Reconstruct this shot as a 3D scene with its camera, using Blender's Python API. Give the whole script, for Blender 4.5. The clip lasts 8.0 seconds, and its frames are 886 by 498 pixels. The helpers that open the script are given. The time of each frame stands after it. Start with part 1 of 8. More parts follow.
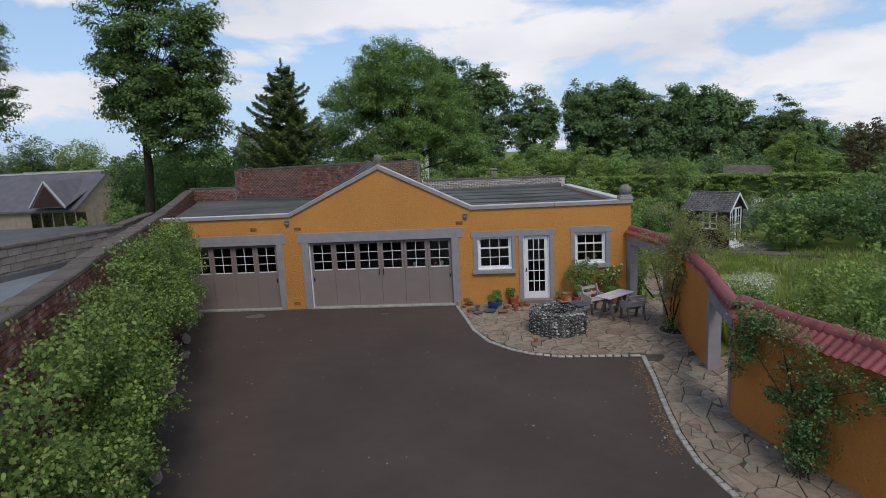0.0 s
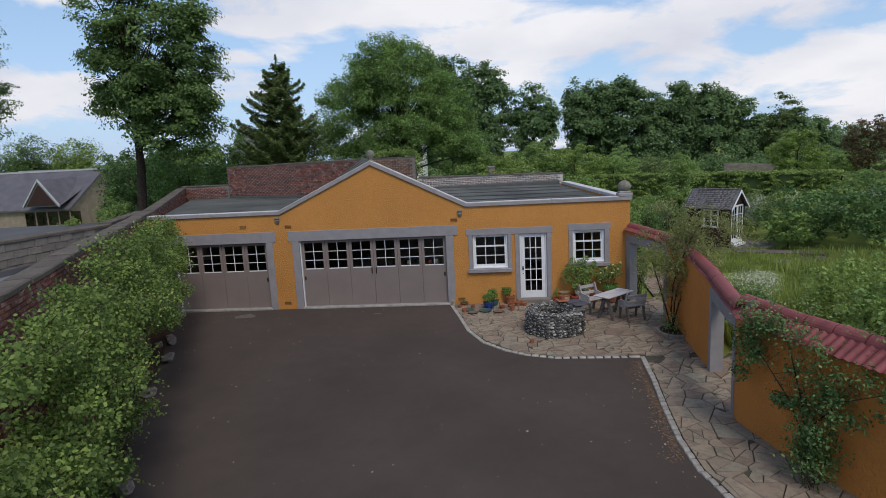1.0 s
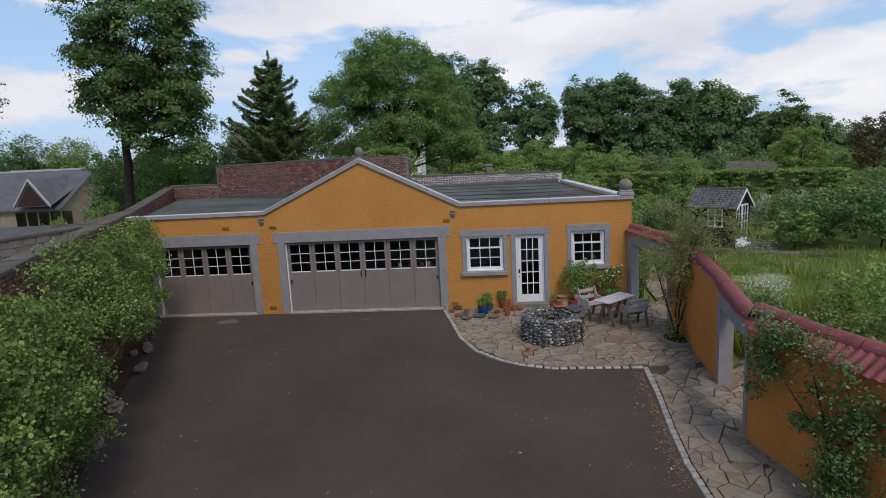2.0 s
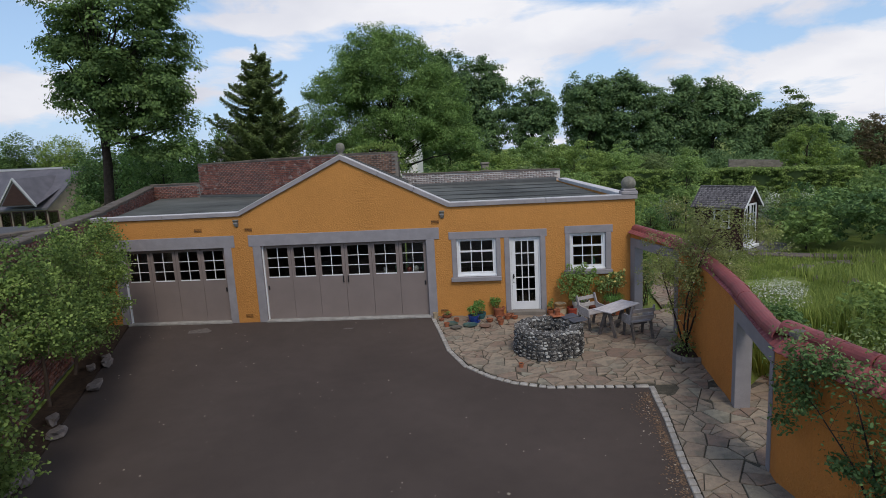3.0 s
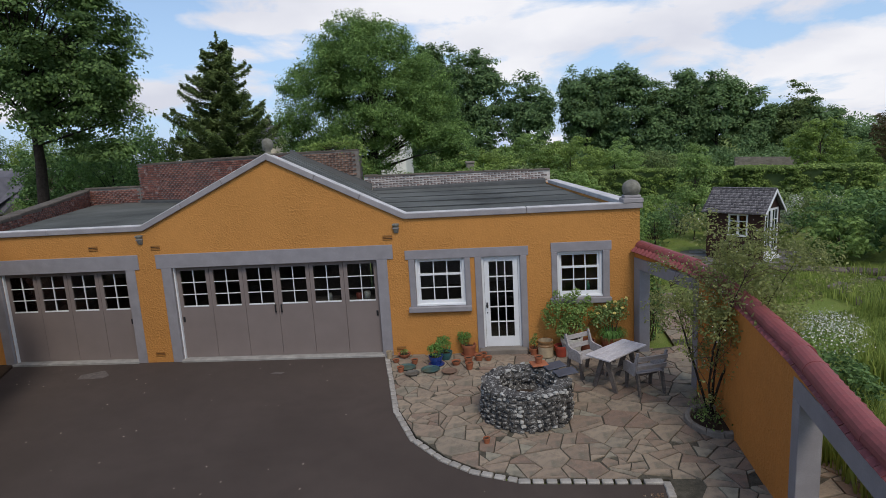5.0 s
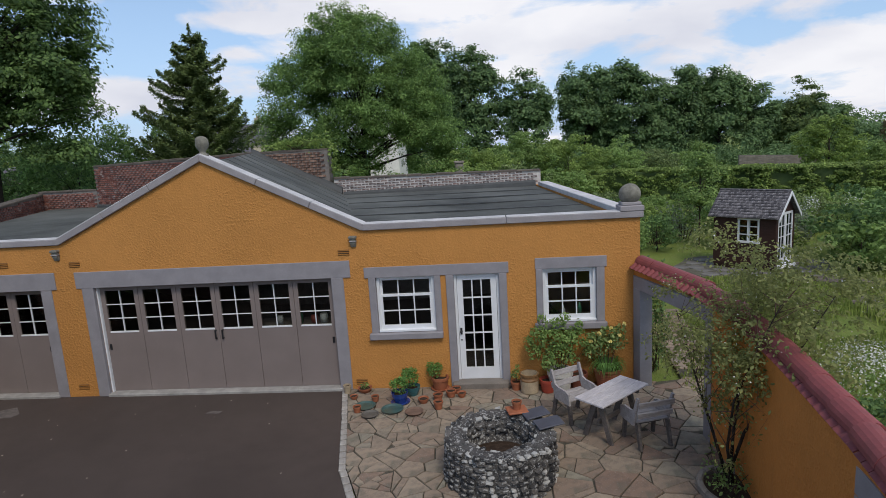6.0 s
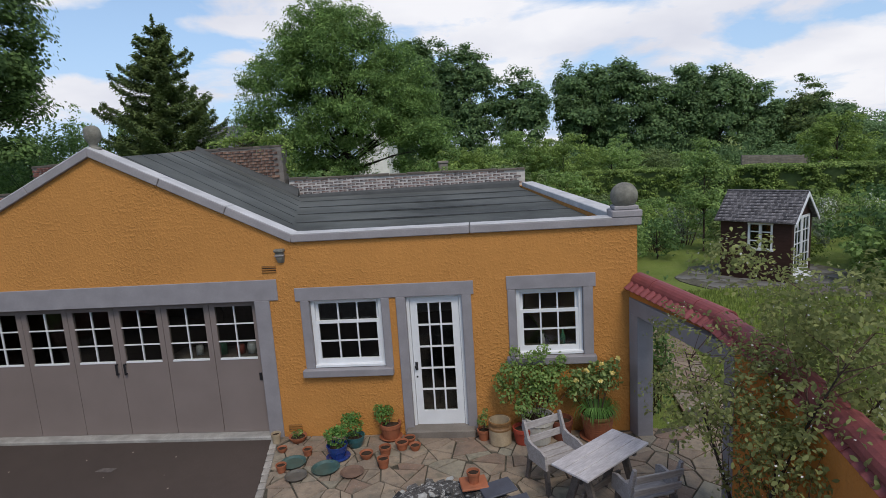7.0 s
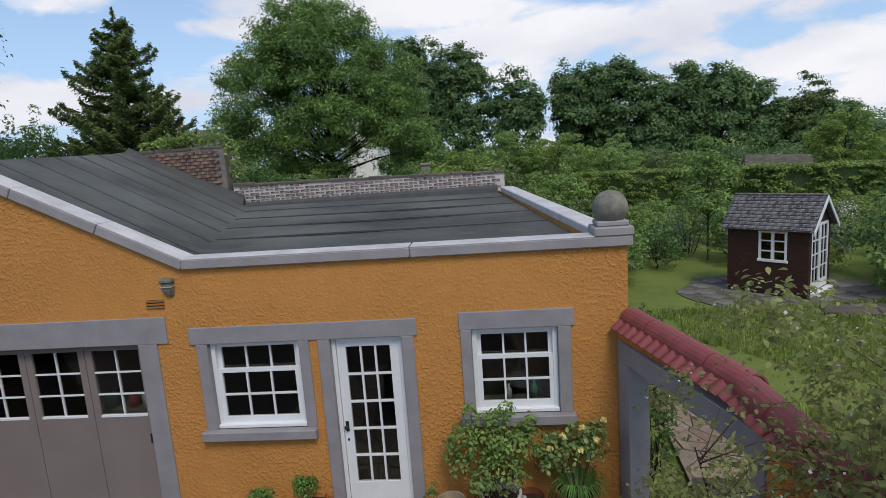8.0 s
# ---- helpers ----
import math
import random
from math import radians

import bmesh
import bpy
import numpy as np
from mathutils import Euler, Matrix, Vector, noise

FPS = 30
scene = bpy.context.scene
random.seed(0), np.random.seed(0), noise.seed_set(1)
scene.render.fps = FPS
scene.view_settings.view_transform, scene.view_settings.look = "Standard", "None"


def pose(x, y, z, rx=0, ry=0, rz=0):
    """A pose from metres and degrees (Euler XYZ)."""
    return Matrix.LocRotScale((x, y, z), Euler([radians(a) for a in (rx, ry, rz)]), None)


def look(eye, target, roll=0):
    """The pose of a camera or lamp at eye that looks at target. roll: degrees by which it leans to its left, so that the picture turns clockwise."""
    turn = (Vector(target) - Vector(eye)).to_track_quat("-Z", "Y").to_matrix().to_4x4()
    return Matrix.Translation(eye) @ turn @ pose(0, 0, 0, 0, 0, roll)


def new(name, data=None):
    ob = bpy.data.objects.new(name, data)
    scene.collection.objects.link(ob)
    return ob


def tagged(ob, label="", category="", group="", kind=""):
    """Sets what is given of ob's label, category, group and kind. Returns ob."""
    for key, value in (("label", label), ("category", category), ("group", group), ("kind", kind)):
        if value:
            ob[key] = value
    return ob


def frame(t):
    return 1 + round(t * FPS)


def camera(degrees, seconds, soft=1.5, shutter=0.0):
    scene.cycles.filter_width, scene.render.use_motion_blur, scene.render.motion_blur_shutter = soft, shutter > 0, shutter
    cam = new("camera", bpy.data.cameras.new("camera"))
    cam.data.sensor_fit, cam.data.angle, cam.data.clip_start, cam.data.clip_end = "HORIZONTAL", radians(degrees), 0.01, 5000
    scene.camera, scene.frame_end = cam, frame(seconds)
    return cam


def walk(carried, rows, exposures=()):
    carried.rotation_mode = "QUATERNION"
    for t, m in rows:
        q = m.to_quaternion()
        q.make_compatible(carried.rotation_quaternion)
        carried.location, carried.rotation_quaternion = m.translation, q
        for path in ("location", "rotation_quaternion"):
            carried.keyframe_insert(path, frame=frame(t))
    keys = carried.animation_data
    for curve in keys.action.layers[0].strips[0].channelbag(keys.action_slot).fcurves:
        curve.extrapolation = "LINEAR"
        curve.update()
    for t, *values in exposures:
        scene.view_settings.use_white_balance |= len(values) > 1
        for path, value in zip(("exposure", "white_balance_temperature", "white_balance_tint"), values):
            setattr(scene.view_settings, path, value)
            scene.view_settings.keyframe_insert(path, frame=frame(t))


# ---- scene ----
cam = camera(75.1, 8.0, soft=0.55)
# seconds, x, y, z, yaw, pitch, roll
ROWS = [
    (0.0, 1.495, -18.328, 4.889, 4.14, -9.33, 2.79),
    (0.5, 1.557, -18.118, 4.819, 4.13, -9.35, 2.78),
    (1.0, 1.641, -17.841, 4.757, 4.16, -9.38, 2.83),
    (1.5, 1.733, -17.469, 4.729, 4.19, -9.42, 2.89),
    (3.0, 2.054, -15.691, 4.593, 4.21, -9.57, 2.96),
    (3.5, 2.216, -14.955, 4.558, 4.20, -9.62, 3.05),
    (4.0, 2.391, -14.140, 4.522, 4.18, -9.61, 3.11),
    (5.5, 3.031, -11.349, 4.522, 4.16, -9.83, 3.23),
    (6.0, 3.303, -10.364, 4.488, 4.21, -9.85, 3.36),
    (6.5, 3.580, -9.280, 4.356, 4.14, -9.73, 3.44),
    (7.0, 3.885, -8.226, 4.275, 4.14, -9.58, 3.55),
    (7.5, 4.188, -7.224, 4.239, 4.18, -9.51, 3.63),
    (8.0, 4.499, -6.241, 4.203, 4.17, -9.40, 3.90),
]
walk(cam, [(t, pose(x, y, z, 90 + pitch, roll, yaw)) for t, x, y, z, yaw, pitch, roll in ROWS], exposures=[(0.0, -0.12, 6850, 11), (8.0, -0.06, 6850, 11)])

# ---------------------------------------------------------------- world and light
world = bpy.data.worlds.new("sky")
scene.world = world
world.use_nodes = True
wn, wl = world.node_tree.nodes, world.node_tree.links
wn.clear()
w_out = wn.new("ShaderNodeOutputWorld")
w_bg = wn.new("ShaderNodeBackground")
w_sky = wn.new("ShaderNodeTexSky")
w_sky.sky_type = "NISHITA"
w_sky.sun_disc = False
w_sky.sun_elevation = radians(52)
w_sky.sun_rotation = radians(160)
w_sky.air_density, w_sky.dust_density, w_sky.ozone_density = 1.0, 0.2, 1.6
w_tc = wn.new("ShaderNodeTexCoord")
w_sep = wn.new("ShaderNodeSeparateXYZ")
wl.new(w_tc.outputs["Generated"], w_sep.inputs[0])


def wmath(op, a, b):
    n = wn.new("ShaderNodeMath")
    n.operation = op
    for k, v in enumerate((a, b)):
        if isinstance(v, (int, float)):
            n.inputs[k].default_value = v
        else:
            wl.new(v, n.inputs[k])
    return n.outputs[0]


# the cloud deck is a plane seen from below
w_h = wmath("ADD", wmath("MAXIMUM", w_sep.outputs["Z"], 0.0), 0.30)
w_cmb = wn.new("ShaderNodeCombineXYZ")
wl.new(wmath("DIVIDE", w_sep.outputs["X"], w_h), w_cmb.inputs[0])
wl.new(wmath("DIVIDE", w_sep.outputs["Y"], w_h), w_cmb.inputs[1])
w_cmb.inputs[2].default_value = 1.3
w_n1 = wn.new("ShaderNodeTexNoise")
w_n1.inputs["Scale"].default_value, w_n1.inputs["Detail"].default_value = 1.9, 9.0
w_n1.inputs["Roughness"].default_value, w_n1.inputs["Distortion"].default_value = 0.58, 0.25
wl.new(w_cmb.outputs[0], w_n1.inputs["Vector"])
w_ramp = wn.new("ShaderNodeValToRGB")
w_ramp.color_ramp.elements[0].position, w_ramp.color_ramp.elements[1].position = 0.50, 0.62
# cloud banks and clear stretches over the garden: bearing, height, half-width, half-height, weight
w_az = wmath("ARCTAN2", w_sep.outputs["X"], w_sep.outputs["Y"])
w_sum = wmath("ADD", w_n1.outputs["Fac"], wmath("MULTIPLY", w_sep.outputs["X"], 0.05))
for az, el, wa, we, gain in ((-0.62, 0.095, 0.15, 0.05, 0.20), (-0.35, 0.166, 0.13, 0.018, 0.14), (-0.38, 0.208, 0.17, 0.018, 0.12), (-0.10, 0.245, 0.32, 0.045, 0.20), (0.06, 0.185, 0.18, 0.045, 0.20),
                             (0.45, 0.195, 0.34, 0.05, 0.18), (0.60, 0.085, 0.26, 0.065, 0.20), (-0.64, 0.185, 0.26, 0.045, -0.16), (-0.20, 0.160, 0.12, 0.030, -0.14), (0.22, 0.125, 0.13, 0.035, -0.16), (-0.33, 0.11, 0.12, 0.03, -0.08)):
    da = wmath("DIVIDE", wmath("SUBTRACT", w_az, az), wa)
    de = wmath("DIVIDE", wmath("SUBTRACT", w_sep.outputs["Z"], el), we)
    dd = wmath("ADD", wmath("MULTIPLY", da, da), wmath("MULTIPLY", de, de))
    w_sum = wmath("ADD", w_sum, wmath("MULTIPLY", wmath("MAXIMUM", wmath("SUBTRACT", 1.0, dd), 0.0), gain))
wl.new(w_sum, w_ramp.inputs["Fac"])
w_n2 = wn.new("ShaderNodeTexNoise")
w_n2.inputs["Scale"].default_value, w_n2.inputs["Detail"].default_value = 1.3, 5.0
wl.new(w_cmb.outputs[0], w_n2.inputs["Vector"])
w_shade = wn.new("ShaderNodeValToRGB")
w_shade.color_ramp.elements[0].position, w_shade.color_ramp.elements[1].position = 0.35, 0.62
w_shade.color_ramp.elements[0].color = (5.6, 5.9, 6.9, 1)
w_shade.color_ramp.elements[1].color = (7.7, 7.9, 8.5, 1)
wl.new(w_n2.outputs["Fac"], w_shade.inputs["Fac"])
w_mix = wn.new("ShaderNodeMix")
w_mix.data_type = "RGBA"
wl.new(wmath("MULTIPLY", w_ramp.outputs["Color"], 0.93), w_mix.inputs["Factor"])
w_gain = wn.new("ShaderNodeMix")
w_gain.data_type, w_gain.blend_type = "RGBA", "MULTIPLY"
w_gain.inputs["Factor"].default_value = 1.0
w_gain.inputs["B"].default_value = (1.40, 1.38, 1.35, 1)
wl.new(w_sky.outputs["Color"], w_gain.inputs["A"])
# thin white haze low over the land
w_haze = wn.new("ShaderNodeMix")
w_haze.data_type = "RGBA"
w_low = wmath("SUBTRACT", 1.0, wmath("MINIMUM", wmath("MULTIPLY", wmath("MAXIMUM", w_sep.outputs["Z"], 0.0), 2.6), 1.0))
wl.new(wmath("MULTIPLY", w_low, 0.85), w_haze.inputs["Factor"])
wl.new(w_gain.outputs["Result"], w_haze.inputs["A"])
w_haze.inputs["B"].default_value = (2.35, 4.0, 7.2, 1)
wl.new(w_haze.outputs["Result"], w_mix.inputs["A"])
# thin cloud is brighter towards the zenith
w_zen = wn.new("ShaderNodeMix")
w_zen.data_type, w_zen.blend_type = "RGBA", "MULTIPLY"
w_zen.inputs["B"].default_value = (1.75, 1.75, 1.75, 1)
wl.new(wmath("MINIMUM", wmath("MAXIMUM", wmath("MULTIPLY", wmath("SUBTRACT", w_sep.outputs["Z"], 0.32), 3.0), 0.0), 1.0), w_zen.inputs["Factor"])
wl.new(w_shade.outputs["Color"], w_zen.inputs["A"])
wl.new(w_zen.outputs["Result"], w_mix.inputs["B"])
wl.new(w_mix.outputs["Result"], w_bg.inputs["Color"])
w_bg.inputs["Strength"].default_value = 0.125
wl.new(w_bg.outputs[0], w_out.inputs["Surface"])

sun_data = bpy.data.lights.new("sun", "SUN")
sun_data.energy, sun_data.angle, sun_data.color = 1.75, radians(18), (1.0, 0.95, 0.87)
sun = new("sun", sun_data)
sun.matrix_world = look((0, 0, 0), (-0.34 * math.cos(radians(52)), 0.94 * math.cos(radians(52)), -math.sin(radians(52))))

# ---------------------------------------------------------------- materials


class Nodes:
    """A small wrapper to build node materials in few lines."""

    def __init__(self, name):
        self.m = bpy.data.materials.new(name)
        self.m.use_nodes = True
        self.t = self.m.node_tree
        self.t.nodes.clear()
        self.out = self.t.nodes.new("ShaderNodeOutputMaterial")
        self.tc = self.t.nodes.new("ShaderNodeTexCoord")
        self.p = self.t.nodes.new("ShaderNodeBsdfPrincipled")
        self.link(self.p.outputs[0], self.out.inputs["Surface"])

    def link(self, a, b):
        self.t.links.new(a, b)

    def put(self, socket, v):
        if isinstance(v, (int, float, tuple)):
            socket.default_value = (*v, 1) if isinstance(v, tuple) and len(v) == 3 and socket.type == "RGBA" else v
        else:
            self.link(v, socket)

    def noise(self, scale, detail=4.0, rough=0.55, stretch=None, coord="Object"):
        n = self.t.nodes.new("ShaderNodeTexNoise")
        n.inputs["Scale"].default_value, n.inputs["Detail"].default_value, n.inputs["Roughness"].default_value = scale, detail, rough
        src = self.tc.outputs[coord]
        if stretch:
            mp = self.t.nodes.new("ShaderNodeMapping")
            mp.inputs["Scale"].default_value = stretch
            self.link(src, mp.inputs[0])
            src = mp.outputs[0]
        self.link(src, n.inputs["Vector"])
        return n.outputs["Fac"]

    def ramp(self, fac, a, b, lo=0.0, hi=1.0):
        n = self.t.nodes.new("ShaderNodeMapRange")
        self.link(fac, n.inputs[0])
        for k, v in zip((1, 2, 3, 4), (a, b, lo, hi)):
            n.inputs[k].default_value = v
        return n.outputs[0]

    def mix(self, fac, a, b, kind="MIX"):
        n = self.t.nodes.new("ShaderNodeMix")
        n.data_type, n.blend_type = "RGBA", kind
        self.put(n.inputs["Factor"], fac)
        self.put(n.inputs["A"], a)
        self.put(n.inputs["B"], b)
        return n.outputs["Result"]

    def math(self, op, a, b=0.0):
        n = self.t.nodes.new("ShaderNodeMath")
        n.operation = op
        self.put(n.inputs[0], a)
        self.put(n.inputs[1], b)
        return n.outputs[0]

    def random(self):
        return self.t.nodes.new("ShaderNodeObjectInfo").outputs["Random"]

    def island(self):
        return self.t.nodes.new("ShaderNodeNewGeometry").outputs["Random Per Island"]

    def bump(self, height, strength=0.3, dist=0.01):
        n = self.t.nodes.new("ShaderNodeBump")
        n.inputs["Strength"].default_value, n.inputs["Distance"].default_value = strength, dist
        self.link(height, n.inputs["Height"])
        self.link(n.outputs[0], self.p.inputs["Normal"])

    def done(self, color, rough=0.7, metal=0.0, spec=0.4):
        self.put(self.p.inputs["Base Color"], color)
        self.put(self.p.inputs["Roughness"], rough)
        self.p.inputs["Metallic"].default_value = metal
        self.p.inputs["Specular IOR Level"].default_value = spec
        return self.m


def shade(c, k):
    return tuple(min(1.0, v * k) for v in c)


def plain(name, c, rough=0.6, vary=0.15, scale=6.0, bump=0.15, spec=0.4, rand=0.0, grain=60.0, dist=0.004):
    """Paint, plaster, stone or clay: two scales of mottling, fine relief."""
    n = Nodes(name)
    big, fine = n.noise(scale), n.noise(grain, 3.0)
    col = n.mix(n.ramp(big, 0.3, 0.7), shade(c, 1 - vary), shade(c, 1 + vary))
    col = n.mix(n.ramp(fine, 0.35, 0.65, 0, 0.35), col, shade(c, 1 - 1.5 * vary))
    if rand:
        col = n.mix(n.ramp(n.random(), 0, 1, 0, rand), col, shade(c, 0.45))
    n.bump(fine, bump, dist)
    return n.done(col, n.ramp(big, 0.3, 0.7, rough - 0.08, min(1, rough + 0.08)), spec=spec)


def roughcast(name, c):
    """Thrown render: hard little lumps, rougher in some stretches than in others."""
    n = Nodes(name)
    big, mid, fine = n.noise(0.9, 5), n.noise(6, 4), n.noise(70, 3)
    lump = n.noise(24, 3, 0.55)
    ridge = n.noise(11, 4, 0.6)
    col = n.mix(n.ramp(big, 0.3, 0.7), shade(c, 0.93), shade(c, 1.07))
    col = n.mix(n.ramp(mid, 0.40, 0.72, 0, 0.35), col, shade(c, 0.82))
    streak = n.noise(2.2, 4, 0.6, (3.0, 3.0, 0.35))
    col = n.mix(n.ramp(streak, 0.60, 0.8, 0, 0.2), col, (0.30, 0.14, 0.045))
    # relief shading in the colour: lump tops lightened, pits between them darkened
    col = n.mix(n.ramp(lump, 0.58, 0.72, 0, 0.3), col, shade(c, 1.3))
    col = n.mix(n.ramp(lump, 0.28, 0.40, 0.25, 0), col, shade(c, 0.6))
    h = n.math("ADD", n.ramp(lump, 0.46, 0.66), n.math("MULTIPLY", n.ramp(ridge, 0.5, 0.75), 0.7))
    h = n.math("ADD", n.math("MULTIPLY", h, n.ramp(n.noise(0.55, 3), 0.38, 0.62, 0.35, 1.0)), n.math("MULTIPLY", fine, 0.15))
    n.bump(h, 0.9, 0.010)
    return n.done(col, 0.85, spec=0.25)


def leafy(name, a, b, thin=0.35, rand=0.0):
    """Leaves: each leaf its own shade, some light passing through."""
    n = Nodes(name)
    isl = n.island()
    a, b = shade(a, 1.15), (b[0] * 1.38, b[1] * 1.32, b[2] * 1.34)
    col = n.mix(n.ramp(isl, 0.0, 0.75), shade(a, 0.85), b)
    col = n.mix(n.ramp(isl, 0.8, 1.0, 0, 0.7), col, shade(b, 1.5))
    col = n.mix(n.ramp(n.noise(0.8, 3), 0.40, 0.65, 0, 0.6), col, shade(a, 0.6))
    if rand:
        col = n.mix(n.ramp(n.random(), 0, 1, 0, rand), col, shade(b, 1.3))
    n.done(col, 0.6, spec=0.22)
    tr = n.t.nodes.new("ShaderNodeBsdfTranslucent")
    n.put(tr.inputs["Color"], n.mix(0.5, col, shade(b, 1.5)))
    mx = n.t.nodes.new("ShaderNodeMixShader")
    mx.inputs[0].default_value = thin
    n.link(n.p.outputs[0], mx.inputs[1])
    n.link(tr.outputs[0], mx.inputs[2])
    n.link(mx.outputs[0], n.out.inputs["Surface"])
    return n.m


def wood(name, a, b, rough=0.75):
    n = Nodes(name)
    g = n.noise(14, 5, 0.6, (0.25, 1.0, 1.0))
    fine = n.noise(70, 3, 0.6, (0.15, 1, 1))
    col = n.mix(n.ramp(g, 0.3, 0.7), a, b)
    col = n.mix(n.ramp(fine, 0.4, 0.7, 0, 0.45), col, shade(a, 0.6))
    n.bump(fine, 0.3, 0.004)
    return n.done(col, rough, spec=0.25)


def bricks(name, a, b, pale, pale_amount):
    """Single bricks: tone from each brick, lime and soot over it."""
    n = Nodes(name)
    r = n.random()
    col = n.mix(r, a, b)
    col = n.mix(n.ramp(n.noise(30, 3), 0.4, 0.7, 0, 0.5), col, shade(a, 0.6))
    col = n.mix(n.ramp(n.noise(5, 5, 0.65), 0.62 - pale_amount, 0.80 - pale_amount, 0, 0.75), col, pale)
    n.bump(n.noise(45, 4), 0.4, 0.008)
    return n.done(col, 0.88, spec=0.2)


def asphalt(name, c):
    n = Nodes(name)
    big, mid, fine = n.noise(0.35, 5), n.noise(3.0, 5), n.noise(190, 2)
    col = n.mix(n.ramp(big, 0.3, 0.7), shade(c, 0.82), shade(c, 1.2))
    col = n.mix(n.ramp(mid, 0.4, 0.75, 0, 0.35), col, shade(c, 0.7))
    col = n.mix(n.ramp(fine, 0.55, 0.75, 0, 0.5), col, shade(c, 2.2))
    n.bump(fine, 0.5, 0.006)
    return n.done(col, 0.86, spec=0.2)


def glass(name):
    n = Nodes(name)
    n.done((0.9, 0.9, 0.9))
    tr = n.t.nodes.new("ShaderNodeBsdfTransparent")
    tr.inputs[0].default_value = (0.80, 0.84, 0.84, 1)
    gl = n.t.nodes.new("ShaderNodeBsdfGlossy")
    gl.inputs["Roughness"].default_value = 0.03
    fr = n.t.nodes.new("ShaderNodeFresnel")
    fr.inputs[0].default_value = 1.5
    mx = n.t.nodes.new("ShaderNodeMixShader")
    n.link(fr.outputs[0], mx.inputs[0])
    n.link(tr.outputs[0], mx.inputs[1])
    n.link(gl.outputs[0], mx.inputs[2])
    n.link(mx.outputs[0], n.out.inputs["Surface"])
    return n.m


def felt(name):
    """Roofing felt in the grey of weathered mineral, with water marks."""
    n = Nodes(name)
    big, mid, fine = n.noise(0.5, 5), n.noise(2.4, 5, 0.6, (1, 2.5, 1)), n.noise(130, 2)
    c = (0.094, 0.098, 0.090)
    col = n.mix(n.ramp(big, 0.35, 0.65), shade(c, 0.65), shade(c, 1.35))
    col = n.mix(n.ramp(mid, 0.5, 0.72, 0, 0.5), col, (0.155, 0.165, 0.160))
    n.bump(fine, 0.4, 0.004)
    return n.done(col, n.ramp(mid, 0.3, 0.7, 0.72, 0.9), spec=0.22)


def grass(name):
    n = Nodes(name)
    big, mid, fine = n.noise(0.35, 4), n.noise(2.2, 5), n.noise(55, 3)
    col = n.mix(n.ramp(big, 0.3, 0.7), (0.135, 0.190, 0.040), (0.225, 0.285, 0.066))
    col = n.mix(n.ramp(mid, 0.45, 0.75, 0, 0.6), col, (0.25, 0.265, 0.085))
    col = n.mix(n.ramp(fine, 0.4, 0.7, 0, 0.5), col, (0.045, 0.075, 0.018))
    n.bump(fine, 0.8, 0.03)
    return n.done(col, 0.9, spec=0.15)


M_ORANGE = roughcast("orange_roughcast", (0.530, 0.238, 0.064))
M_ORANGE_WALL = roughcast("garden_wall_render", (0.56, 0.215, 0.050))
M_BAND = plain("grey_painted_band", (0.275, 0.258, 0.268), 0.7, 0.13, 4.0, 0.2)
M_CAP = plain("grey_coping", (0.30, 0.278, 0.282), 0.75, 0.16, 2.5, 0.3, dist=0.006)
# Coping tops: pale worn paint, with skylight on the upper face put into the colour
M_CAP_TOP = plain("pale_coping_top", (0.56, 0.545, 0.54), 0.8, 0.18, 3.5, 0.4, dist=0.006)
M_WHITE = plain("white_gloss_paint", (0.74, 0.75, 0.76), 0.4, 0.05, 4, 0.08)
M_TAUPE = plain("taupe_door_paint", (0.222, 0.180, 0.164), 0.5, 0.07, 2.0, 0.08)
M_SILL = plain("pale_concrete", (0.33, 0.315, 0.29), 0.85, 0.25, 5, 0.4)
M_BLACK = plain("black_iron", (0.02, 0.02, 0.022), 0.45, 0.2, 20, 0.1)
M_GLASS = glass("window_glass")
# near-black so that the room's dimness is already in the colour
M_DARK = plain("dim_room_surface", (0.05, 0.045, 0.04), 0.9, 0.3, 2, 0.1)
M_FELT = felt("roof_felt")
M_FELT_LAP = plain("felt_lap", (0.064, 0.067, 0.066), 0.65, 0.25, 4, 0.3)
M_ASPHALT = asphalt("driveway_asphalt", (0.0700, 0.0540, 0.0465))
M_ROAD = asphalt("road_asphalt", (0.16, 0.18, 0.20))
M_GRASS = grass("lawn_grass")
M_SOIL = plain("dark_soil", (0.06, 0.04, 0.028), 0.95, 0.4, 12, 0.8, spec=0.15, dist=0.02)
M_MORTAR = plain("lime_mortar", (0.21, 0.185, 0.165), 0.95, 0.25, 8, 0.5, spec=0.2)
M_MORTAR_PALE = plain("pale_mortar", (0.52, 0.49, 0.46), 0.95, 0.2, 8, 0.5, spec=0.2)
M_BRICK = bricks("red_brick", (0.125, 0.054, 0.046), (0.33, 0.135, 0.098), (0.42, 0.37, 0.34), 0.10)
M_STONE = plain("sandstone", (0.27, 0.235, 0.20), 0.9, 0.3, 2.5, 0.6, rand=0.5, dist=0.015)
M_COPING_STONE = plain("coping_stone", (0.145, 0.120, 0.098), 0.9, 0.3, 3, 0.6, rand=0.45, dist=0.012)
M_FINIAL = plain("weathered_sandstone", (0.21, 0.20, 0.165), 0.92, 0.35, 9, 0.6, dist=0.012)
M_TILE = plain("red_clay_tile", (0.29, 0.075, 0.075), 0.6, 0.25, 7, 0.3, rand=0.35)
M_CLAY = plain("terracotta", (0.37, 0.125, 0.06), 0.75, 0.2, 9, 0.2, rand=0.3)
M_CLAY_PALE = plain("pale_salt_glazed_clay", (0.42, 0.33, 0.22), 0.5, 0.2, 8, 0.2)
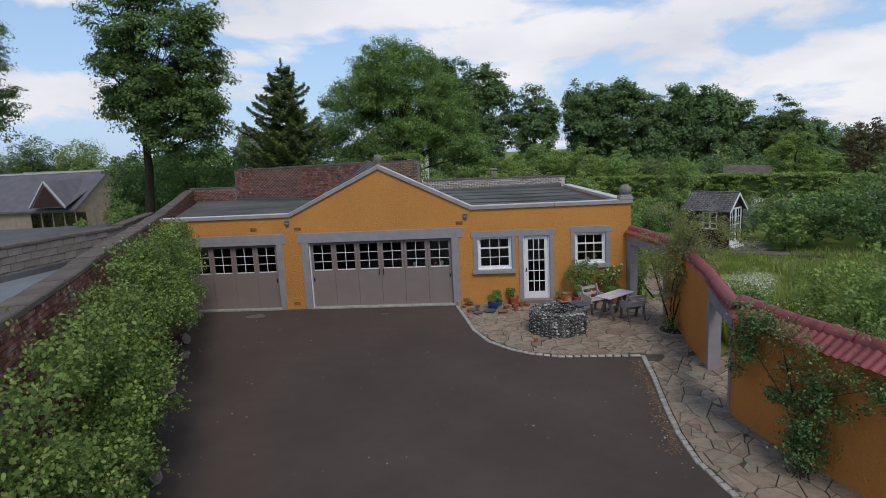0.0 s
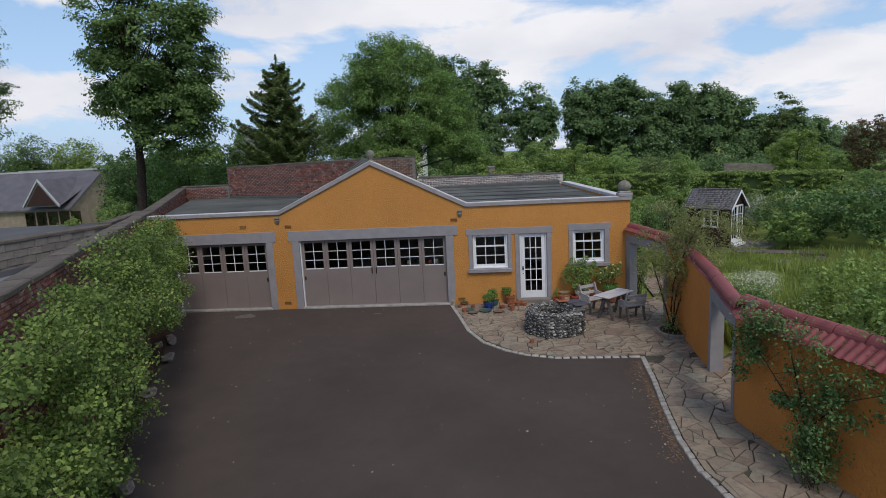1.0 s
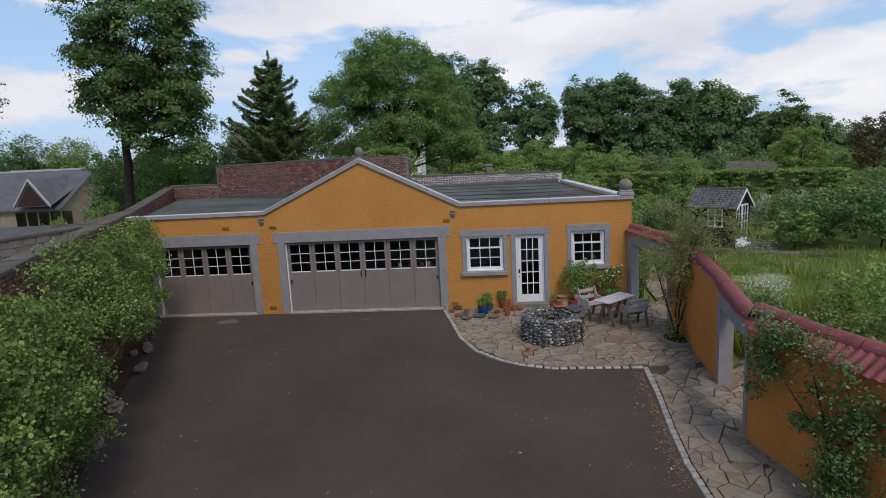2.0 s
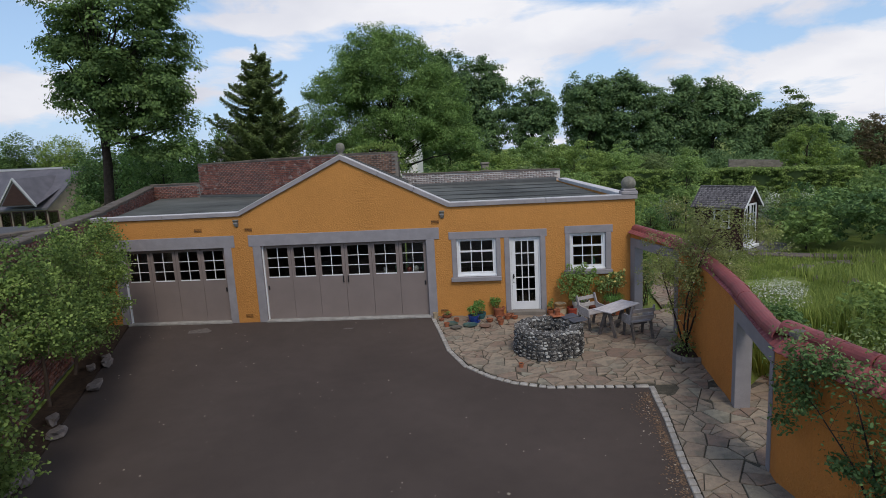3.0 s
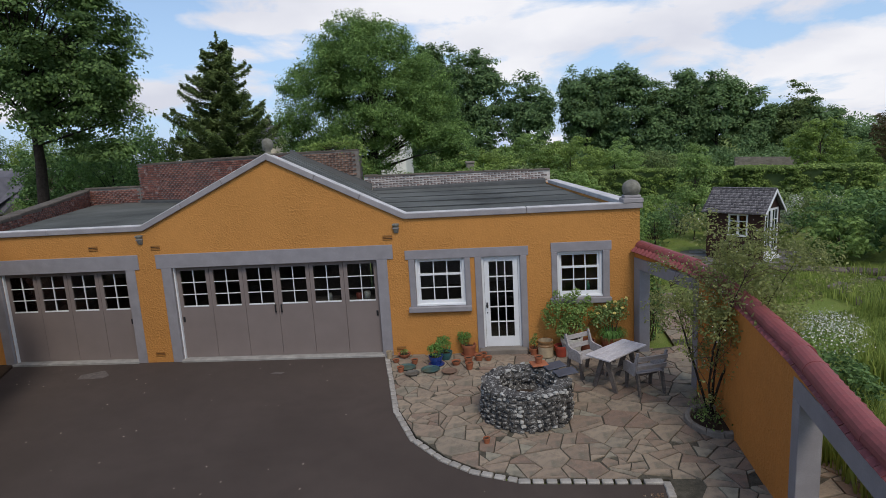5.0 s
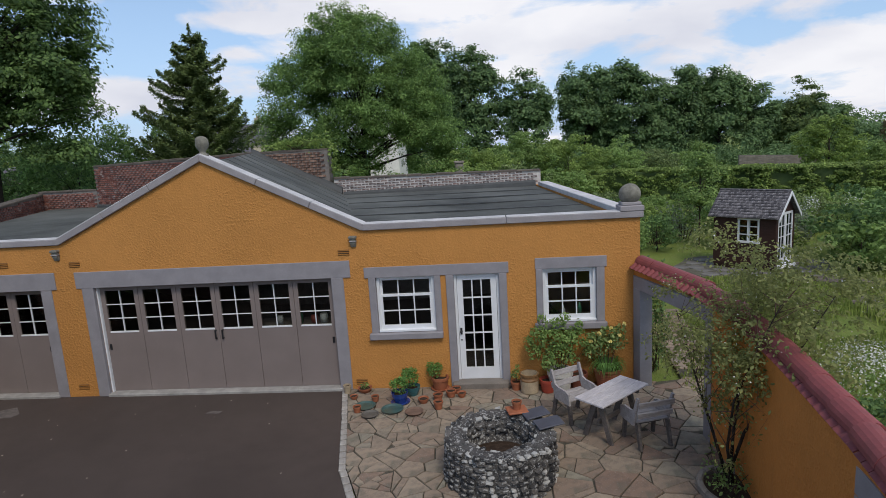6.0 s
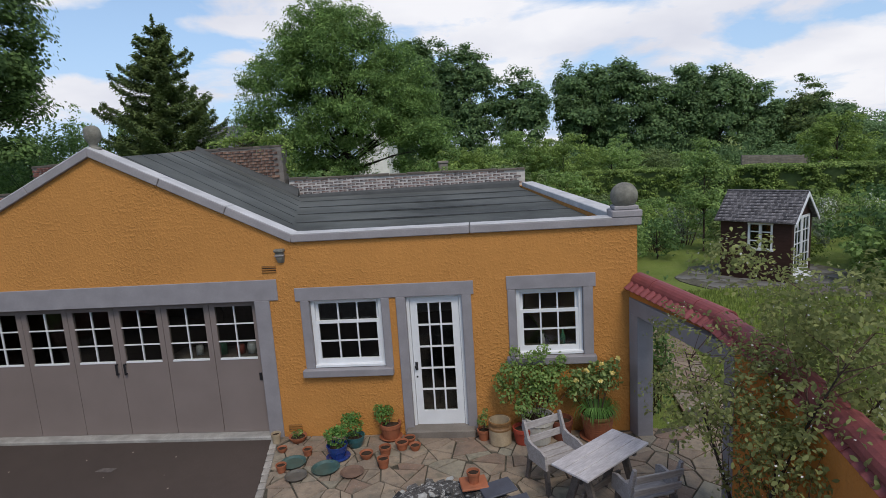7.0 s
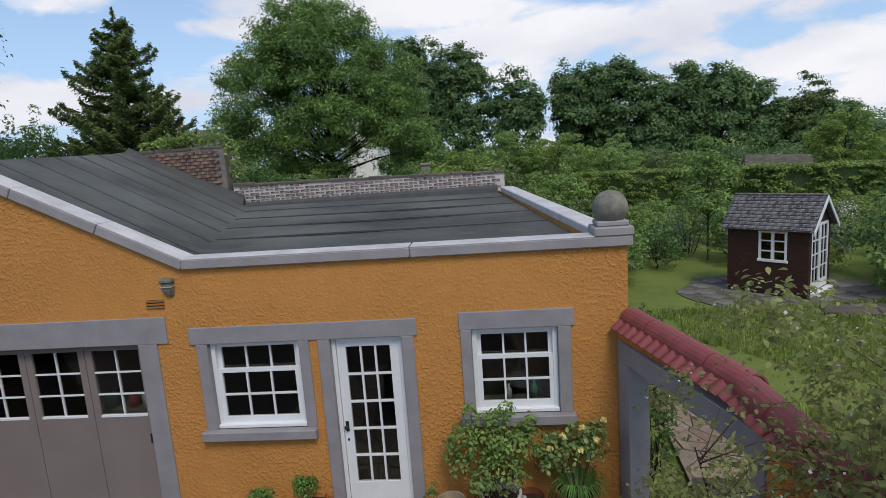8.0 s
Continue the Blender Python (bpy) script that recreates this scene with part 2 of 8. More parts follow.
M_POT_WHITE = plain("white_glazed_pot", (0.55, 0.53, 0.48), 0.45, 0.15, 6, 0.15)
M_POT_BLUE = plain("blue_glazed_pot", (0.02, 0.05, 0.22), 0.25, 0.2, 6, 0.1, spec=0.6)
M_POT_TEAL = plain("teal_glazed_pot", (0.035, 0.13, 0.14), 0.3, 0.2, 6, 0.1, spec=0.6)
M_SAUCER_GREEN = plain("green_glazed_saucer", (0.05, 0.10, 0.09), 0.35, 0.25, 8, 0.1, spec=0.5)
M_SAUCER_GREY = plain("grey_saucer", (0.11, 0.10, 0.085), 0.6, 0.25, 8, 0.2)
def lichened_slate(name):
    n = Nodes(name)
    col = n.mix(n.random(), (0.05, 0.047, 0.05), (0.14, 0.13, 0.135))
    col = n.mix(n.ramp(n.noise(11, 5, 0.7, (1.0, 2.0, 1.0)), 0.52, 0.62, 0, 0.8), col, (0.36, 0.34, 0.34))
    n.bump(n.noise(40, 4), 0.4, 0.008)
    return n.done(col, 0.75, spec=0.25)


M_SLATE = lichened_slate("roof_slate")
M_SLATE_FAR = plain("grey_slate_roof", (0.125, 0.118, 0.132), 0.6, 0.25, 1.5, 0.3, dist=0.01)
M_LEAD = plain("pale_lead", (0.45, 0.45, 0.46), 0.6, 0.1, 3, 0.1)
M_TEAK = wood("weathered_grey_wood", (0.30, 0.275, 0.265), (0.46, 0.43, 0.42))
M_TEAK_PALE = wood("bleached_table_wood", (0.46, 0.43, 0.44), (0.62, 0.59, 0.60))
M_TEAK_DARK = wood("dark_weathered_wood", (0.10, 0.085, 0.075), (0.19, 0.165, 0.15))
M_SHED = wood("dark_brown_stain", (0.038, 0.018, 0.014), (0.062, 0.03, 0.024), 0.6)
M_BARK = plain("bark", (0.05, 0.04, 0.033), 0.95, 0.4, 9, 0.9, spec=0.15, dist=0.03)
M_BARK_THIN = plain("twig_bark", (0.085, 0.06, 0.045), 0.9, 0.3, 12, 0.4, spec=0.2)
M_HOUSE = plain("cream_harling", (0.55, 0.47, 0.36), 0.9, 0.12, 2, 0.3)
M_HOUSE_WHITE = plain("off_white_harling", (0.80, 0.78, 0.74), 0.9, 0.12, 2, 0.3)
M_L_PEAR = leafy("pear_leaves", (0.038, 0.080, 0.022), (0.170, 0.250, 0.064), 0.3)
M_L_OAK = leafy("sycamore_leaves", (0.046, 0.090, 0.030), (0.125, 0.205, 0.062), 0.35)
M_L_ASH = leafy("ash_leaves", (0.064, 0.130, 0.036), (0.180, 0.290, 0.088), 0.35)
M_L_FIR = leafy("fir_needles", (0.062, 0.102, 0.040), (0.155, 0.215, 0.072), 0.34)
M_L_FAR = leafy("woodland_leaves", (0.060, 0.115, 0.052), (0.145, 0.230, 0.092), 0.36, 0.2)
M_L_BUSH = leafy("shrub_leaves", (0.068, 0.128, 0.038), (0.190, 0.285, 0.086), 0.35, 0.35)
M_L_HEDGE = leafy("hedge_leaves", (0.088, 0.150, 0.036), (0.220, 0.305, 0.082), 0.25)
M_L_BRIGHT = leafy("fresh_green_leaves", (0.070, 0.160, 0.041), (0.150, 0.290, 0.074), 0.4)
M_L_DARK = leafy("dark_shrub_leaves", (0.050, 0.106, 0.037), (0.125, 0.213, 0.071), 0.3)
M_L_ROSE = leafy("rose_leaves", (0.100, 0.125, 0.046), (0.255, 0.285, 0.108), 0.5)
M_L_RED = leafy("copper_leaves", (0.060, 0.055, 0.030), (0.150, 0.120, 0.060), 0.35)
M_L_GRASS = leafy("long_grass_blades", (0.12, 0.19, 0.040), (0.28, 0.34, 0.095), 0.45)
M_L_LIME = leafy("yellow_green_leaves", (0.088, 0.150, 0.036), (0.225, 0.315, 0.085), 0.35, 0.2)
M_L_OLIVE = leafy("olive_leaves", (0.064, 0.100, 0.036), (0.170, 0.230, 0.085), 0.3, 0.3)
M_L_GREY = leafy("grey_green_leaves", (0.095, 0.13, 0.085), (0.26, 0.31, 0.21), 0.3, 0.2)
M_STEM_RED = plain("reddish_stems", (0.13, 0.075, 0.058), 0.8, 0.3, 12, 0.3, spec=0.2)
M_F_WHITE = leafy("white_petals", (0.55, 0.55, 0.5), (0.75, 0.75, 0.7), 0.3)
M_F_YELLOW = leafy("yellow_petals", (0.62, 0.5, 0.12), (0.8, 0.7, 0.3), 0.3)

# ---------------------------------------------------------------- building blocks


def link_mesh(name, bm, material):
    me = bpy.data.meshes.new(name)
    bm.to_mesh(me)
    bm.free()
    for m in material if isinstance(material, (list, tuple)) else (material,):
        me.materials.append(m)
    return me


def part(name, bm, material, parent=None, label="", smooth=False):
    """One bmesh as one object, under a thing or a part of it."""
    me = link_mesh(name, bm, material)
    if smooth:
        me.polygons.foreach_set("use_smooth", [True] * len(me.polygons))
    ob = new(name, me)
    if parent is not None:
        ob.parent = parent
    if label:
        ob["label"] = label
    return ob


def thing(name, label, category, at=(0, 0, 0), turn=0, group="", kind=""):
    """An Empty at the base of a thing."""
    ob = new(name)
    ob.matrix_world = pose(*at, 0, 0, turn)
    return tagged(ob, label, category, group, kind)


def box(bm, x0, x1, y0, y1, z0, z1, bevel=0.0, m=None):
    vs = [bm.verts.new((x, y, z)) for z in (z0, z1) for y in (y0, y1) for x in (x0, x1)]
    if m is not None:
        for v in vs:
            v.co = m @ v.co
    fs = [bm.faces.new([vs[i] for i in f]) for f in ((0, 2, 3, 1), (4, 5, 7, 6), (0, 1, 5, 4), (2, 6, 7, 3), (0, 4, 6, 2), (1, 3, 7, 5))]
    if bevel:
        es = {e for f in fs for e in f.edges}
        bmesh.ops.bevel(bm, geom=list(es), offset=bevel, segments=1, affect="EDGES", profile=0.6)
    return fs


def boxes(*specs, bevel=0.0):
    bm = bmesh.new()
    for s in specs:
        box(bm, *s, bevel=bevel)
    return bm


def lathe(bm, profile, seg=20, at=(0, 0, 0)):
    """Turns a profile of (radius, height) about the upright axis."""
    rings = []
    for r, z in profile:
        if r < 1e-5:
            rings.append([bm.verts.new((at[0], at[1], at[2] + z))])
        else:
            rings.append([bm.verts.new((at[0] + r * math.cos(2 * math.pi * k / seg), at[1] + r * math.sin(2 * math.pi * k / seg), at[2] + z)) for k in range(seg)])
    for a, b in zip(rings, rings[1:]):
        for k in range(seg):
            j = (k + 1) % seg
            if len(a) == 1 and len(b) == 1:
                continue
            if len(a) == 1:
                bm.faces.new((a[0], b[j], b[k]))
            elif len(b) == 1:
                bm.faces.new((a[k], a[j], b[0]))
            else:
                bm.faces.new((a[k], a[j], b[j], b[k]))
    return bm


def tube(bm, pts, radii, seg=7):
    """A tapered round stem through the points."""
    rings = []
    for i, p in enumerate(pts):
        d = Vector(pts[min(i + 1, len(pts) - 1)]) - Vector(pts[max(i - 1, 0)])
        q = d.to_track_quat("Z", "Y") if d.length > 1e-6 else Vector((0, 0, 1)).to_track_quat("Z", "Y")
        rings.append([bm.verts.new(Vector(p) + q @ Vector((radii[i] * math.cos(2 * math.pi * k / seg), radii[i] * math.sin(2 * math.pi * k / seg), 0))) for k in range(seg)])
    for a, b in zip(rings, rings[1:]):
        for k in range(seg):
            bm.faces.new((a[k], a[(k + 1) % seg], b[(k + 1) % seg], b[k]))
    bm.faces.new(rings[0][::-1])
    bm.faces.new(rings[-1])
    return bm


def prism(bm, outline, z0, z1):
    """An upright prism over a flat outline of (x, y)."""
    lo = [bm.verts.new((x, y, z0)) for x, y in outline]
    hi = [bm.verts.new((x, y, z1)) for x, y in outline]
    n = len(outline)
    for k in range(n):
        bm.faces.new((lo[k], lo[(k + 1) % n], hi[(k + 1) % n], hi[k]))
    bm.faces.new(hi)
    bm.faces.new(lo[::-1])
    return bm


def loft(bm, ends):
    """Joins cross sections with the same number of corners into a solid."""
    rings = [[bm.verts.new(p) for p in e] for e in ends]
    n = len(rings[0])
    for a, b in zip(rings, rings[1:]):
        for k in range(n):
            bm.faces.new((a[k], a[(k + 1) % n], b[(k + 1) % n], b[k]))
    bm.faces.new(rings[0][::-1])
    bm.faces.new(rings[-1])
    bmesh.ops.recalc_face_normals(bm, faces=bm.faces)
    return bm


def pierced(bm, x0, x1, z0, z1, y0, y1, holes):
    """A wall slab in the x-z plane with openings right through it."""
    xs = sorted({x0, x1, *[h[0] for h in holes], *[h[1] for h in holes]})
    zs = sorted({z0, z1, *[h[2] for h in holes], *[h[3] for h in holes]})
    xs = [x for x in xs if x0 <= x <= x1]
    zs = [z for z in zs if z0 <= z <= z1]
    solid = {}
    for i in range(len(xs) - 1):
        for k in range(len(zs) - 1):
            cx, cz = (xs[i] + xs[i + 1]) / 2, (zs[k] + zs[k + 1]) / 2
            solid[i, k] = not any(h[0] < cx < h[1] and h[2] < cz < h[3] for h in holes)
    vert = {}

    def v(i, k, y):
        key = (i, k, y)
        if key not in vert:
            vert[key] = bm.verts.new((xs[i], y, zs[k]))
        return vert[key]

    for (i, k), s in solid.items():
        if not s:
            continue
        bm.faces.new((v(i, k, y0), v(i + 1, k, y0), v(i + 1, k + 1, y0), v(i, k + 1, y0)))
        bm.faces.new((v(i, k, y1), v(i, k + 1, y1), v(i + 1, k + 1, y1), v(i + 1, k, y1)))
        for di, dk, a, b in ((-1, 0, (i, k), (i, k + 1)), (1, 0, (i + 1, k + 1), (i + 1, k)), (0, -1, (i + 1, k), (i, k)), (0, 1, (i, k + 1), (i + 1, k + 1))):
            if not solid.get((i + di, k + dk), False):
                bm.faces.new((v(*a, y0), v(*b, y0), v(*b, y1), v(*a, y1)))
    return bm


def raw(name, verts, faces, material, parent=None, label=""):
    me = bpy.data.meshes.new(name)
    me.from_pydata(verts, [], faces)
    me.materials.append(material)
    ob = new(name, me)
    if parent is not None:
        ob.parent = parent
    if label:
        ob["label"] = label
    return ob


# ---- foliage: every leaf is a small folded blade
rng = np.random.default_rng(11)


def leaf_mesh(name, centres, out, size, material, parent, aspect=0.5, droop=0.3, spread=0.6, label="", oval=False):
    """Blades at the centres, facing roughly outwards along out; size is their length, varied by a third."""
    n = len(centres)
    nrm = out + rng.normal(0, spread, (n, 3)) + np.array([0, 0, 0.5])
    nrm /= np.linalg.norm(nrm, axis=1, keepdims=True) + 1e-9
    tip = np.cross(nrm, rng.normal(0, 1, (n, 3)))
    tip[:, 2] -= droop
    tip -= nrm * np.sum(tip * nrm, axis=1, keepdims=True)
    tip /= np.linalg.norm(tip, axis=1, keepdims=True) + 1e-9
    side = np.cross(nrm, tip)
    s = (size * rng.uniform(0.65, 1.3, n))[:, None]
    base, end = centres - tip * s * 0.5, centres + tip * s * 0.5
    fold = nrm * s * 0.09
    left, right = centres - side * s * aspect * 0.5 + fold, centres + side * s * aspect * 0.5 + fold
    ring = [base, right, end, left]
    if oval:
        q = side * s * aspect * 0.5
        ring = [base, centres - tip * s * 0.22 + q * 0.9 + fold, centres + tip * s * 0.14 + q + fold, end - nrm * s * 0.12, centres + tip * s * 0.14 - q + fold, centres - tip * s * 0.22 - q * 0.9 + fold]
    c = len(ring)
    verts = np.stack(ring, axis=1).reshape(-1, 3)
    me = bpy.data.meshes.new(name)
    me.vertices.add(c * n)
    me.vertices.foreach_set("co", verts.ravel())
    me.loops.add(c * n)
    me.loops.foreach_set("vertex_index", np.arange(c * n))
    me.polygons.add(n)
    me.polygons.foreach_set("loop_start", np.arange(0, c * n, c))
    me.update(calc_edges=True)
    me.materials.append(material)
    ob = new(name, me)
    ob["kind"] = "stuff"
    if parent is not None:
        ob.parent = parent
    if label:
        ob["label"] = label
    return ob


def cloud(clumps, per_area, fill=0.35):
    """Points over and inside ellipsoid clumps (x, y, z, rx, ry, rz), with outward directions."""
    pts, outs = [], []
    for x, y, z, rx, ry, rz in clumps:
        n = max(6, int(per_area * (rx * ry + rx * rz + ry * rz) * 4.2))
        d = rng.normal(0, 1, (n, 3))
        d /= np.linalg.norm(d, axis=1, keepdims=True)
        d[:, 2] = np.where((d[:, 2] < -0.25) & (rng.random(n) < 0.55), -d[:, 2], d[:, 2])
        r = np.where(rng.random(n) < fill, rng.uniform(0.25, 1, n) ** 0.5, rng.normal(0.97, 0.10, n))[:, None]
        pts.append(np.array([x, y, z]) + d * r * np.array([rx, ry, rz]))
        outs.append(d)
    return np.concatenate(pts), np.concatenate(outs)


def billow(cx, cy, cz, rx, ry, rz, count, lump=0.3, flat=0.7, low=-0.6, seed=0):
    """A crown's many clumps: set over an ellipsoid, uneven, with gaps between them."""
    r = np.random.default_rng(seed)
    out = []
    for k in range(count):
        u = 1 - (k + 0.5) / count * (1 - low)
        a = k * 2.39996 + r.uniform(-0.5, 0.5)
        w = math.sqrt(max(0, 1 - u * u))
        g = r.uniform(0.55, 1.02)
        s = lump * r.uniform(0.6, 1.3)
        out.append((cx + rx * w * g * math.cos(a), cy + ry * w * g * math.sin(a), cz + rz * u * g, rx * s, ry * s, rz * s * flat))
    return out


def tufts(clumps, count, size=0.42, seed=0, flat=0.8):
    """Breaks every clump into smaller tufts on its upper side, with gaps between them."""
    r = np.random.default_rng(seed)
    out = []
    for x, y, z, rx, ry, rz in clumps:
        d = r.normal(0, 1, (count, 3))
        d[:, 2] = np.where(d[:, 2] < 0, d[:, 2] * 0.6, d[:, 2])
        d /= np.linalg.norm(d, axis=1, keepdims=True)
        g, s = r.uniform(0.45, 1.05, count), size * r.uniform(0.6, 1.25, count)
        for k in range(count):
            out.append((x + d[k, 0] * rx * g[k], y + d[k, 1] * ry * g[k], z + d[k, 2] * rz * g[k], rx * s[k], ry * s[k], max(rz, 0.5 * rx) * s[k] * flat))
    return out


def limbs(bm, base, clumps, r0, fork, seed=0, share=1.0, seg=6):
    """A trunk from base to fork, and a bent limb from it to each clump."""
    limb_bm = bmesh.new()
    r = random.Random(seed)
    b, f = Vector(base), Vector(fork)
    mid = b.lerp(f, 0.5) + Vector((r.uniform(-1, 1), r.uniform(-1, 1), 0)) * r0 * 0.8
    top = max(c[2] for c in clumps)
    crown = Vector((f.x, f.y, f.z + (top - f.z) * 0.75))
    tube(bm, [b, b.lerp(mid, 0.12), mid, f, f.lerp(crown, 0.5), crown], [r0 * 1.35, r0, r0 * 0.85, r0 * 0.7, r0 * 0.4, r0 * 0.1], 9)
    for c in clumps:
        if r.random() > share:
            continue
        e = Vector(c[:3])
        t = min(0.95, max(0.0, (e.z - f.z) / max(0.1, crown.z - f.z) * 0.6))
        s = f.lerp(crown, t * r.uniform(0.5, 1.0)) if e.z > f.z else b.lerp(f, 0.75)
        m = s.lerp(e, 0.5) + Vector((r.uniform(-1, 1), r.uniform(-1, 1), r.uniform(-0.3, 1))) * (e - s).length * 0.10
        w = r0 * 0.22 * (1 - 0.5 * t)
        tube(limb_bm, [s, s.lerp(m, 0.5), m, e.lerp(s, 0.12)], [w, w * 0.75, w * 0.5, w * 0.12], 5)
    return bm, limb_bm


def tree(name, label, base, crown, leaf, material, count=40, per_area=7.0, r0=0.3, lump=0.3, flat=0.7, low=-0.6, seed=1, extra=(), fill=0.35, aspect=0.6, share=1.0, category="tree", group="", fork=0.45, spread=0.42, tuft=7):
    """crown: (cx, cy, cz, rx, ry, rz) in the world; base: where the trunk stands."""
    ob = thing(name, label, category, base, 0, group)
    bx, by, bz = base
    cl = billow(crown[0] - bx, crown[1] - by, crown[2] - bz, *crown[3:], count, lump, flat, low, seed)
    cl += [(e[0] - bx, e[1] - by, e[2] - bz, *e[3:]) for e in extra]
    bm = bmesh.new()
    zc = crown[2] - bz
    bm, lb = limbs(bm, (0, 0, -0.1), cl, r0, ((crown[0] - bx) * 0.4, (crown[1] - by) * 0.4, max(0.3, (zc - crown[5]) * (1 - fork) + zc * fork)), seed, share)
    part("trunk", bm, M_BARK, ob, smooth=True)
    tagged(part("branchwork", lb, M_BARK, ob, smooth=True), kind="stuff")
    p, o = cloud(tufts(cl, tuft * 2, 0.31, seed), per_area * 2.1, fill)
    leaf_mesh("crown", p, o, leaf, material, ob, aspect, spread=spread)
    return ob


def clusters(env, count, size, leaves, seed, gap=0.0, freq=0.5, flat=0.6, inner=2.6, ragged=0.22, holes=()):
    """Leaf points in many small sprays spread through ellipsoids (x, y, z, rx, ry, rz); noise opens gaps between them."""
    r = np.random.default_rng(seed)
    w = np.array([(e[3] * e[4] * e[5]) ** 0.72 for e in env])
    pick = r.choice(len(env), count * 3, p=w / w.sum())
    cen, outs = [], []
    for k in pick:
        e = env[k]
        d = r.normal(0, 1, 3)
        d /= np.linalg.norm(d)
        g = r.beta(inner, 1.0) * (1 + ragged * noise.noise((d[0] * 2.4 + seed, d[1] * 2.4, d[2] * 2.4 + k)))
        c = np.array(e[:3]) + d * g * np.array(e[3:])
        if noise.noise((c[0] * freq, c[1] * freq + seed, c[2] * freq * 1.4)) < gap - 0.5:
            continue
        if any(((c[0] - h[0]) / h[3]) ** 2 + ((c[1] - h[1]) / h[4]) ** 2 + ((c[2] - h[2]) / h[5]) ** 2 < 1 for h in holes):
            continue
        cen.append(c)
        outs.append(d)
        if len(cen) == count:
            break
    cen, outs = np.array(cen), np.array(outs)
    n = len(cen)
    s = (size * r.uniform(0.6, 1.35, n))[:, None, None]
    off = np.clip(r.normal(0, 1, (n, leaves, 3)), -1.5, 1.5) * s * np.array([1, 1, flat])
    off[:, :, 2] -= 0.25 * np.linalg.norm(off[:, :, :2], axis=2)
    p = (cen[:, None, :] + off).reshape(-1, 3)
    o = (outs[:, None, :] * 0.6 + off / (np.linalg.norm(off, axis=2, keepdims=True) + 1e-6) * 0.5 + np.array([0, 0, 0.35])).reshape(-1, 3)
    return p, o, cen


def grown_tree(name, label, base, env, material, leaf, count, leaves, size, r0, fork_z, seed, gap=0.3, freq=0.5, flat=0.6, aspect=0.6, boughs=46, spread=0.5, category="tree", group="", holes=(), inner=2.6, bark=None):
    """A tree whose crown is made of fine sprays on boughs; env in the world."""
    ob = thing(name, label, category, base, 0, group)
    rel = [(e[0] - base[0], e[1] - base[1], e[2] - base[2], *e[3:]) for e in env]
    hol = [(h[0] - base[0], h[1] - base[1], h[2] - base[2], *h[3:]) for h in holes]
    p, o, cen = clusters(rel, count, size, leaves, seed, gap, freq, flat, inner, holes=hol)
    r = random.Random(seed)
    high = [c for c in cen if c[2] > fork_z * 1.15 + 0.3]
    ends = [tuple(r.choice(high)) + (1,) for k in range(boughs)]
    bm, lb = limbs(bmesh.new(), (0, 0, -0.1), ends, r0, (rel[0][0] * 0.35, rel[0][1] * 0.35, fork_z), seed)
    part("trunk", bm, bark or M_BARK, ob, smooth=True)
    tagged(part("branchwork", lb, bark or M_BARK, ob, smooth=True), kind="stuff")
    leaf_mesh("crown", p, o, leaf, material, ob, aspect, spread=spread)
    return ob


def ground_line(p, q, y):
    """x on the straight line from p to q at y."""
    return p[0] + (q[0] - p[0]) * (y - p[1]) / (q[1] - p[1])

# ---------------------------------------------------------------- ground


def ground_height(x, y):
    """Level round the yard, falling away to the west, rising a little far to the north."""
    west = min(1.0, max(0.0, (-x - 17) / 9))
    north = min(1.0, max(0.0, (y - 45) / 60))
    return -0.06 - 1.9 * west * west * (3 - 2 * west) + 1.2 * north


def build_ground():
    def steps(lo, hi, near):
        out = [0.0]
        s = near
        while out[-1] < hi:
            out.append(out[-1] + s)
            s *= 1.16
        neg, s = [0.0], near
        while neg[-1] > lo:
            neg.append(neg[-1] - s)
            s *= 1.16
        return sorted(set(neg + out))
    xs, ys = steps(-2500, 2500, 1.2), steps(-2500, 2500, 1.2)
    verts = [(x, y, ground_height(x, y)) for y in ys for x in xs]
    w = len(xs)
    faces = [(r * w + c, r * w + c + 1, (r + 1) * w + c + 1, (r + 1) * w + c) for r in range(len(ys) - 1) for c in range(w - 1)]
    ob = raw("ground", verts, faces, M_GRASS)
    tagged(ob, "mown green lawn and rough garden grass", "ground", kind="structure")


build_ground()

# plan lines that several things share
WEST = [(-2.75, -15.6), (-4.0, -12.6), (-5.25, -9.7), (-6.7, -6.5), (-8.45, -2.4), (-10.2, 1.8), (-13.6, 10.4)]
NORTH = [(4.95, 7.3), (-1.3, 6.4), (-3.4, 6.5), (-11.0, 10.0), (-13.6, 10.4)]
EDGE = [(0.32, -0.02), (0.62, -1.31), (0.96, -2.83), (1.38, -3.85), (1.92, -4.5), (2.42, -4.86), (3.1, -5.1), (4.95, -5.14),
        (4.84, -6.4), (4.66, -7.8), (4.55, -8.9), (4.55, -9.8), (4.75, -10.8), (5.15, -12.2)]


def west_x(y):
    for p, q in zip(WEST, WEST[1:]):
        if p[1] <= y <= q[1]:
            return ground_line(p, q, y)
    return ground_line(WEST[0], WEST[1], y) if y < WEST[0][1] else WEST[-1][0]


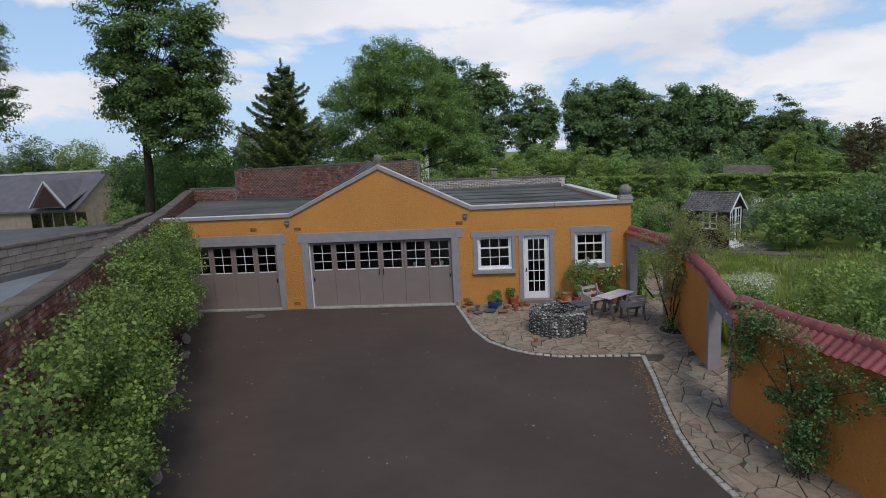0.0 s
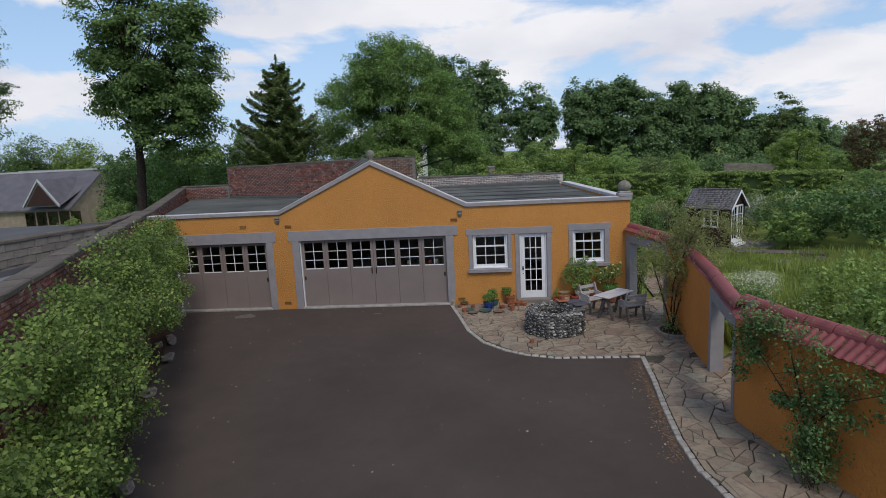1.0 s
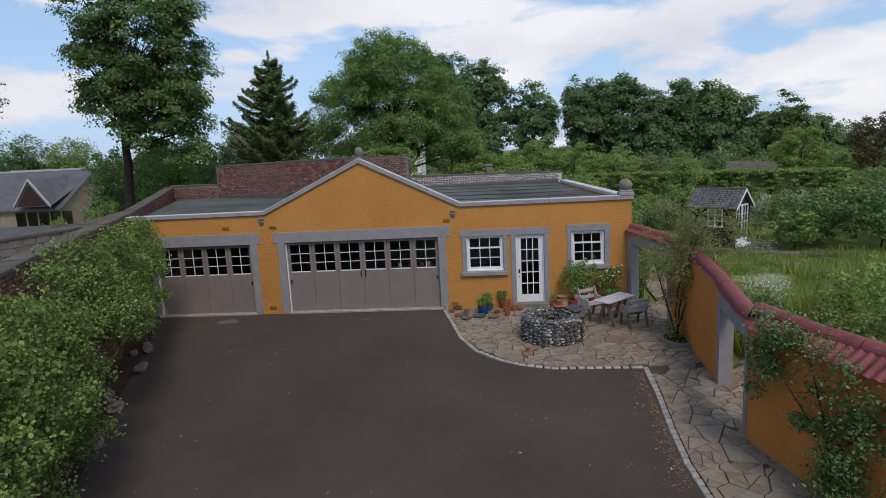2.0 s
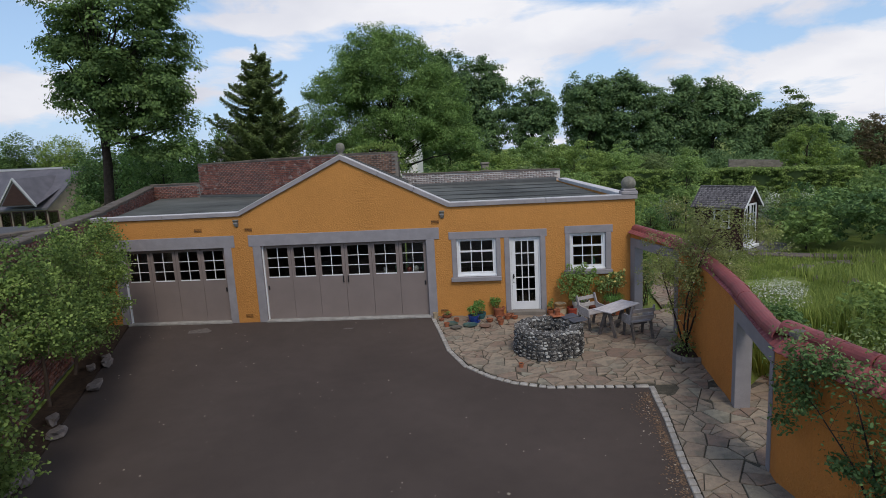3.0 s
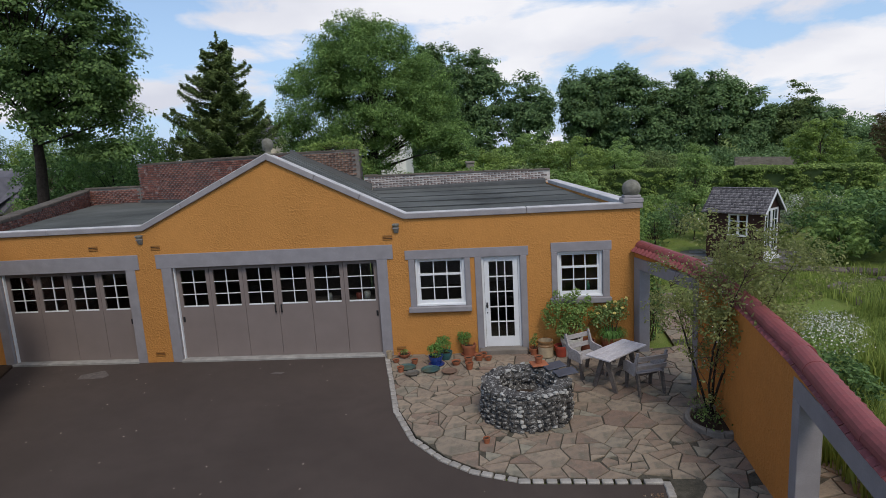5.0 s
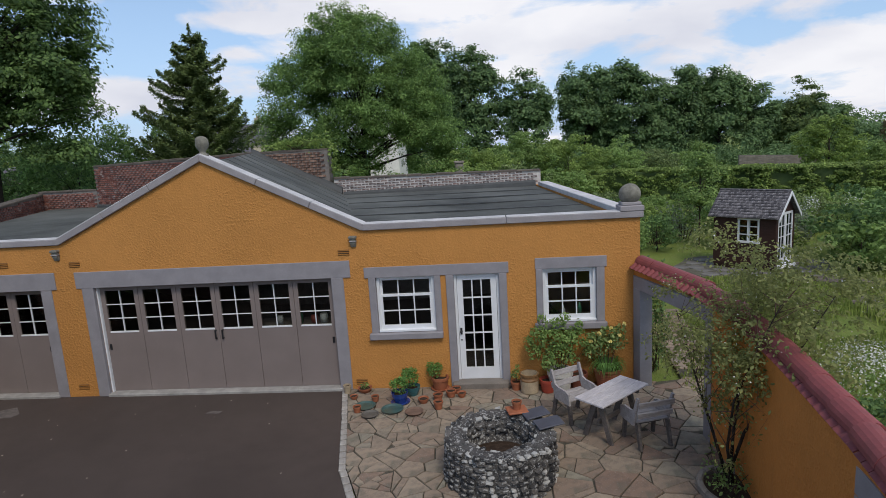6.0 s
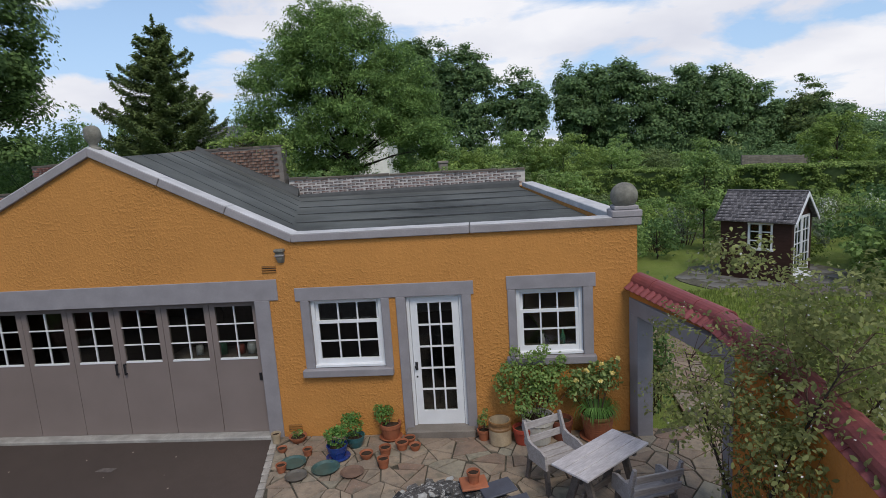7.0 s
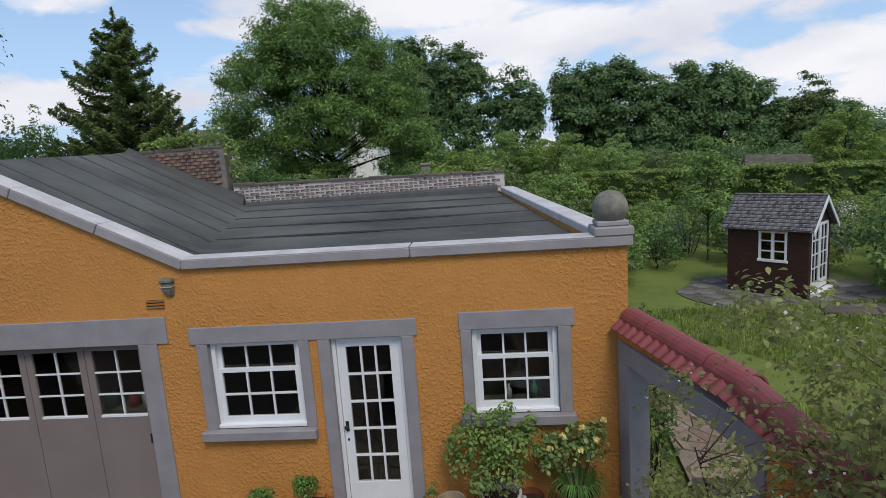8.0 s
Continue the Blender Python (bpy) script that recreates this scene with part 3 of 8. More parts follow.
def build_driveway():
    bm = bmesh.new()
    left = [(west_x(y) + 0.85, y) for y in (-15.6, -12.6, -9.7, -6.5, -2.4)] + [(-8.75, 0.25)]
    back = [(-1.9, -30), (10.0, -30), (8.6, -14.0), (8.0, -12.26), (5.2, -12.26)]
    outline = EDGE[::-1] + [(0.32, 0.25)] + left[::-1] + back
    prism(bm, outline[::-1], -0.3, 0.0)
    ob = part("road_driveway", bm, M_ASPHALT)
    tagged(ob, "dark grey-brown worn asphalt driveway of the yard", "driveway", kind="structure")
    # repaired scar near the small garage door
    bm = bmesh.new()
    prism(bm, [(-6.35, -0.95), (-5.8, -0.9), (-5.75, -0.75), (-6.05, -0.45), (-6.45, -0.7)], 0.0, 0.006)
    part("patch", bm, plain("worn_tar_patch", (0.13, 0.11, 0.10), 0.9, 0.4, 14, 0.4), ob, "pale worn patch in the asphalt")
    bm = bmesh.new()
    prism(bm, [(-2.0, -0.9), (-1.75, -0.92), (-1.72, -0.82), (-1.95, -0.8)], 0.0, 0.005)
    part("patch", bm, bpy.data.materials["worn_tar_patch"], ob, "pale worn patch in the asphalt")


build_driveway()


def grit():
    """Fallen petals and grit on the driveway."""
    r = random.Random(5)
    verts, faces = [], []
    for k in range(330):
        y = r.uniform(-13, -0.3)
        x = r.uniform(west_x(y) + 0.95, ground_line((0.3, 0), (4.6, -6), y) if y > -6 else 4.5)
        if r.random() < 0.35:
            y = r.uniform(-9.5, -5.3)
            x = ground_line((4.93, -5.2), (4.5, -9.6), y) - abs(r.gauss(0, 0.16)) - 0.06
        if y > -5.2 and x > 0.2:
            continue
        near = min(1.0, abs(x - (west_x(y) + 0.95)))
        if r.random() < 0.3 * near:
            continue
        s = r.uniform(0.008, 0.022) * (1.6 if r.random() < 0.05 else 1)
        a = r.uniform(0, 3.1)
        n = len(verts)
        for k2 in range(4):
            verts.append((x + s * math.cos(a + k2 * 1.57) * (1 if k2 % 2 else 0.6), y + s * math.sin(a + k2 * 1.57), 0.003))
        verts.append((x, y, 0.003 + s * 0.5))
        for k2 in range(4):
            faces.append((n + k2, n + (k2 + 1) % 4, n + 4))
    ob = raw("leaf_litter", verts, faces, plain("pale_litter", (0.42, 0.36, 0.28), 0.9, 0.4, 30, 0.1))
    tagged(ob, "pale grit and fallen petals on the asphalt", "litter", kind="stuff")
    verts, faces = [], []
    for k in range(900):
        y = r.uniform(-9.6, -5.35)
        x = ground_line((4.93, -5.2), (4.5, -9.6), y) - 0.03 - abs(r.gauss(0, 0.13)) * (0.6 + abs(noise.noise((y * 0.9, 0, 3.0))) * 2)
        s, a, n = r.uniform(0.008, 0.024), r.uniform(0, 3.1), len(verts)
        for k2 in range(4):
            verts.append((x + s * math.cos(a + k2 * 1.57) * (1 if k2 % 2 else 0.5), y + s * math.sin(a + k2 * 1.57), 0.003 + r.uniform(0, 0.006)))
        verts.append((x, y, 0.004 + s * 0.5))
        for k2 in range(4):
            faces.append((n + k2, n + (k2 + 1) % 4, n + 4))
    ob = raw("leaf_litter", verts, faces, plain("brown_litter", (0.20, 0.125, 0.075), 0.9, 0.5, 30, 0.1))
    tagged(ob, "dry brown leaf litter along the stone setts", "litter", kind="stuff")


grit()

# bed of soil between the driveway and the west wall
bm = bmesh.new()
bed = [(west_x(y) + 0.2, y) for y in (-15.6, -12.6, -9.7, -6.5, -2.4, 0.2)] + [(-8.75, 0.2), (west_x(-2.4) + 0.85, -2.4), (west_x(-6.5) + 0.85, -6.5), (west_x(-9.7) + 0.85, -9.7), (west_x(-12.6) + 0.85, -12.6), (west_x(-15.6) + 0.85, -15.6)]
prism(bm, bed[::-1], -0.2, 0.04)
tagged(part("ground_bed", bm, M_SOIL), "narrow bed of dark soil along the brick wall", "flower bed", kind="structure")

# ---------------------------------------------------------------- brick and stone walls
BRICK = {}


def brick_mesh(material, length=0.213, depth=0.03, height=0.063):
    key = (material.name, length, height)
    if key not in BRICK:
        bm = bmesh.new()
        l, h = length / 2, height / 2
        back = [bm.verts.new(p) for p in ((-l, 0, -h), (l, 0, -h), (l, 0, h), (-l, 0, h))]
        e = 0.006
        front = [bm.verts.new(p) for p in ((-l + e, -depth, -h + e), (l - e, -depth, -h + e), (l - e, -depth, h - e), (-l + e, -depth, h - e))]
        bm.faces.new(front)
        for k in range(4):
            bm.faces.new((back[k], back[(k + 1) % 4], front[(k + 1) % 4], front[k]))
        bmesh.ops.recalc_face_normals(bm, faces=bm.faces)
        BRICK[key] = link_mesh("brick", bm, material)
    return BRICK[key]


def brick_wall(name, label, p, q, z0, zp, zq, thick, material, mortar, face=1, seed=0, singles=300, centre=0.5, module=(0.225, 0.075), piece="brick", zmin=None, joint=0.012):
    """A wall from p to q whose face looks to the right of p to q (face 1) or the left (-1); its top runs from zp to zq."""
    d = Vector((q[0] - p[0], q[1] - p[1], 0))
    length = d.length
    a = math.degrees(math.atan2(d.y, d.x))
    ob = new(name)
    ob.matrix_world = pose(p[0], p[1], 0, 0, 0, a)
    tagged(ob, label, "wall", kind="structure")
    y0, y1 = (0.0, thick) if face == 1 else (-thick, 0.0)
    bm = bmesh.new()
    loft(bm, [[(0, y0, z0), (0, y1, z0), (0, y1, zp), (0, y0, zp)], [(length, y0, z0), (length, y1, z0), (length, y1, zq), (length, y0, zq)]])
    part("core", bm, mortar, ob, "lime mortar joints of the wall")
    r = random.Random(seed)
    me = brick_mesh(material, module[0] - joint, 0.03 if joint < 0.02 else 0.012, module[1] - joint)
    slots = []
    zlow = z0 if zmin is None else zmin
    row = 0
    z = zlow + module[1] / 2
    while z + module[1] / 2 < max(zp, zq) + 0.005:
        x = module[0] * (0.5 if row % 2 else 1.0)
        while x + module[0] / 2 < length:
            if z + module[1] / 2 <= zp + (zq - zp) * x / length + 0.01:
                slots.append((x, z))
            x += module[0]
        z += module[1]
        row += 1
    slots.sort(key=lambda s: abs(s[0] / length - centre))
    rot = Matrix.Identity(4) if face == 1 else Matrix.Rotation(math.pi, 4, "Z")
    for x, z in slots[:singles]:
        b = new(piece, me)
        b.parent = ob
        b.matrix_local = Matrix.Translation((x + r.uniform(-0.004, 0.004), (r.uniform(-0.006, 0.012)) * face, z + r.uniform(-0.004, 0.004))) @ rot @ Matrix.Rotation(r.uniform(-0.03, 0.03), 4, "Y") @ Matrix.Diagonal((r.uniform(0.86, 1.02), 1, r.uniform(0.85, 1.05), 1))
    rest = slots[singles:]
    if rest:
        vs, fs = [], []
        src = [v.co.copy() for v in me.vertices]
        pol = [tuple(f.vertices) for f in me.polygons]
        for x, z in rest:
            n = len(vs)
            m = Matrix.Translation((x + r.uniform(-0.004, 0.004), r.uniform(-0.004, 0.008) * face, z)) @ rot
            vs += [tuple(m @ c) for c in src]
            fs += [tuple(n + k for k in f) for f in pol]
        tagged(raw("brickwork", vs, fs, bricks_joined(material), ob), kind="stuff")
    return ob


JOINED = {}


def bricks_joined(material):
    """The same brick, its tone drawn for each island of a joined mesh."""
    if material.name not in JOINED:
        m = material.copy()
        t = m.node_tree
        info = [n for n in t.nodes if n.bl_idname == "ShaderNodeObjectInfo"]
        for n in info:
            g = t.nodes.new("ShaderNodeNewGeometry")
            for l in list(n.outputs["Random"].links):
                t.links.new(g.outputs["Random Per Island"], l.to_socket)
        JOINED[material.name] = m
    return JOINED[material.name]


def coping(name, parent, length, zp, zq, y0, y1, h, material, step=0.7, seed=0, piece="coping_stone"):
    """Flat stones laid end to end along the top of a wall, in the wall's own axes."""
    r = random.Random(seed)
    x = 0.0
    while x < length - 0.05:
        l = min(step * r.uniform(0.8, 1.25), length - x)
        za, zb = zp + (zq - zp) * x / length, zp + (zq - zp) * (x + l) / length
        o, w = r.uniform(-0.012, 0.012), r.uniform(-0.015, 0.015)
        bm = bmesh.new()
        a, b, c = y0 + w, y1 + w, (y0 + y1) / 2 + w
        e = 0.02
        sec = lambda xx, z: [(xx, a, z), (xx, b, z), (xx, b, z + h * 0.75 + o), (xx, b - e, z + h + o), (xx, a + e, z + h + o), (xx, a, z + h * 0.75 + o)]
        loft(bm, [sec(x + 0.006, za), sec(x + l - 0.006, zb)])
        part(piece, bm, material, parent)
        x += l


W_H = 3.18
for k, (p, q) in enumerate(zip(WEST, WEST[1:])):
    zp = W_H if k < 5 else 3.2
    zq = W_H if k < 4 else (3.2 if k == 4 else 3.62)
    ob = brick_wall("wall_west", "old red brick boundary wall with stone coping", p, q, -0.1, zp, zq, 0.38, M_BRICK, M_MORTAR, seed=k, singles=(0, 0, 200, 300, 300, 220)[k], centre=0.5, zmin=0.0 if k < 5 else 2.4)
    ln = math.hypot(q[0] - p[0], q[1] - p[1])
    coping("coping", ob, ln, zp, zq, -0.05, 0.36, 0.09, M_COPING_STONE, 0.55, 20 + k)

# the stone wall across the lane, and the lane itself
LANE = [(-14.0, -9.0), (-13.3, -3.0), (-12.7, 3.0), (-15.0, 9.0)]
bm = bmesh.new()
lane_out = [(x - 0.3, y) for x, y in WEST[:6]] + [(-13.0, 9.5), (-15.2, 9.6)] + [(x + 0.05, y) for x, y in LANE[::-1]] + [(-14.5, -17), (-3.2, -17)]
prism(bm, lane_out, -0.5, 1.72)
tagged(part("road_lane", bm, M_ROAD), "pale grey lane behind the brick wall", "lane", kind="structure")
bm = bmesh.new()
prism(bm, [(-13.9, -14), (-13.2, -3.0), (-12.6, 3.0), (-14.9, 9.6), (-20, 13), (-26, 12), (-26, -14)][::-1], -2.2, 1.9)
tagged(part("road_upper", bm, asphalt("upper_tarmac", (0.11, 0.11, 0.115))), "grey tarmac beyond the stone wall", "road", kind="structure")
for k, (p, q) in enumerate(zip(LANE, LANE[1:])):
    ob = brick_wall("wall_lane", "coursed pale sandstone wall along the lane", p, q, -0.4, 2.72, 2.66 if k else 2.72, 0.35, M_STONE, M_MORTAR, seed=40 + k, singles=120, module=(0.52, 0.24), piece="stone_block", zmin=1.72)
    coping("coping", ob, math.hypot(q[0] - p[0], q[1] - p[1]), 2.72, 2.66 if k else 2.72, -0.05, 0.40, 0.10, M_COPING_STONE, 0.8, 60 + k)

# ---------------------------------------------------------------- the garage building
OPEN_S = (-8.6, -5.5, 0.0, 2.22)
OPEN_B = (-4.42, 0.30, 0.0, 2.23)
OPEN_W1 = (1.13, 2.23, 1.13, 2.20)
OPEN_D = (2.59, 3.43, 0.12, 2.22)
OPEN_W2 = (4.22, 5.19, 1.22, 2.24)
F_L, F_R = -9.35, 5.96
EAVE, APEX_X, APEX_Z = 3.10, -1.94, 4.52
G_L, G_R = -4.95, 0.96

front = new("wall_south")
tagged(front, "ochre orange roughcast garage front with a gable", "wall", kind="structure")
bm = bmesh.new()
pierced(bm, F_L, F_R, -0.1, EAVE, 0.0, 0.22, [OPEN_S, OPEN_B, OPEN_W1, OPEN_D, OPEN_W2])
loft(bm, [[(G_L, 0.0, EAVE), (G_R, 0.0, EAVE), (APEX_X, 0.0, APEX_Z)], [(G_L, 0.22, EAVE), (G_R, 0.22, EAVE), (APEX_X, 0.22, APEX_Z)]])
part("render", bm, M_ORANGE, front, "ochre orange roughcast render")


def slab(name, parent, pts, y0, y1, material, label="", bevel=0.008):
    """A plate in the x-z plane with a thickness in y."""
    bm = bmesh.new()
    loft(bm, [[(x, y0, z) for x, z in pts], [(x, y1, z) for x, z in pts]])
    if bevel:
        bmesh.ops.bevel(bm, geom=list(bm.edges), offset=bevel, segments=1, affect="EDGES")
    return part(name, bm, material, parent, label)


def rect(x0, x1, z0, z1):
    return [(x0, z0), (x1, z0), (x1, z1), (x0, z1)]


# coping along eaves and gable, in lengths
CT = 0.115
for x0, x1 in ((F_L, -7.2), (-7.195, G_L - 0.012), (G_R + 0.012, 3.6), (3.605, F_R + 0.05)):
    bm = boxes((x0, x1, -0.06, 0.235, EAVE, EAVE + CT), bevel=0.012)
    cop = part("eaves_coping", bm, M_CAP, front, "grey stone parapet coping")
    # thin paler layer: sky-lit top face painted in
    part("skylit_top", boxes((x0 + 0.006, x1 - 0.006, -0.056, 0.231, EAVE + CT - 0.004, EAVE + CT + 0.012), bevel=0.005), M_CAP_TOP, cop, "pale worn coping top with skylight in its colour")
for side, gx in ((-1, G_L), (1, G_R)):
    dx, dz = APEX_X - gx, APEX_Z - EAVE
    ln = math.hypot(dx, dz)
    nx, nz = -dz / ln * CT * (1 if dx > 0 else -1), abs(dx) / ln * CT
    cut = [0.0, 0.33, 0.66, 1.0]
    for a, b in zip(cut, cut[1:]):
        b2 = b - 0.002 if b < 1 else 1.0
        pa, pb = (gx + dx * a, EAVE + dz * a), (gx + dx * b2, EAVE + dz * b2)
        up = lambda p, end: (p[0] + nx, p[1] + nz) if not end else (APEX_X, APEX_Z + CT * ln / abs(dx))
        if a == 0.0:
            low = (gx - 0.0, EAVE + CT * 1.0)
            pts = [pa, pb, up(pb, False), (gx + nx * 1.0 + side * 0.0, EAVE + nz)]
        else:
            pts = [pa, pb, up(pb, b == 1.0), up(pa, False)]
        cop = slab("gable_coping", front, pts, -0.06, 0.235, M_CAP, "grey stone gable coping", 0.01)
        # same pale layer up the gable, its brightness from the sky held in colour
        k_ = 0.14
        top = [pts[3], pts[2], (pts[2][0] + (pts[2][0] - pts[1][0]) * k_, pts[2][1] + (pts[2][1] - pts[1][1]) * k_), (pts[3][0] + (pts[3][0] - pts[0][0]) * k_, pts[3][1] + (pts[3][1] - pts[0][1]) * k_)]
        slab("skylit_top", cop, top, -0.056, 0.231, M_CAP_TOP, "pale worn coping top with skylight in its colour", 0.004)

# painted bands round the openings, a little proud of the render
BANDS = [
    ("garage_lintel", rect(-9.1, -5.17, 2.217, 2.56)), ("jamb", rect(-5.503, -5.28, 0.0, 2.22)), ("jamb", rect(-8.82, -8.597, 0.0, 2.22)),
    ("garage_lintel", rect(-4.76, 0.67, 2.227, 2.55)), ("jamb", rect(0.297, 0.53, 0.0, 2.227)), ("jamb", rect(-4.65, -4.417, 0.0, 2.227)),
    ("lintel", rect(0.93, 3.61, 2.197, 2.40)), ("jamb", rect(1.0, 1.133, 1.13, 2.197)), ("jamb", rect(2.227, 2.35, 1.13, 2.197)),
    ("jamb", rect(2.45, 2.593, 0.02, 2.197)), ("jamb", rect(3.427, 3.57, 0.02, 2.197)),
    ("lintel", rect(4.09, 5.37, 2.237, 2.44)), ("jamb", rect(4.10, 4.223, 1.22, 2.237)), ("jamb", rect(5.187, 5.33, 1.22, 2.237)),
]
for nm, pts in BANDS:
    slab(nm, front, pts, -0.022, 0.06, M_BAND, "grey painted smooth band", 0.006)
for x0, x1, z in ((0.96, 2.35, 1.13), (4.06, 5.36, 1.22)):
    part("stone_sill", boxes((x0, x1, -0.10, 0.16, z - 0.12, z), bevel=0.012), M_BAND, front, "grey painted stone window sill")
part("door_step", boxes((2.48, 3.54, -0.16, 0.28, -0.05, 0.135), bevel=0.02), M_STONE, front, "worn grey stone doorstep")
part("threshold", boxes((OPEN_S[0] - 0.05, OPEN_S[1] + 0.02, -0.06, 0.28, -0.06, 0.055), bevel=0.015), M_SILL, front, "pale concrete threshold")
part("threshold", boxes((OPEN_B[0] - 0.02, OPEN_B[1] + 0.03, -0.06, 0.28, -0.06, 0.055), bevel=0.015), M_SILL, front, "pale concrete threshold")

# corner pad for the ball
part("corner_block", boxes((F_R - 0.36, F_R + 0.06, -0.07, 0.30, EAVE + CT, EAVE + CT + 0.10), (F_R - 0.32, F_R + 0.02, -0.03, 0.26, EAVE + CT + 0.10, EAVE + CT + 0.16), bevel=0.014), M_CAP, front, "grey stone block under the ball")
bm = bmesh.new()
bmesh.ops.create_uvsphere(bm, u_segments=28, v_segments=18, radius=0.19)
for v in bm.verts:
    v.co *= 1 + 0.012 * noise.noise(v.co * 9)
    v.co.z = max(v.co.z, -0.172)
ob = part("ball_finial", bm, M_FINIAL, smooth=True)
ob.matrix_world = pose(F_R - 0.15, 0.115, EAVE + CT + 0.14 + 0.15)
tagged(ob, "lichened round stone ball on the parapet corner", "finial")

# weathered carved finial on the gable top, kept as a plain rounded shape
bm = lathe(bmesh.new(), [(0.0, 0), (0.11, 0), (0.115, 0.05), (0.07, 0.07), (0.068, 0.12), (0.10, 0.17), (0.125, 0.25), (0.135, 0.33), (0.125, 0.41), (0.09, 0.465), (0.04, 0.49), (0.0, 0.495)], 18)
for v in bm.verts:
    v.co += Vector((0.02, 0.02, 0)) * noise.noise(v.co * 7)
    v.co.y *= 0.92
for v in bm.verts:
    v.co = Vector((v.co.x * 0.92, v.co.y * 0.92, v.co.z * 0.74))
ob = part("stone_finial", bm, M_FINIAL, smooth=True)
ob.matrix_world = pose(APEX_X + 0.0, 0.13, APEX_Z + CT * 1.105 - 0.03)
tagged(ob, "weathered carved stone finial on the gable top", "finial")

# corbels and vents
for x, z in ((0.78, 2.88), (-5.05, 2.88)):
    c = thing("stone_corbel", "weathered carved stone corbel on the orange wall", "corbel", (x, 0, z), 0, "corbels")
    part("cap", boxes((-0.085, 0.085, -0.11, 0.02, 0.10, 0.16), bevel=0.015), M_FINIAL, c)
    bm = bmesh.new()
    loft(bm, [[(-0.07, 0.02, 0.10), (0.07, 0.02, 0.10), (0.07, -0.085, 0.10), (-0.07, -0.085, 0.10)],
              [(-0.07, 0.02, 0.0), (0.07, 0.02, 0.0), (0.065, -0.08, 0.0), (-0.065, -0.08, 0.0)],
              [(-0.06, 0.02, -0.10), (0.06, 0.02, -0.10), (0.05, -0.035, -0.10), (-0.05, -0.035, -0.10)]])
    bmesh.ops.bevel(bm, geom=list(bm.edges), offset=0.012, segments=2, affect="EDGES")
    part("block", bm, M_FINIAL, c)
    part("band", boxes((-0.078, 0.078, -0.098, 0.0, 0.03, 0.05), bevel=0.006), M_CAP, c)
    c.scale = (0.85, 0.9, 0.82)
M_VENT = plain("ochre_vent", (0.33, 0.14, 0.03), 0.8, 0.2, 8, 0.2)
for x, z in ((0.58, 2.70), (-4.72, 2.70), (-6.2, 2.74), (0.72, 0.16), (-4.95, 0.2), (-3.9, 2.70 + 0.0)):
    if (x, z) == (-3.9, 2.70):
        continue
    v = thing("wall_vent", "small slotted clay air vent in the orange wall", "vent", (x, 0, z), 0, "wall vents")
    for k in range(3):
        part("slat", boxes((-0.11, 0.11, -0.016, 0.01, -0.045 + k * 0.036, -0.022 + k * 0.036), bevel=0.003), M_VENT, v)
    part("slot", boxes((-0.105, 0.105, -0.004, 0.01, -0.05, 0.055)), M_BLACK, v)

# ---- garage doors: leaves with six panes each over plain boarded panels


def garage_door(name, label, x0, x1, z1, leaves, pulls, keys):
    d = thing(name, label, "door", (x0, 0.12, 0.06), 0, "garage doors")
    d["kind"] = "structure"
    w = (x1 - x0) / leaves
    h = z1 - 0.06
    g0, g1 = h * 0.565, h - 0.10
    for k in range(leaves):
        a = k * w + 0.004
        b = (k + 1) * w - 0.004
        bm = bmesh.new()
        s = 0.085
        box(bm, a, a + s, 0.0, 0.05, 0.0, h - 0.01)
        box(bm, b - s, b, 0.0, 0.05, 0.0, h - 0.01)
        box(bm, a + s, b - s, 0.0, 0.05, g1, h - 0.01)
        box(bm, a + s, b - s, 0.0, 0.05, 0.0, g0)
        leaf = part("leaf", bm, M_TAUPE, d, "taupe painted boarded door leaf")
        bm = bmesh.new()
        gx0, gx1 = a + s, b - s
        t = 0.008
        cx = (gx0 + gx1) / 2
        box(bm, cx - t, cx + t, 0.004, 0.04, g0, g1)
        for j in (1, 2):
            z = g0 + (g1 - g0) * j / 3
            box(bm, gx0, gx1, 0.006, 0.038, z - t, z + t)
        box(bm, gx0, gx1, -0.006, 0.04, g0 - 0.012, g0 + 0.014)
        part("glazing_bars", bm, M_WHITE, leaf, "white painted glazing bars")
        for i in range(2):
            for j in range(3):
                xa = gx0 if i == 0 else cx + t
                xb = cx - t if i == 0 else gx1
                za, zb = g0 + (g1 - g0) * j / 3, g0 + (g1 - g0) * (j + 1) / 3
                pane = part("pane", boxes((xa - 0.003, xb + 0.003, 0.018, 0.022, za, zb)), M_GLASS, leaf)
                pane.visible_shadow = False
    for x in pulls:
        part("pull_handle", boxes((x - 0.016, x + 0.016, -0.05, -0.035, g0 - 0.20, g0 - 0.02), (x - 0.014, x + 0.014, -0.05, 0.0, g0 - 0.04, g0 - 0.015), (x - 0.014, x + 0.014, -0.05, 0.0, g0 - 0.20, g0 - 0.175), bevel=0.004), M_BLACK, d, "black iron pull handle")
    for x in keys:
        part("lock", boxes((x - 0.022, x + 0.022, -0.02, 0.0, g0 - 0.36, g0 - 0.24), bevel=0.004), M_BLACK, d, "small black lock plate")
    # frame
    part("frame", boxes((-0.03, 0.0, -0.06, 0.06, -0.05, h + 0.01), bevel=0.004), M_WHITE, d, "white painted edge strip")
    part("frame", boxes((x1 - x0, x1 - x0 + 0.02, -0.05, 0.06, -0.05, h + 0.01), bevel=0.004), M_BAND, d)
    part("head", boxes((0.0, x1 - x0, -0.02, 0.06, h - 0.01, h + 0.03)), M_TEAK_DARK, d, "dark head rail")


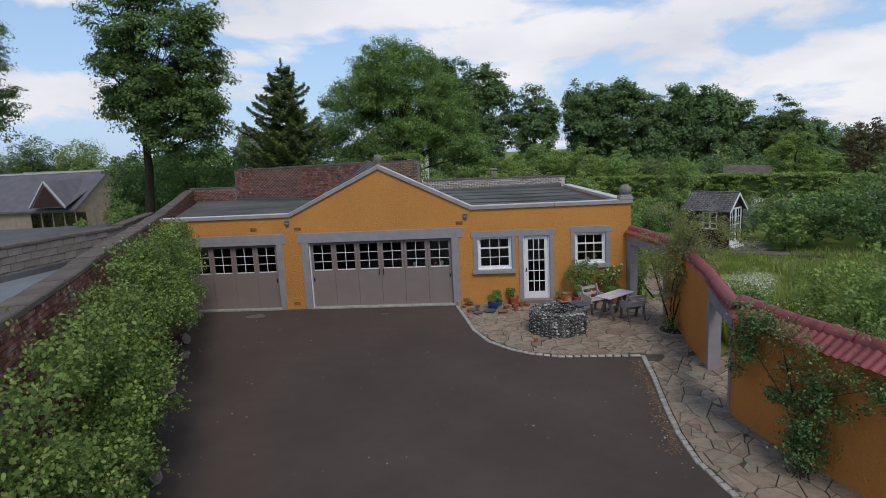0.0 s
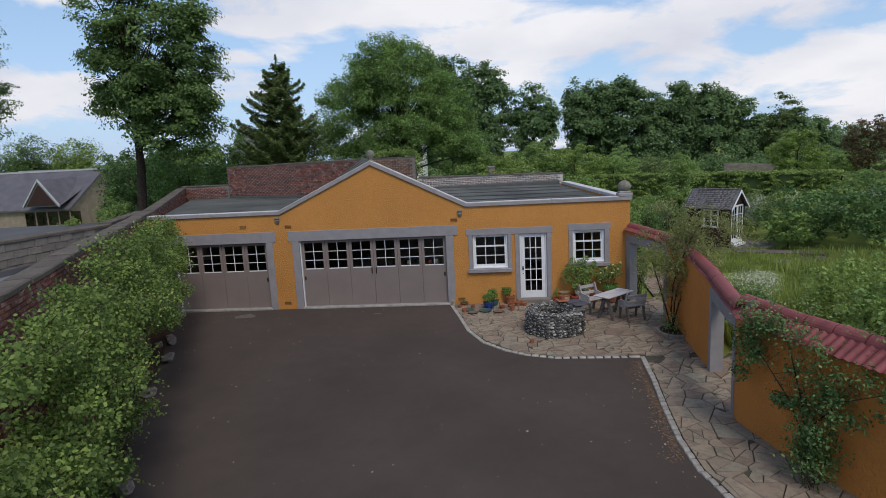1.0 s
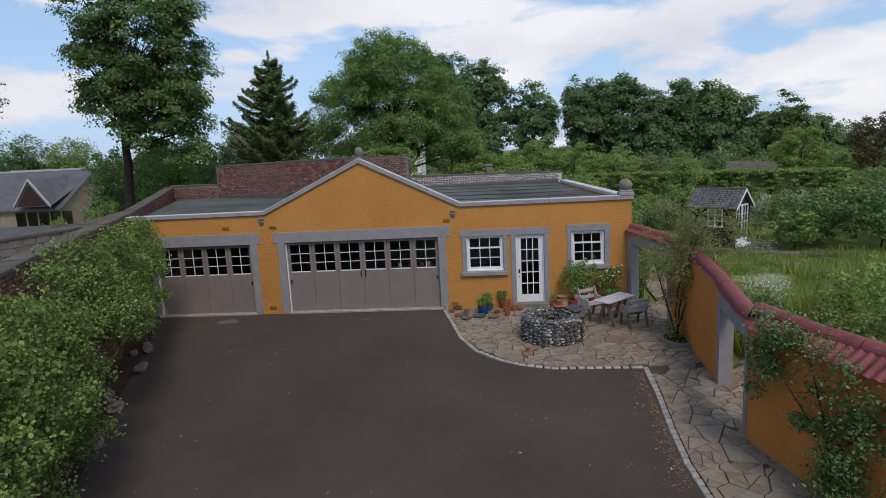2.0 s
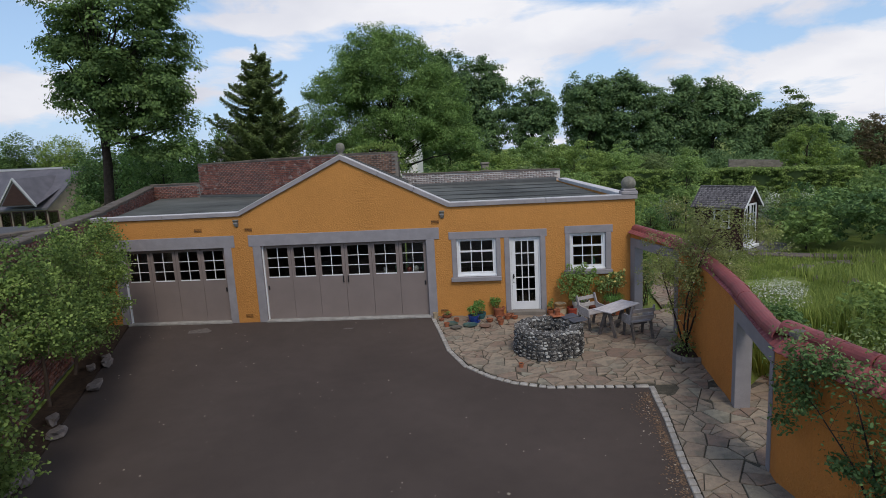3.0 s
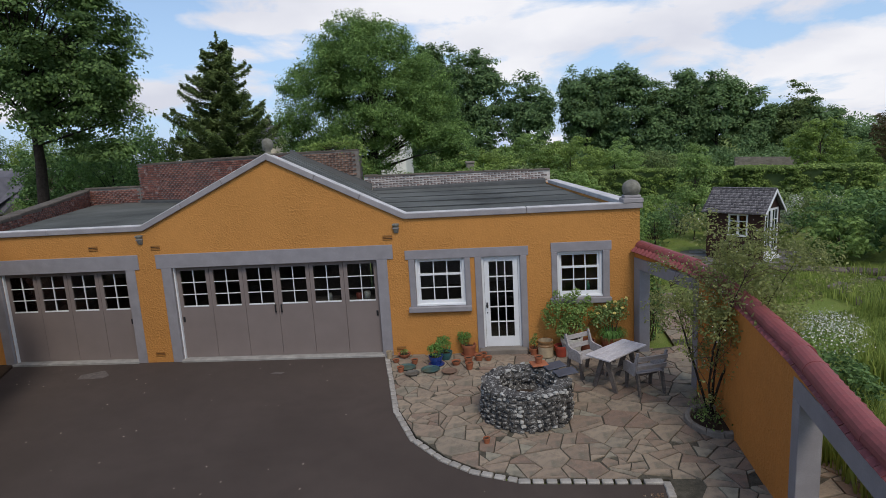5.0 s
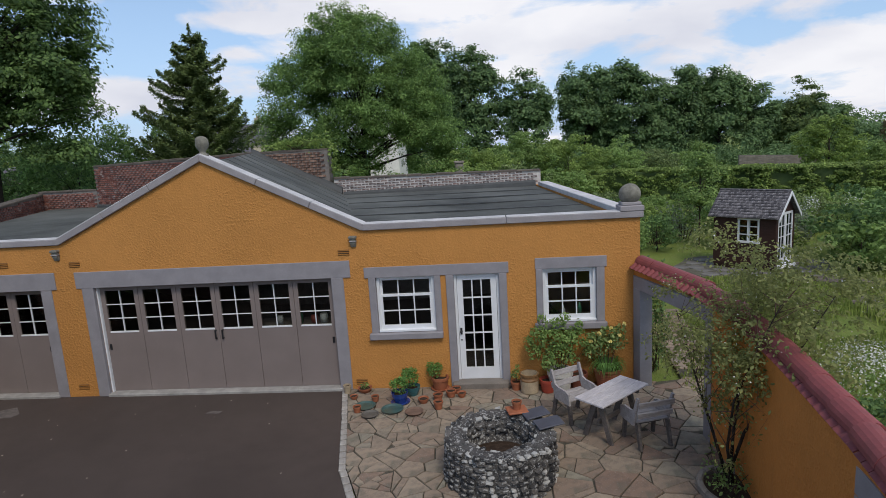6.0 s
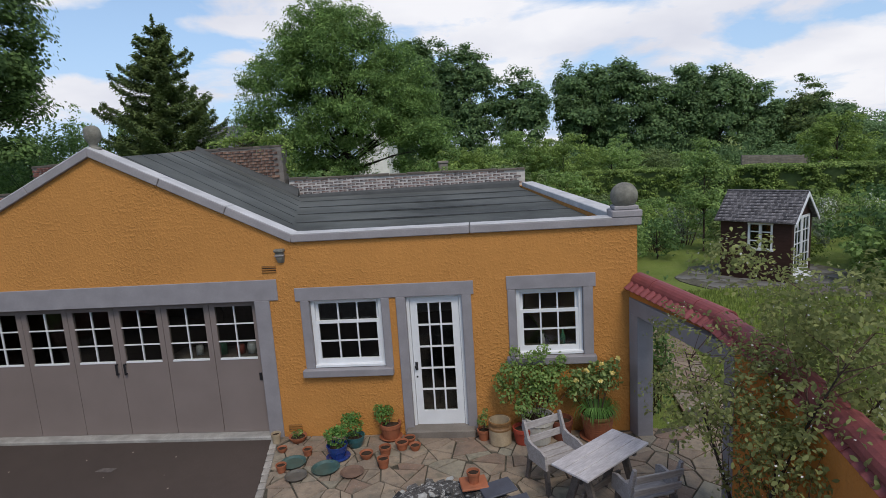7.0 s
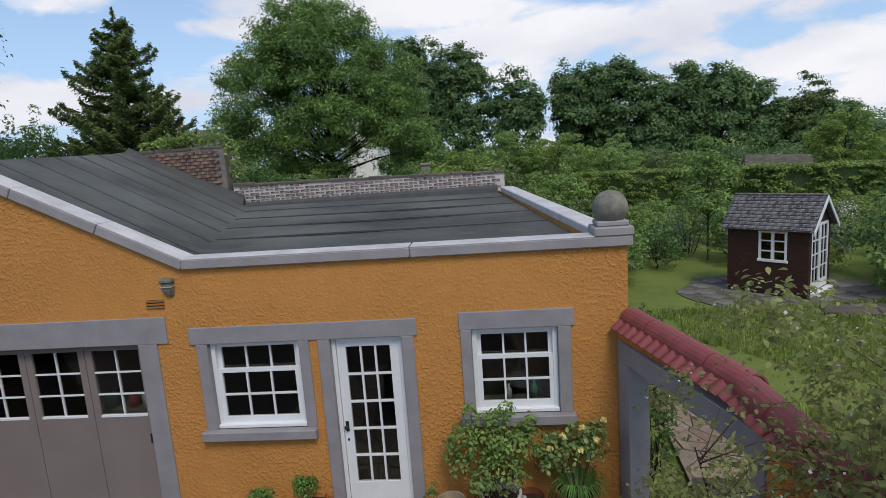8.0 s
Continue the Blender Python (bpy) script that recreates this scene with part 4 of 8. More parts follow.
garage_door("door_1", "taupe folding garage door with six panes to each leaf", OPEN_S[0] + 0.03, OPEN_S[1] - 0.02, 2.22, 4, (), (2.97,))
garage_door("door_2", "wide taupe folding garage door with small panes", OPEN_B[0] + 0.03, OPEN_B[1] - 0.02, 2.23, 6, (2.265, 2.405), (0.06, 4.60))

# ---- sash windows


def sash_window(name, x0, x1, z0, z1):
    w = thing(name, "white painted sash window with nine panes", "window", (x0, 0.05, z0), 0, "sash windows")
    w["kind"] = "structure"
    W, H = x1 - x0, z1 - z0
    f = 0.055
    part("window_frame", boxes((0, f, 0, 0.12, 0, H), (W - f, W, 0, 0.12, 0, H), (f, W - f, 0, 0.12, H - f, H), (f, W - f, 0, 0.12, 0, 0.05), bevel=0.004), M_WHITE, w, "white painted box frame")
    part("window_sill", boxes((-0.0, W, -0.045, 0.05, 0.0, 0.045), bevel=0.006), M_WHITE, w, "white painted timber sill")
    mid = H * 0.64
    t = 0.011
    for nm, za, zb, y, rows in (("upper_sash", mid - 0.02, H - f, 0.03, 1), ("lower_sash", 0.05, mid + 0.03, 0.012, 2)):
        if nm == "upper_sash":
            y += 0.03
        bm = bmesh.new()
        s = 0.045
        bot = 0.075 if rows == 2 else 0.04
        a, b = f, W - f
        box(bm, a, a + s, y, y + 0.04, za, zb)
        box(bm, b - s, b, y, y + 0.04, za, zb)
        box(bm, a + s, b - s, y, y + 0.04, zb - 0.045, zb)
        box(bm, a + s, b - s, y, y + 0.04, za, za + bot)
        g0, g1 = za + bot, zb - 0.045
        for i in (1, 2):
            x = a + s + (b - a - 2 * s) * i / 3
            box(bm, x - t, x + t, y + 0.004, y + 0.036, g0, g1)
        for j in range(1, rows):
            z = g0 + (g1 - g0) * j / rows
            box(bm, a + s, b - s, y + 0.006, y + 0.034, z - t, z + t)
        sash = part(nm, bm, M_WHITE, w)
        for i in range(3):
            for j in range(rows):
                xa = a + s + (b - a - 2 * s) * i / 3
                xb = a + s + (b - a - 2 * s) * (i + 1) / 3
                pz, qz = g0 + (g1 - g0) * j / rows, g0 + (g1 - g0) * (j + 1) / rows
                pane = part("pane", boxes((xa, xb, y + 0.018, y + 0.022, pz, qz)), M_GLASS, sash)
                pane.visible_shadow = False


sash_window("window_1", OPEN_W1[0] + 0.005, OPEN_W1[1] - 0.005, OPEN_W1[2] + 0.002, OPEN_W1[3] + 0.018)
sash_window("window_2", OPEN_W2[0] + 0.005, OPEN_W2[1] - 0.005, OPEN_W2[2] + 0.002, OPEN_W2[3] - 0.002)

# ---- glazed garden door
gd = thing("door_3", "white painted glazed door with fifteen panes, closed", "door", (OPEN_D[0], 0.06, 0.12))
gd["kind"] = "structure"
W, H = OPEN_D[1] - OPEN_D[0], OPEN_D[3] - 0.12
part("door_frame", boxes((0.003, 0.05, -0.01, 0.10, 0, H), (W - 0.05, W - 0.003, -0.01, 0.10, 0, H), (0.05, W - 0.05, -0.01, 0.10, H - 0.05, H - 0.003), bevel=0.004), M_WHITE, gd, "white painted door frame")
bm = bmesh.new()
a, b, s = 0.055, W - 0.055, 0.105
g0, g1 = 0.24, H - 0.15
box(bm, a, a + s, 0.015, 0.06, 0.012, H - 0.055)
box(bm, b - s, b, 0.015, 0.06, 0.012, H - 0.055)
box(bm, a + s, b - s, 0.015, 0.06, g1, H - 0.055)
box(bm, a + s, b - s, 0.015, 0.06, 0.012, g0)
for i in (1, 2):
    x = a + s + (b - a - 2 * s) * i / 3
    box(bm, x - 0.012, x + 0.012, 0.02, 0.056, g0, g1)
for j in range(1, 5):
    z = g0 + (g1 - g0) * j / 5
    box(bm, a + s, b - s, 0.022, 0.054, z - 0.012, z + 0.012)
leaf = part("leaf", bm, M_WHITE, gd, "white painted glazed door leaf")
for i in range(3):
    for j in range(5):
        xa, xb = a + s + (b - a - 2 * s) * i / 3, a + s + (b - a - 2 * s) * (i + 1) / 3
        za, zb = g0 + (g1 - g0) * j / 5, g0 + (g1 - g0) * (j + 1) / 5
        pane = part("pane", boxes((xa, xb, 0.035, 0.039, za, zb)), M_GLASS, leaf)
        pane.visible_shadow = False
part("lock_plate", boxes((0.075, 0.115, 0.002, 0.016, 0.90, 1.03), bevel=0.004), M_BLACK, leaf, "dark lock plate")
part("keyhole", boxes((0.082, 0.108, 0.006, 0.016, 0.78, 0.81), bevel=0.004), M_BLACK, leaf)
part("door_knob", lathe(bmesh.new(), [(0.0, 0.0), (0.012, 0.0), (0.012, 0.03), (0.028, 0.045), (0.0, 0.06)], 12), M_BLACK, leaf, "dark door knob").matrix_local = pose(0.095, 0.01, 0.965, 90, 0, 0)

# ---- a few things that show behind the panes
M_BOTTLE = plain("green_bottle_glass", (0.05, 0.20, 0.11), 0.15, 0.2, 20, 0.05, spec=0.6)
M_JAR = plain("pale_jar", (0.52, 0.52, 0.50), 0.3, 0.2, 20, 0.05, spec=0.5)
M_TIN = plain("red_tin", (0.30, 0.06, 0.04), 0.4, 0.2, 20, 0.05)
sb = thing("window_board", "dark wooden board inside the window", "board", (OPEN_W2[0], 0.30, OPEN_W2[2]))
part("plank", boxes((0.0, OPEN_W2[1] - OPEN_W2[0], -0.075, 0.16, -0.03, 0.03), bevel=0.005), M_TEAK_DARK, sb)
wb = thing("workbench", "dark wooden workbench behind the garage door", "workbench", (-1.5, 0.75, 0.03))
part("top", boxes((0, 1.75, -0.28, 0.28, 1.12, 1.17), bevel=0.006), M_TEAK_DARK, wb)
for lx, ly in ((0.06, -0.22), (1.69, -0.22), (0.06, 0.22), (1.69, 0.22)):
    part("leg", boxes((lx - 0.04, lx + 0.04, ly - 0.04, ly + 0.04, 0.0, 1.12)), M_TEAK_DARK, wb)


def bottle(x, y, z, r, h, material, label, name="bottle"):
    o = part(name, lathe(bmesh.new(), [(0, 0), (r, 0), (r, h * 0.58), (r * 0.8, h * 0.68), (r * 0.36, h * 0.78), (r * 0.36, h), (0, h)] if name == "bottle" else [(0, 0), (r, 0), (r, h * 0.85), (r * 0.85, h * 0.9), (r * 0.85, h), (0, h)], 16), material, smooth=True)
    o.matrix_world = pose(x, y, z)
    tagged(o, label, name, "things behind the panes")


bottle(4.92, 0.30, OPEN_W2[2] + 0.03, 0.04, 0.26, M_BOTTLE, "green glass bottle on the board inside the window")
bottle(4.62, 0.30, OPEN_W2[2] + 0.03, 0.035, 0.20, M_JAR, "pale glass bottle on the board inside the window")
for x, m, r_, h_, nm, lb in ((-1.0, M_JAR, 0.06, 0.16, "jar", "pale jar on the workbench behind the panes"), (-0.62, M_BOTTLE, 0.09, 0.20, "jar", "green jar on the workbench behind the panes"), (-0.30, M_TIN, 0.07, 0.15, "jar", "red tin on the workbench behind the panes"), (-0.10, M_JAR, 0.08, 0.18, "jar", "pale jar on the workbench behind the panes"), (0.12, M_BOTTLE, 0.04, 0.28, "bottle", "green bottle on the workbench behind the panes")):
    bottle(x, 0.62, 1.20, r_, h_, m, lb, nm)

# ---- other outer walls, floor, roof
EAST = [(F_R, 0.22), (NORTH[0][0] + 0.02, NORTH[0][1])]
bm = bmesh.new()
prism(bm, [(EAST[0][0], EAST[0][1]), (EAST[1][0], EAST[1][1]), (EAST[1][0] - 0.23, EAST[1][1]), (EAST[0][0] - 0.23, EAST[0][1])], -0.1, EAVE)
for v in bm.verts:
    v.co.z += 0.024 * max(0.0, v.co.y - 0.245) if v.co.z > 1 else 0.0
east = part("wall_east", bm, M_ORANGE)
tagged(east, "ochre orange roughcast side wall with parapet", "wall", kind="structure")
dx = (EAST[1][0] - EAST[0][0]) / (EAST[1][1] - EAST[0][1])
for a, b in ((0.245, 2.4), (2.405, 4.6), (4.605, 6.95)):
    bm = bmesh.new()
    xa, xb = F_R + dx * (a - 0.3), F_R + dx * (b - 0.3)
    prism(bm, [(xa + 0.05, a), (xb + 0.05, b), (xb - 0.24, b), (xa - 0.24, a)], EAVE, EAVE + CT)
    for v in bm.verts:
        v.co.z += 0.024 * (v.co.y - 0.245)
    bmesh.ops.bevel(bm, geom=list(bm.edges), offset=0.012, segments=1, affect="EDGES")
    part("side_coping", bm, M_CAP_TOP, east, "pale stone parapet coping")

# floor behind the panes, its colour darkened to stand for the unlit room
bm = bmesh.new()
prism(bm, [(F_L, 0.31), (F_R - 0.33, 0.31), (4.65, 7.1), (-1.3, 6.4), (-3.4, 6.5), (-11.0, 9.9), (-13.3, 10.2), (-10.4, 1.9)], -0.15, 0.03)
tagged(part("floor", bm, M_DARK), "garage floor coloured near black for the dim room", "floor", kind="structure")

RID_F, RID_B = (APEX_X, 0.225, APEX_Z - 0.02), (-3.6, 6.55, APEX_Z + 0.18)
V_RF, V_RB = (0.84, 0.225, 3.03), (-0.93, 6.42, 3.34)
V_LF, V_LB = (-4.80, 0.225, 3.03), (-6.35, 7.82, 3.1)


def roof_plane(name, label, quad, laps, axis_pts, thick=0.1, out=0.0):
    bm = bmesh.new()
    loft(bm, [[(x, y, z - thick) for x, y, z in quad], list(quad)])
    ob = part(name, bm, M_FELT)
    tagged(ob, label, "roof", kind="structure")
    (a0, a1), (b0, b1) = axis_pts
    for t in laps:
        p = Vector(a0).lerp(Vector(a1), t)
        q = Vector(b0).lerp(Vector(b1), t)
        d = (Vector(a1) - Vector(a0)).normalized() * 0.035
        n = (q - p).cross(d).normalized()
        n = n if n.z > 0 else -n
        bm = bmesh.new()
        j = random.Random(int(t * 100)).uniform(-0.02, 0.02)
        mid = p.lerp(q, 0.5) + d * j * 20
        loft(bm, [[c - d - n * 0.01, c + d - n * 0.01, c + d + n * 0.010, c - d + n * 0.013] for c in (p + (q - p) * 0.005, mid, p + (q - p) * 0.995)])
        part("felt_lap", bm, M_FELT_LAP, ob, "dark bitumen lap of the felt")
    return ob


roof_plane("roof_gable_east", "grey felted slope behind the gable", [RID_F, V_RF, V_RB, RID_B], (0.16, 0.3, 0.44, 0.58, 0.72, 0.86), ((RID_F, RID_B), (V_RF, V_RB)))
roof_plane("roof_gable_west", "grey felted slope behind the gable", [RID_F, RID_B, V_LB, V_LF], (0.2, 0.4, 0.6, 0.8), ((RID_F, RID_B), (V_LF, V_LB)))
roof_plane("roof_flat_east", "dark felted flat roof behind the parapet", [V_RF, (F_R - 0.235, 0.225, 3.03), (4.70, 7.2, 3.25), V_RB], (0.15, 0.33, 0.5, 0.67, 0.84), ((V_RF, V_RB), ((F_R - 0.235, 0.225, 3.03), (4.70, 7.2, 3.25))))
roof_plane("roof_flat_west", "dark felted flat roof behind the parapet", [V_LF, V_LB, (-11.0, 9.9, 3.12), (-13.2, 10.2, 3.1), (-9.75, 1.2, 3.03), (-9.2, 0.225, 3.03)], (0.3, 0.6), ((V_LF, V_LB), ((-9.3, 0.4, 2.98), (-11.5, 7.5, 3.08))))
# felt kerbs where the roof meets the walls
for p, q, h in (((4.72, 7.13), (-0.92, 6.32), 0.14), ((-6.35, 7.72), (-11.0, 9.82), 0.12)):
    za = 3.28 if p[0] > 0 else 3.1
    bm = bmesh.new()
    n = Vector((q[1] - p[1], -(q[0] - p[0]), 0)).normalized() * 0.06
    n = n if n.y < 0 else -n
    loft(bm, [[(x, y, za - 0.12), (x + n.x * 1.6, y + n.y * 1.6, za - 0.12), (x + n.x, y + n.y, za + h * 0.6), (x, y, za + h)] for x, y in (p, q)])
    tagged(part("trim_felt_kerb", bm, M_FELT_LAP), "black bitumen felt upstand", "roof trim", kind="structure")
bm = bmesh.new()
loft(bm, [[(x, y - 0.14, z - 0.02), (x, y + 0.02, z - 0.02), (x, y + 0.02, z + 0.17), (x, y - 0.07, z + 0.12)] for x, y, z in ((V_RB[0] - 0.02, V_RB[1] - 0.04, V_RB[2] + 0.06), (RID_B[0], RID_B[1] - 0.02, RID_B[2] - 0.05))])
tagged(part("trim_felt_kerb", bm, M_FELT_LAP), "black bitumen felt upstand", "roof trim", kind="structure")

# ---- brick walls behind the roofs
ob = brick_wall("wall_north", "low rear parapet of sooty brick with pale joints", (-1.2, 6.42), (4.90, 7.3), -0.1, 3.80, 3.68, 0.3, bricks("limed_brick", (0.06, 0.042, 0.040), (0.24, 0.145, 0.12), (0.60, 0.57, 0.55), 0.16), M_MORTAR_PALE, seed=7, singles=300, zmin=3.10, joint=0.020)
coping("coping", ob, math.hypot(6.10, 0.88), 3.80, 3.68, -0.03, 0.33, 0.05, M_COPING_STONE, 0.5, 8)
ob = brick_wall("wall_north", "tall old brick wall stub behind the gable roof", (-3.45, 6.52), (-1.32, 6.42), -0.1, 4.66, 4.66, 0.35, bricks("brown_brick", (0.10, 0.052, 0.040), (0.34, 0.20, 0.14), (0.46, 0.40, 0.35), 0.09), M_MORTAR, seed=9, singles=200, zmin=3.2)
coping("coping", ob, 2.13, 4.66, 4.66, -0.02, 0.37, 0.06, M_COPING_STONE, 0.45, 10)
ob = brick_wall("wall_north", "tall old red brick wall behind the flat roof", (-11.1, 10.02), (-3.5, 6.56), -0.1, 4.56, 4.66, 0.35, M_BRICK, M_MORTAR, seed=11, singles=300, zmin=3.0, centre=0.35)
coping("coping", ob, math.hypot(7.60, 3.46), 4.56, 4.66, -0.03, 0.38, 0.07, M_COPING_STONE, 0.5, 12)
ob = brick_wall("wall_north", "lower old red brick wall at the roof corner", (-13.75, 10.42), (-11.12, 10.04), -0.1, 3.72, 3.72, 0.35, M_BRICK, M_MORTAR, seed=13, singles=80, zmin=2.9)
coping("coping", ob, 2.65, 3.72, 3.72, -0.03, 0.38, 0.06, M_COPING_STONE, 0.5, 14)

# ---------------------------------------------------------------- garden wall with tiled top
ARCH1, ARCH2 = (0.24, 2.05), (6.10, 7.95)
GT = lambda u: 0.34 - 0.16 * min(1.0, max(0.0, (3.0 - u) / 0.8)) - (0.11 * min(1.0, max(0.0, (u - 4.4) / 1.4)) if u < 8.3 else 0.0)
U_END = 14.0
gw = new("wall_garden")
tagged(gw, "orange rendered garden wall with red tile coping", "wall", kind="structure")
G_TOP = lambda u: 2.20 - 0.045 * min(u, 7.6) + (0.12 if u > 8.3 else 0.0)
G_LINE = ((0.0, 5.84), (1.8, 6.37), (2.9, 6.40), (5.85, 6.17), (7.9, 5.80), (8.3, 5.74), (9.3, 5.95), (10.2, 6.25), (14.0, 7.55))


def GX(u):
    """x of the wall's yard face, u metres out from the building."""
    for (u0, x0), (u1, x1) in zip(G_LINE, G_LINE[1:]):
        if u <= u1:
            return x0 + (x1 - x0) * (u - u0) / (u1 - u0)
    return G_LINE[-1][1]


G_YAW = lambda u: math.degrees(math.atan2(GX(u + 0.2) - GX(u), 0.2))
TO_GW = lambda u, v, z: (GX(u) + (v if v < 0.1 else v - 0.34 + GT(u)), -u, z)
cuts = [0.02, ARCH1[0], 1.0, 1.8, ARCH1[1], 2.9, 4.4, ARCH2[0], ARCH2[1], 8.2, 8.31, 9.3, 10.2, 12.0, U_END]
for a, b in zip(cuts, cuts[1:]):
    z0 = 2.0 if ARCH1[0] <= a < ARCH1[1] else (1.66 if ARCH2[0] <= a < ARCH2[1] else -0.1)
    bm = bmesh.new()
    loft(bm, [[TO_GW(u, 0, z0), TO_GW(u, 0.34, z0), TO_GW(u, 0.34, G_TOP(u)), TO_GW(u, 0, G_TOP(u))] for u in (a, b)])
    part("wall_section", bm, M_ORANGE_WALL, gw, "orange rendered wall face")


def gw_block(name, u0, u1, z0, z1, v0=-0.018, v1=0.358, material=M_BAND, label="grey painted smooth band"):
    bm = bmesh.new()
    loft(bm, [[TO_GW(u, v0, z0), TO_GW(u, v1, z0), TO_GW(u, v1, z1), TO_GW(u, v0, z1)] for u in (u0, u1)])
    bmesh.ops.bevel(bm, geom=list(bm.edges), offset=0.006, segments=1, affect="EDGES")
    part(name, bm, material, gw, label)


gw_block("jamb", 0.03, ARCH1[0] + 0.004, 0.0, 1.83)
gw_block("lintel", 0.03, ARCH1[1] + 0.22, 1.832, 2.06)
gw_block("jamb", ARCH1[1] - 0.004, ARCH1[1] + 0.22, 0.0, 1.83)
gw_block("jamb", ARCH2[0] - 0.26, ARCH2[0] + 0.004, 0.0, 1.55)
gw_block("lintel", ARCH2[0] - 0.26, ARCH2[1] + 0.13, 1.552, 1.80)
gw_block("jamb", ARCH2[1] - 0.004, ARCH2[1] + 0.13, 0.0, 1.55)


def tile_mesh(name, prof, length, material):
    bm = bmesh.new()
    loft(bm, [[(x, 0, z) for x, z in prof], [(x, -length, z) for x, z in prof]])
    return link_mesh(name, bm, material)


arc = [(0.135 * math.cos(math.pi * k / 10), 0.135 * math.sin(math.pi * k / 10)) for k in range(11)]
ridge_prof = arc + [(x * 0.86, z * 0.86) for x, z in arc[::-1]]
ridge_me = tile_mesh("ridge_tile", ridge_prof, 0.455, M_TILE)
# small roll tiles: an S section with thickness, lying down each slope
wave = [(0.013 * k - 0.065, 0.012 * math.sin(k / 10 * 2 * math.pi)) for k in range(11)]
pan_me = tile_mesh("pan_tile", wave + [(x, z - 0.012) for x, z in wave[::-1]], 0.185, M_TILE)
long_me = tile_mesh("pan_tile", wave + [(x, z - 0.012) for x, z in wave[::-1]], 0.36, M_TILE)
r = random.Random(3)
u = -0.02
while u < U_END - 0.4:
    um = u + 0.22
    t = new("ridge_tile", ridge_me)
    t.parent = gw
    sl = math.degrees(math.atan2(G_TOP(u) - G_TOP(u + 0.45), 0.45)) if u < 7.8 or u > 8.35 else 0
    t.matrix_local = pose(GX(um) + GT(um) / 2 + r.uniform(-0.006, 0.006), -u, G_TOP(max(0, um)) + 0.08 + r.uniform(-0.004, 0.004), sl * 1.0, r.uniform(-1.5, 1.5), G_YAW(um))
    u += 0.45
bm = bmesh.new()
loft(bm, [[(GX(u) + 0.17 + x * 0.9, -u, G_TOP(8.5) + 0.075 + z * 0.9) for x, z in arc] for u in (8.14, 8.5)])
part("mortar_bedding", bm, M_MORTAR, gw, "mortar closing the stepped ridge")
u = 0.06
while u < U_END - 0.2:
    for side in (-1, 1):
        t = new("pan_tile", long_me if side == -1 and u > 8.3 else pan_me)
        t.parent = gw
        base = Matrix.Translation((GX(u) + GT(u) / 2, -u, G_TOP(max(0, u)) + 0.11)) @ Matrix.Rotation(radians(G_YAW(u)), 4, "Z") @ Matrix.Rotation(radians(90 if side == 1 else -90), 4, "Z")
        t.matrix_local = base @ pose(0, -0.035, 0, 33 + r.uniform(-2, 2), 0, 0)
    u += 0.13

# ---------------------------------------------------------------- the well
def well_stone_material(name, joined):
    n = Nodes(name)
    r = n.noise(13, 2) if joined else n.random()
    col = n.mix(r, (0.035, 0.035, 0.037), (0.17, 0.158, 0.145))
    col = n.mix(n.ramp(n.noise(19, 5, 0.7), 0.53, 0.60, 0, 0.9), col, (0.52, 0.51, 0.48))
    col = n.mix(n.ramp(n.noise(75, 3), 0.45, 0.7, 0, 0.6), col, (0.02, 0.02, 0.02))
    n.bump(n.noise(40, 5), 0.9, 0.035)
    return n.done(col, 0.92, spec=0.2)


M_WELL = well_stone_material("lichened_rubble", False)
M_WELL_CORE = well_stone_material("lichened_rubble_joints", True)
M_LIME = plain("white_lime_lump", (0.46, 0.45, 0.42), 0.9, 0.35, 16, 0.7, dist=0.012)


def rubble_mesh(seed, sx, sy, sz):
    r = random.Random(seed)
    bm = bmesh.new()
    bmesh.ops.create_icosphere(bm, subdivisions=1, radius=0.5)
    for v in bm.verts:
        c = Vector([math.copysign(abs(a) ** 0.5, a) for a in v.co]) * 0.72
        c *= r.uniform(0.82, 1.15)
        v.co = Vector((c.x * sx, c.y * sy, c.z * sz))
    return link_mesh("stone", bm, M_WELL)


well = thing("stone_well", "round low well of lichened dark rubble with white lime", "well", (3.31, -2.95, 0))
shapes = [rubble_mesh(k, 0.115, 0.09, 0.07) for k in range(8)]
limes = []
for k in range(5):
    me = rubble_mesh(50 + k, 0.085, 0.07, 0.05)
    me.materials[0] = M_LIME
    limes.append(me)
r = random.Random(8)


def lay(rad, z, count, jitter, lime=0.0, flat=1.0):
    for k in range(count):
        a = 2 * math.pi * (k + r.uniform(-0.3, 0.3)) / count
        o = new("stone", r.choice(limes) if r.random() < lime else r.choice(shapes))
        o.parent = well
        rr = rad + r.uniform(-jitter, jitter)
        s = r.uniform(0.65, 1.35)
        o.matrix_local = Matrix.Translation((rr * math.cos(a), rr * math.sin(a), z + r.uniform(-0.02, 0.02))) @ Matrix.Rotation(a + math.pi / 2, 4, "Z") @ Matrix.Rotation(r.uniform(-0.35, 0.35), 4, "Y") @ Matrix.Diagonal((s, 1.0, flat * r.uniform(0.7, 1.3), 1))


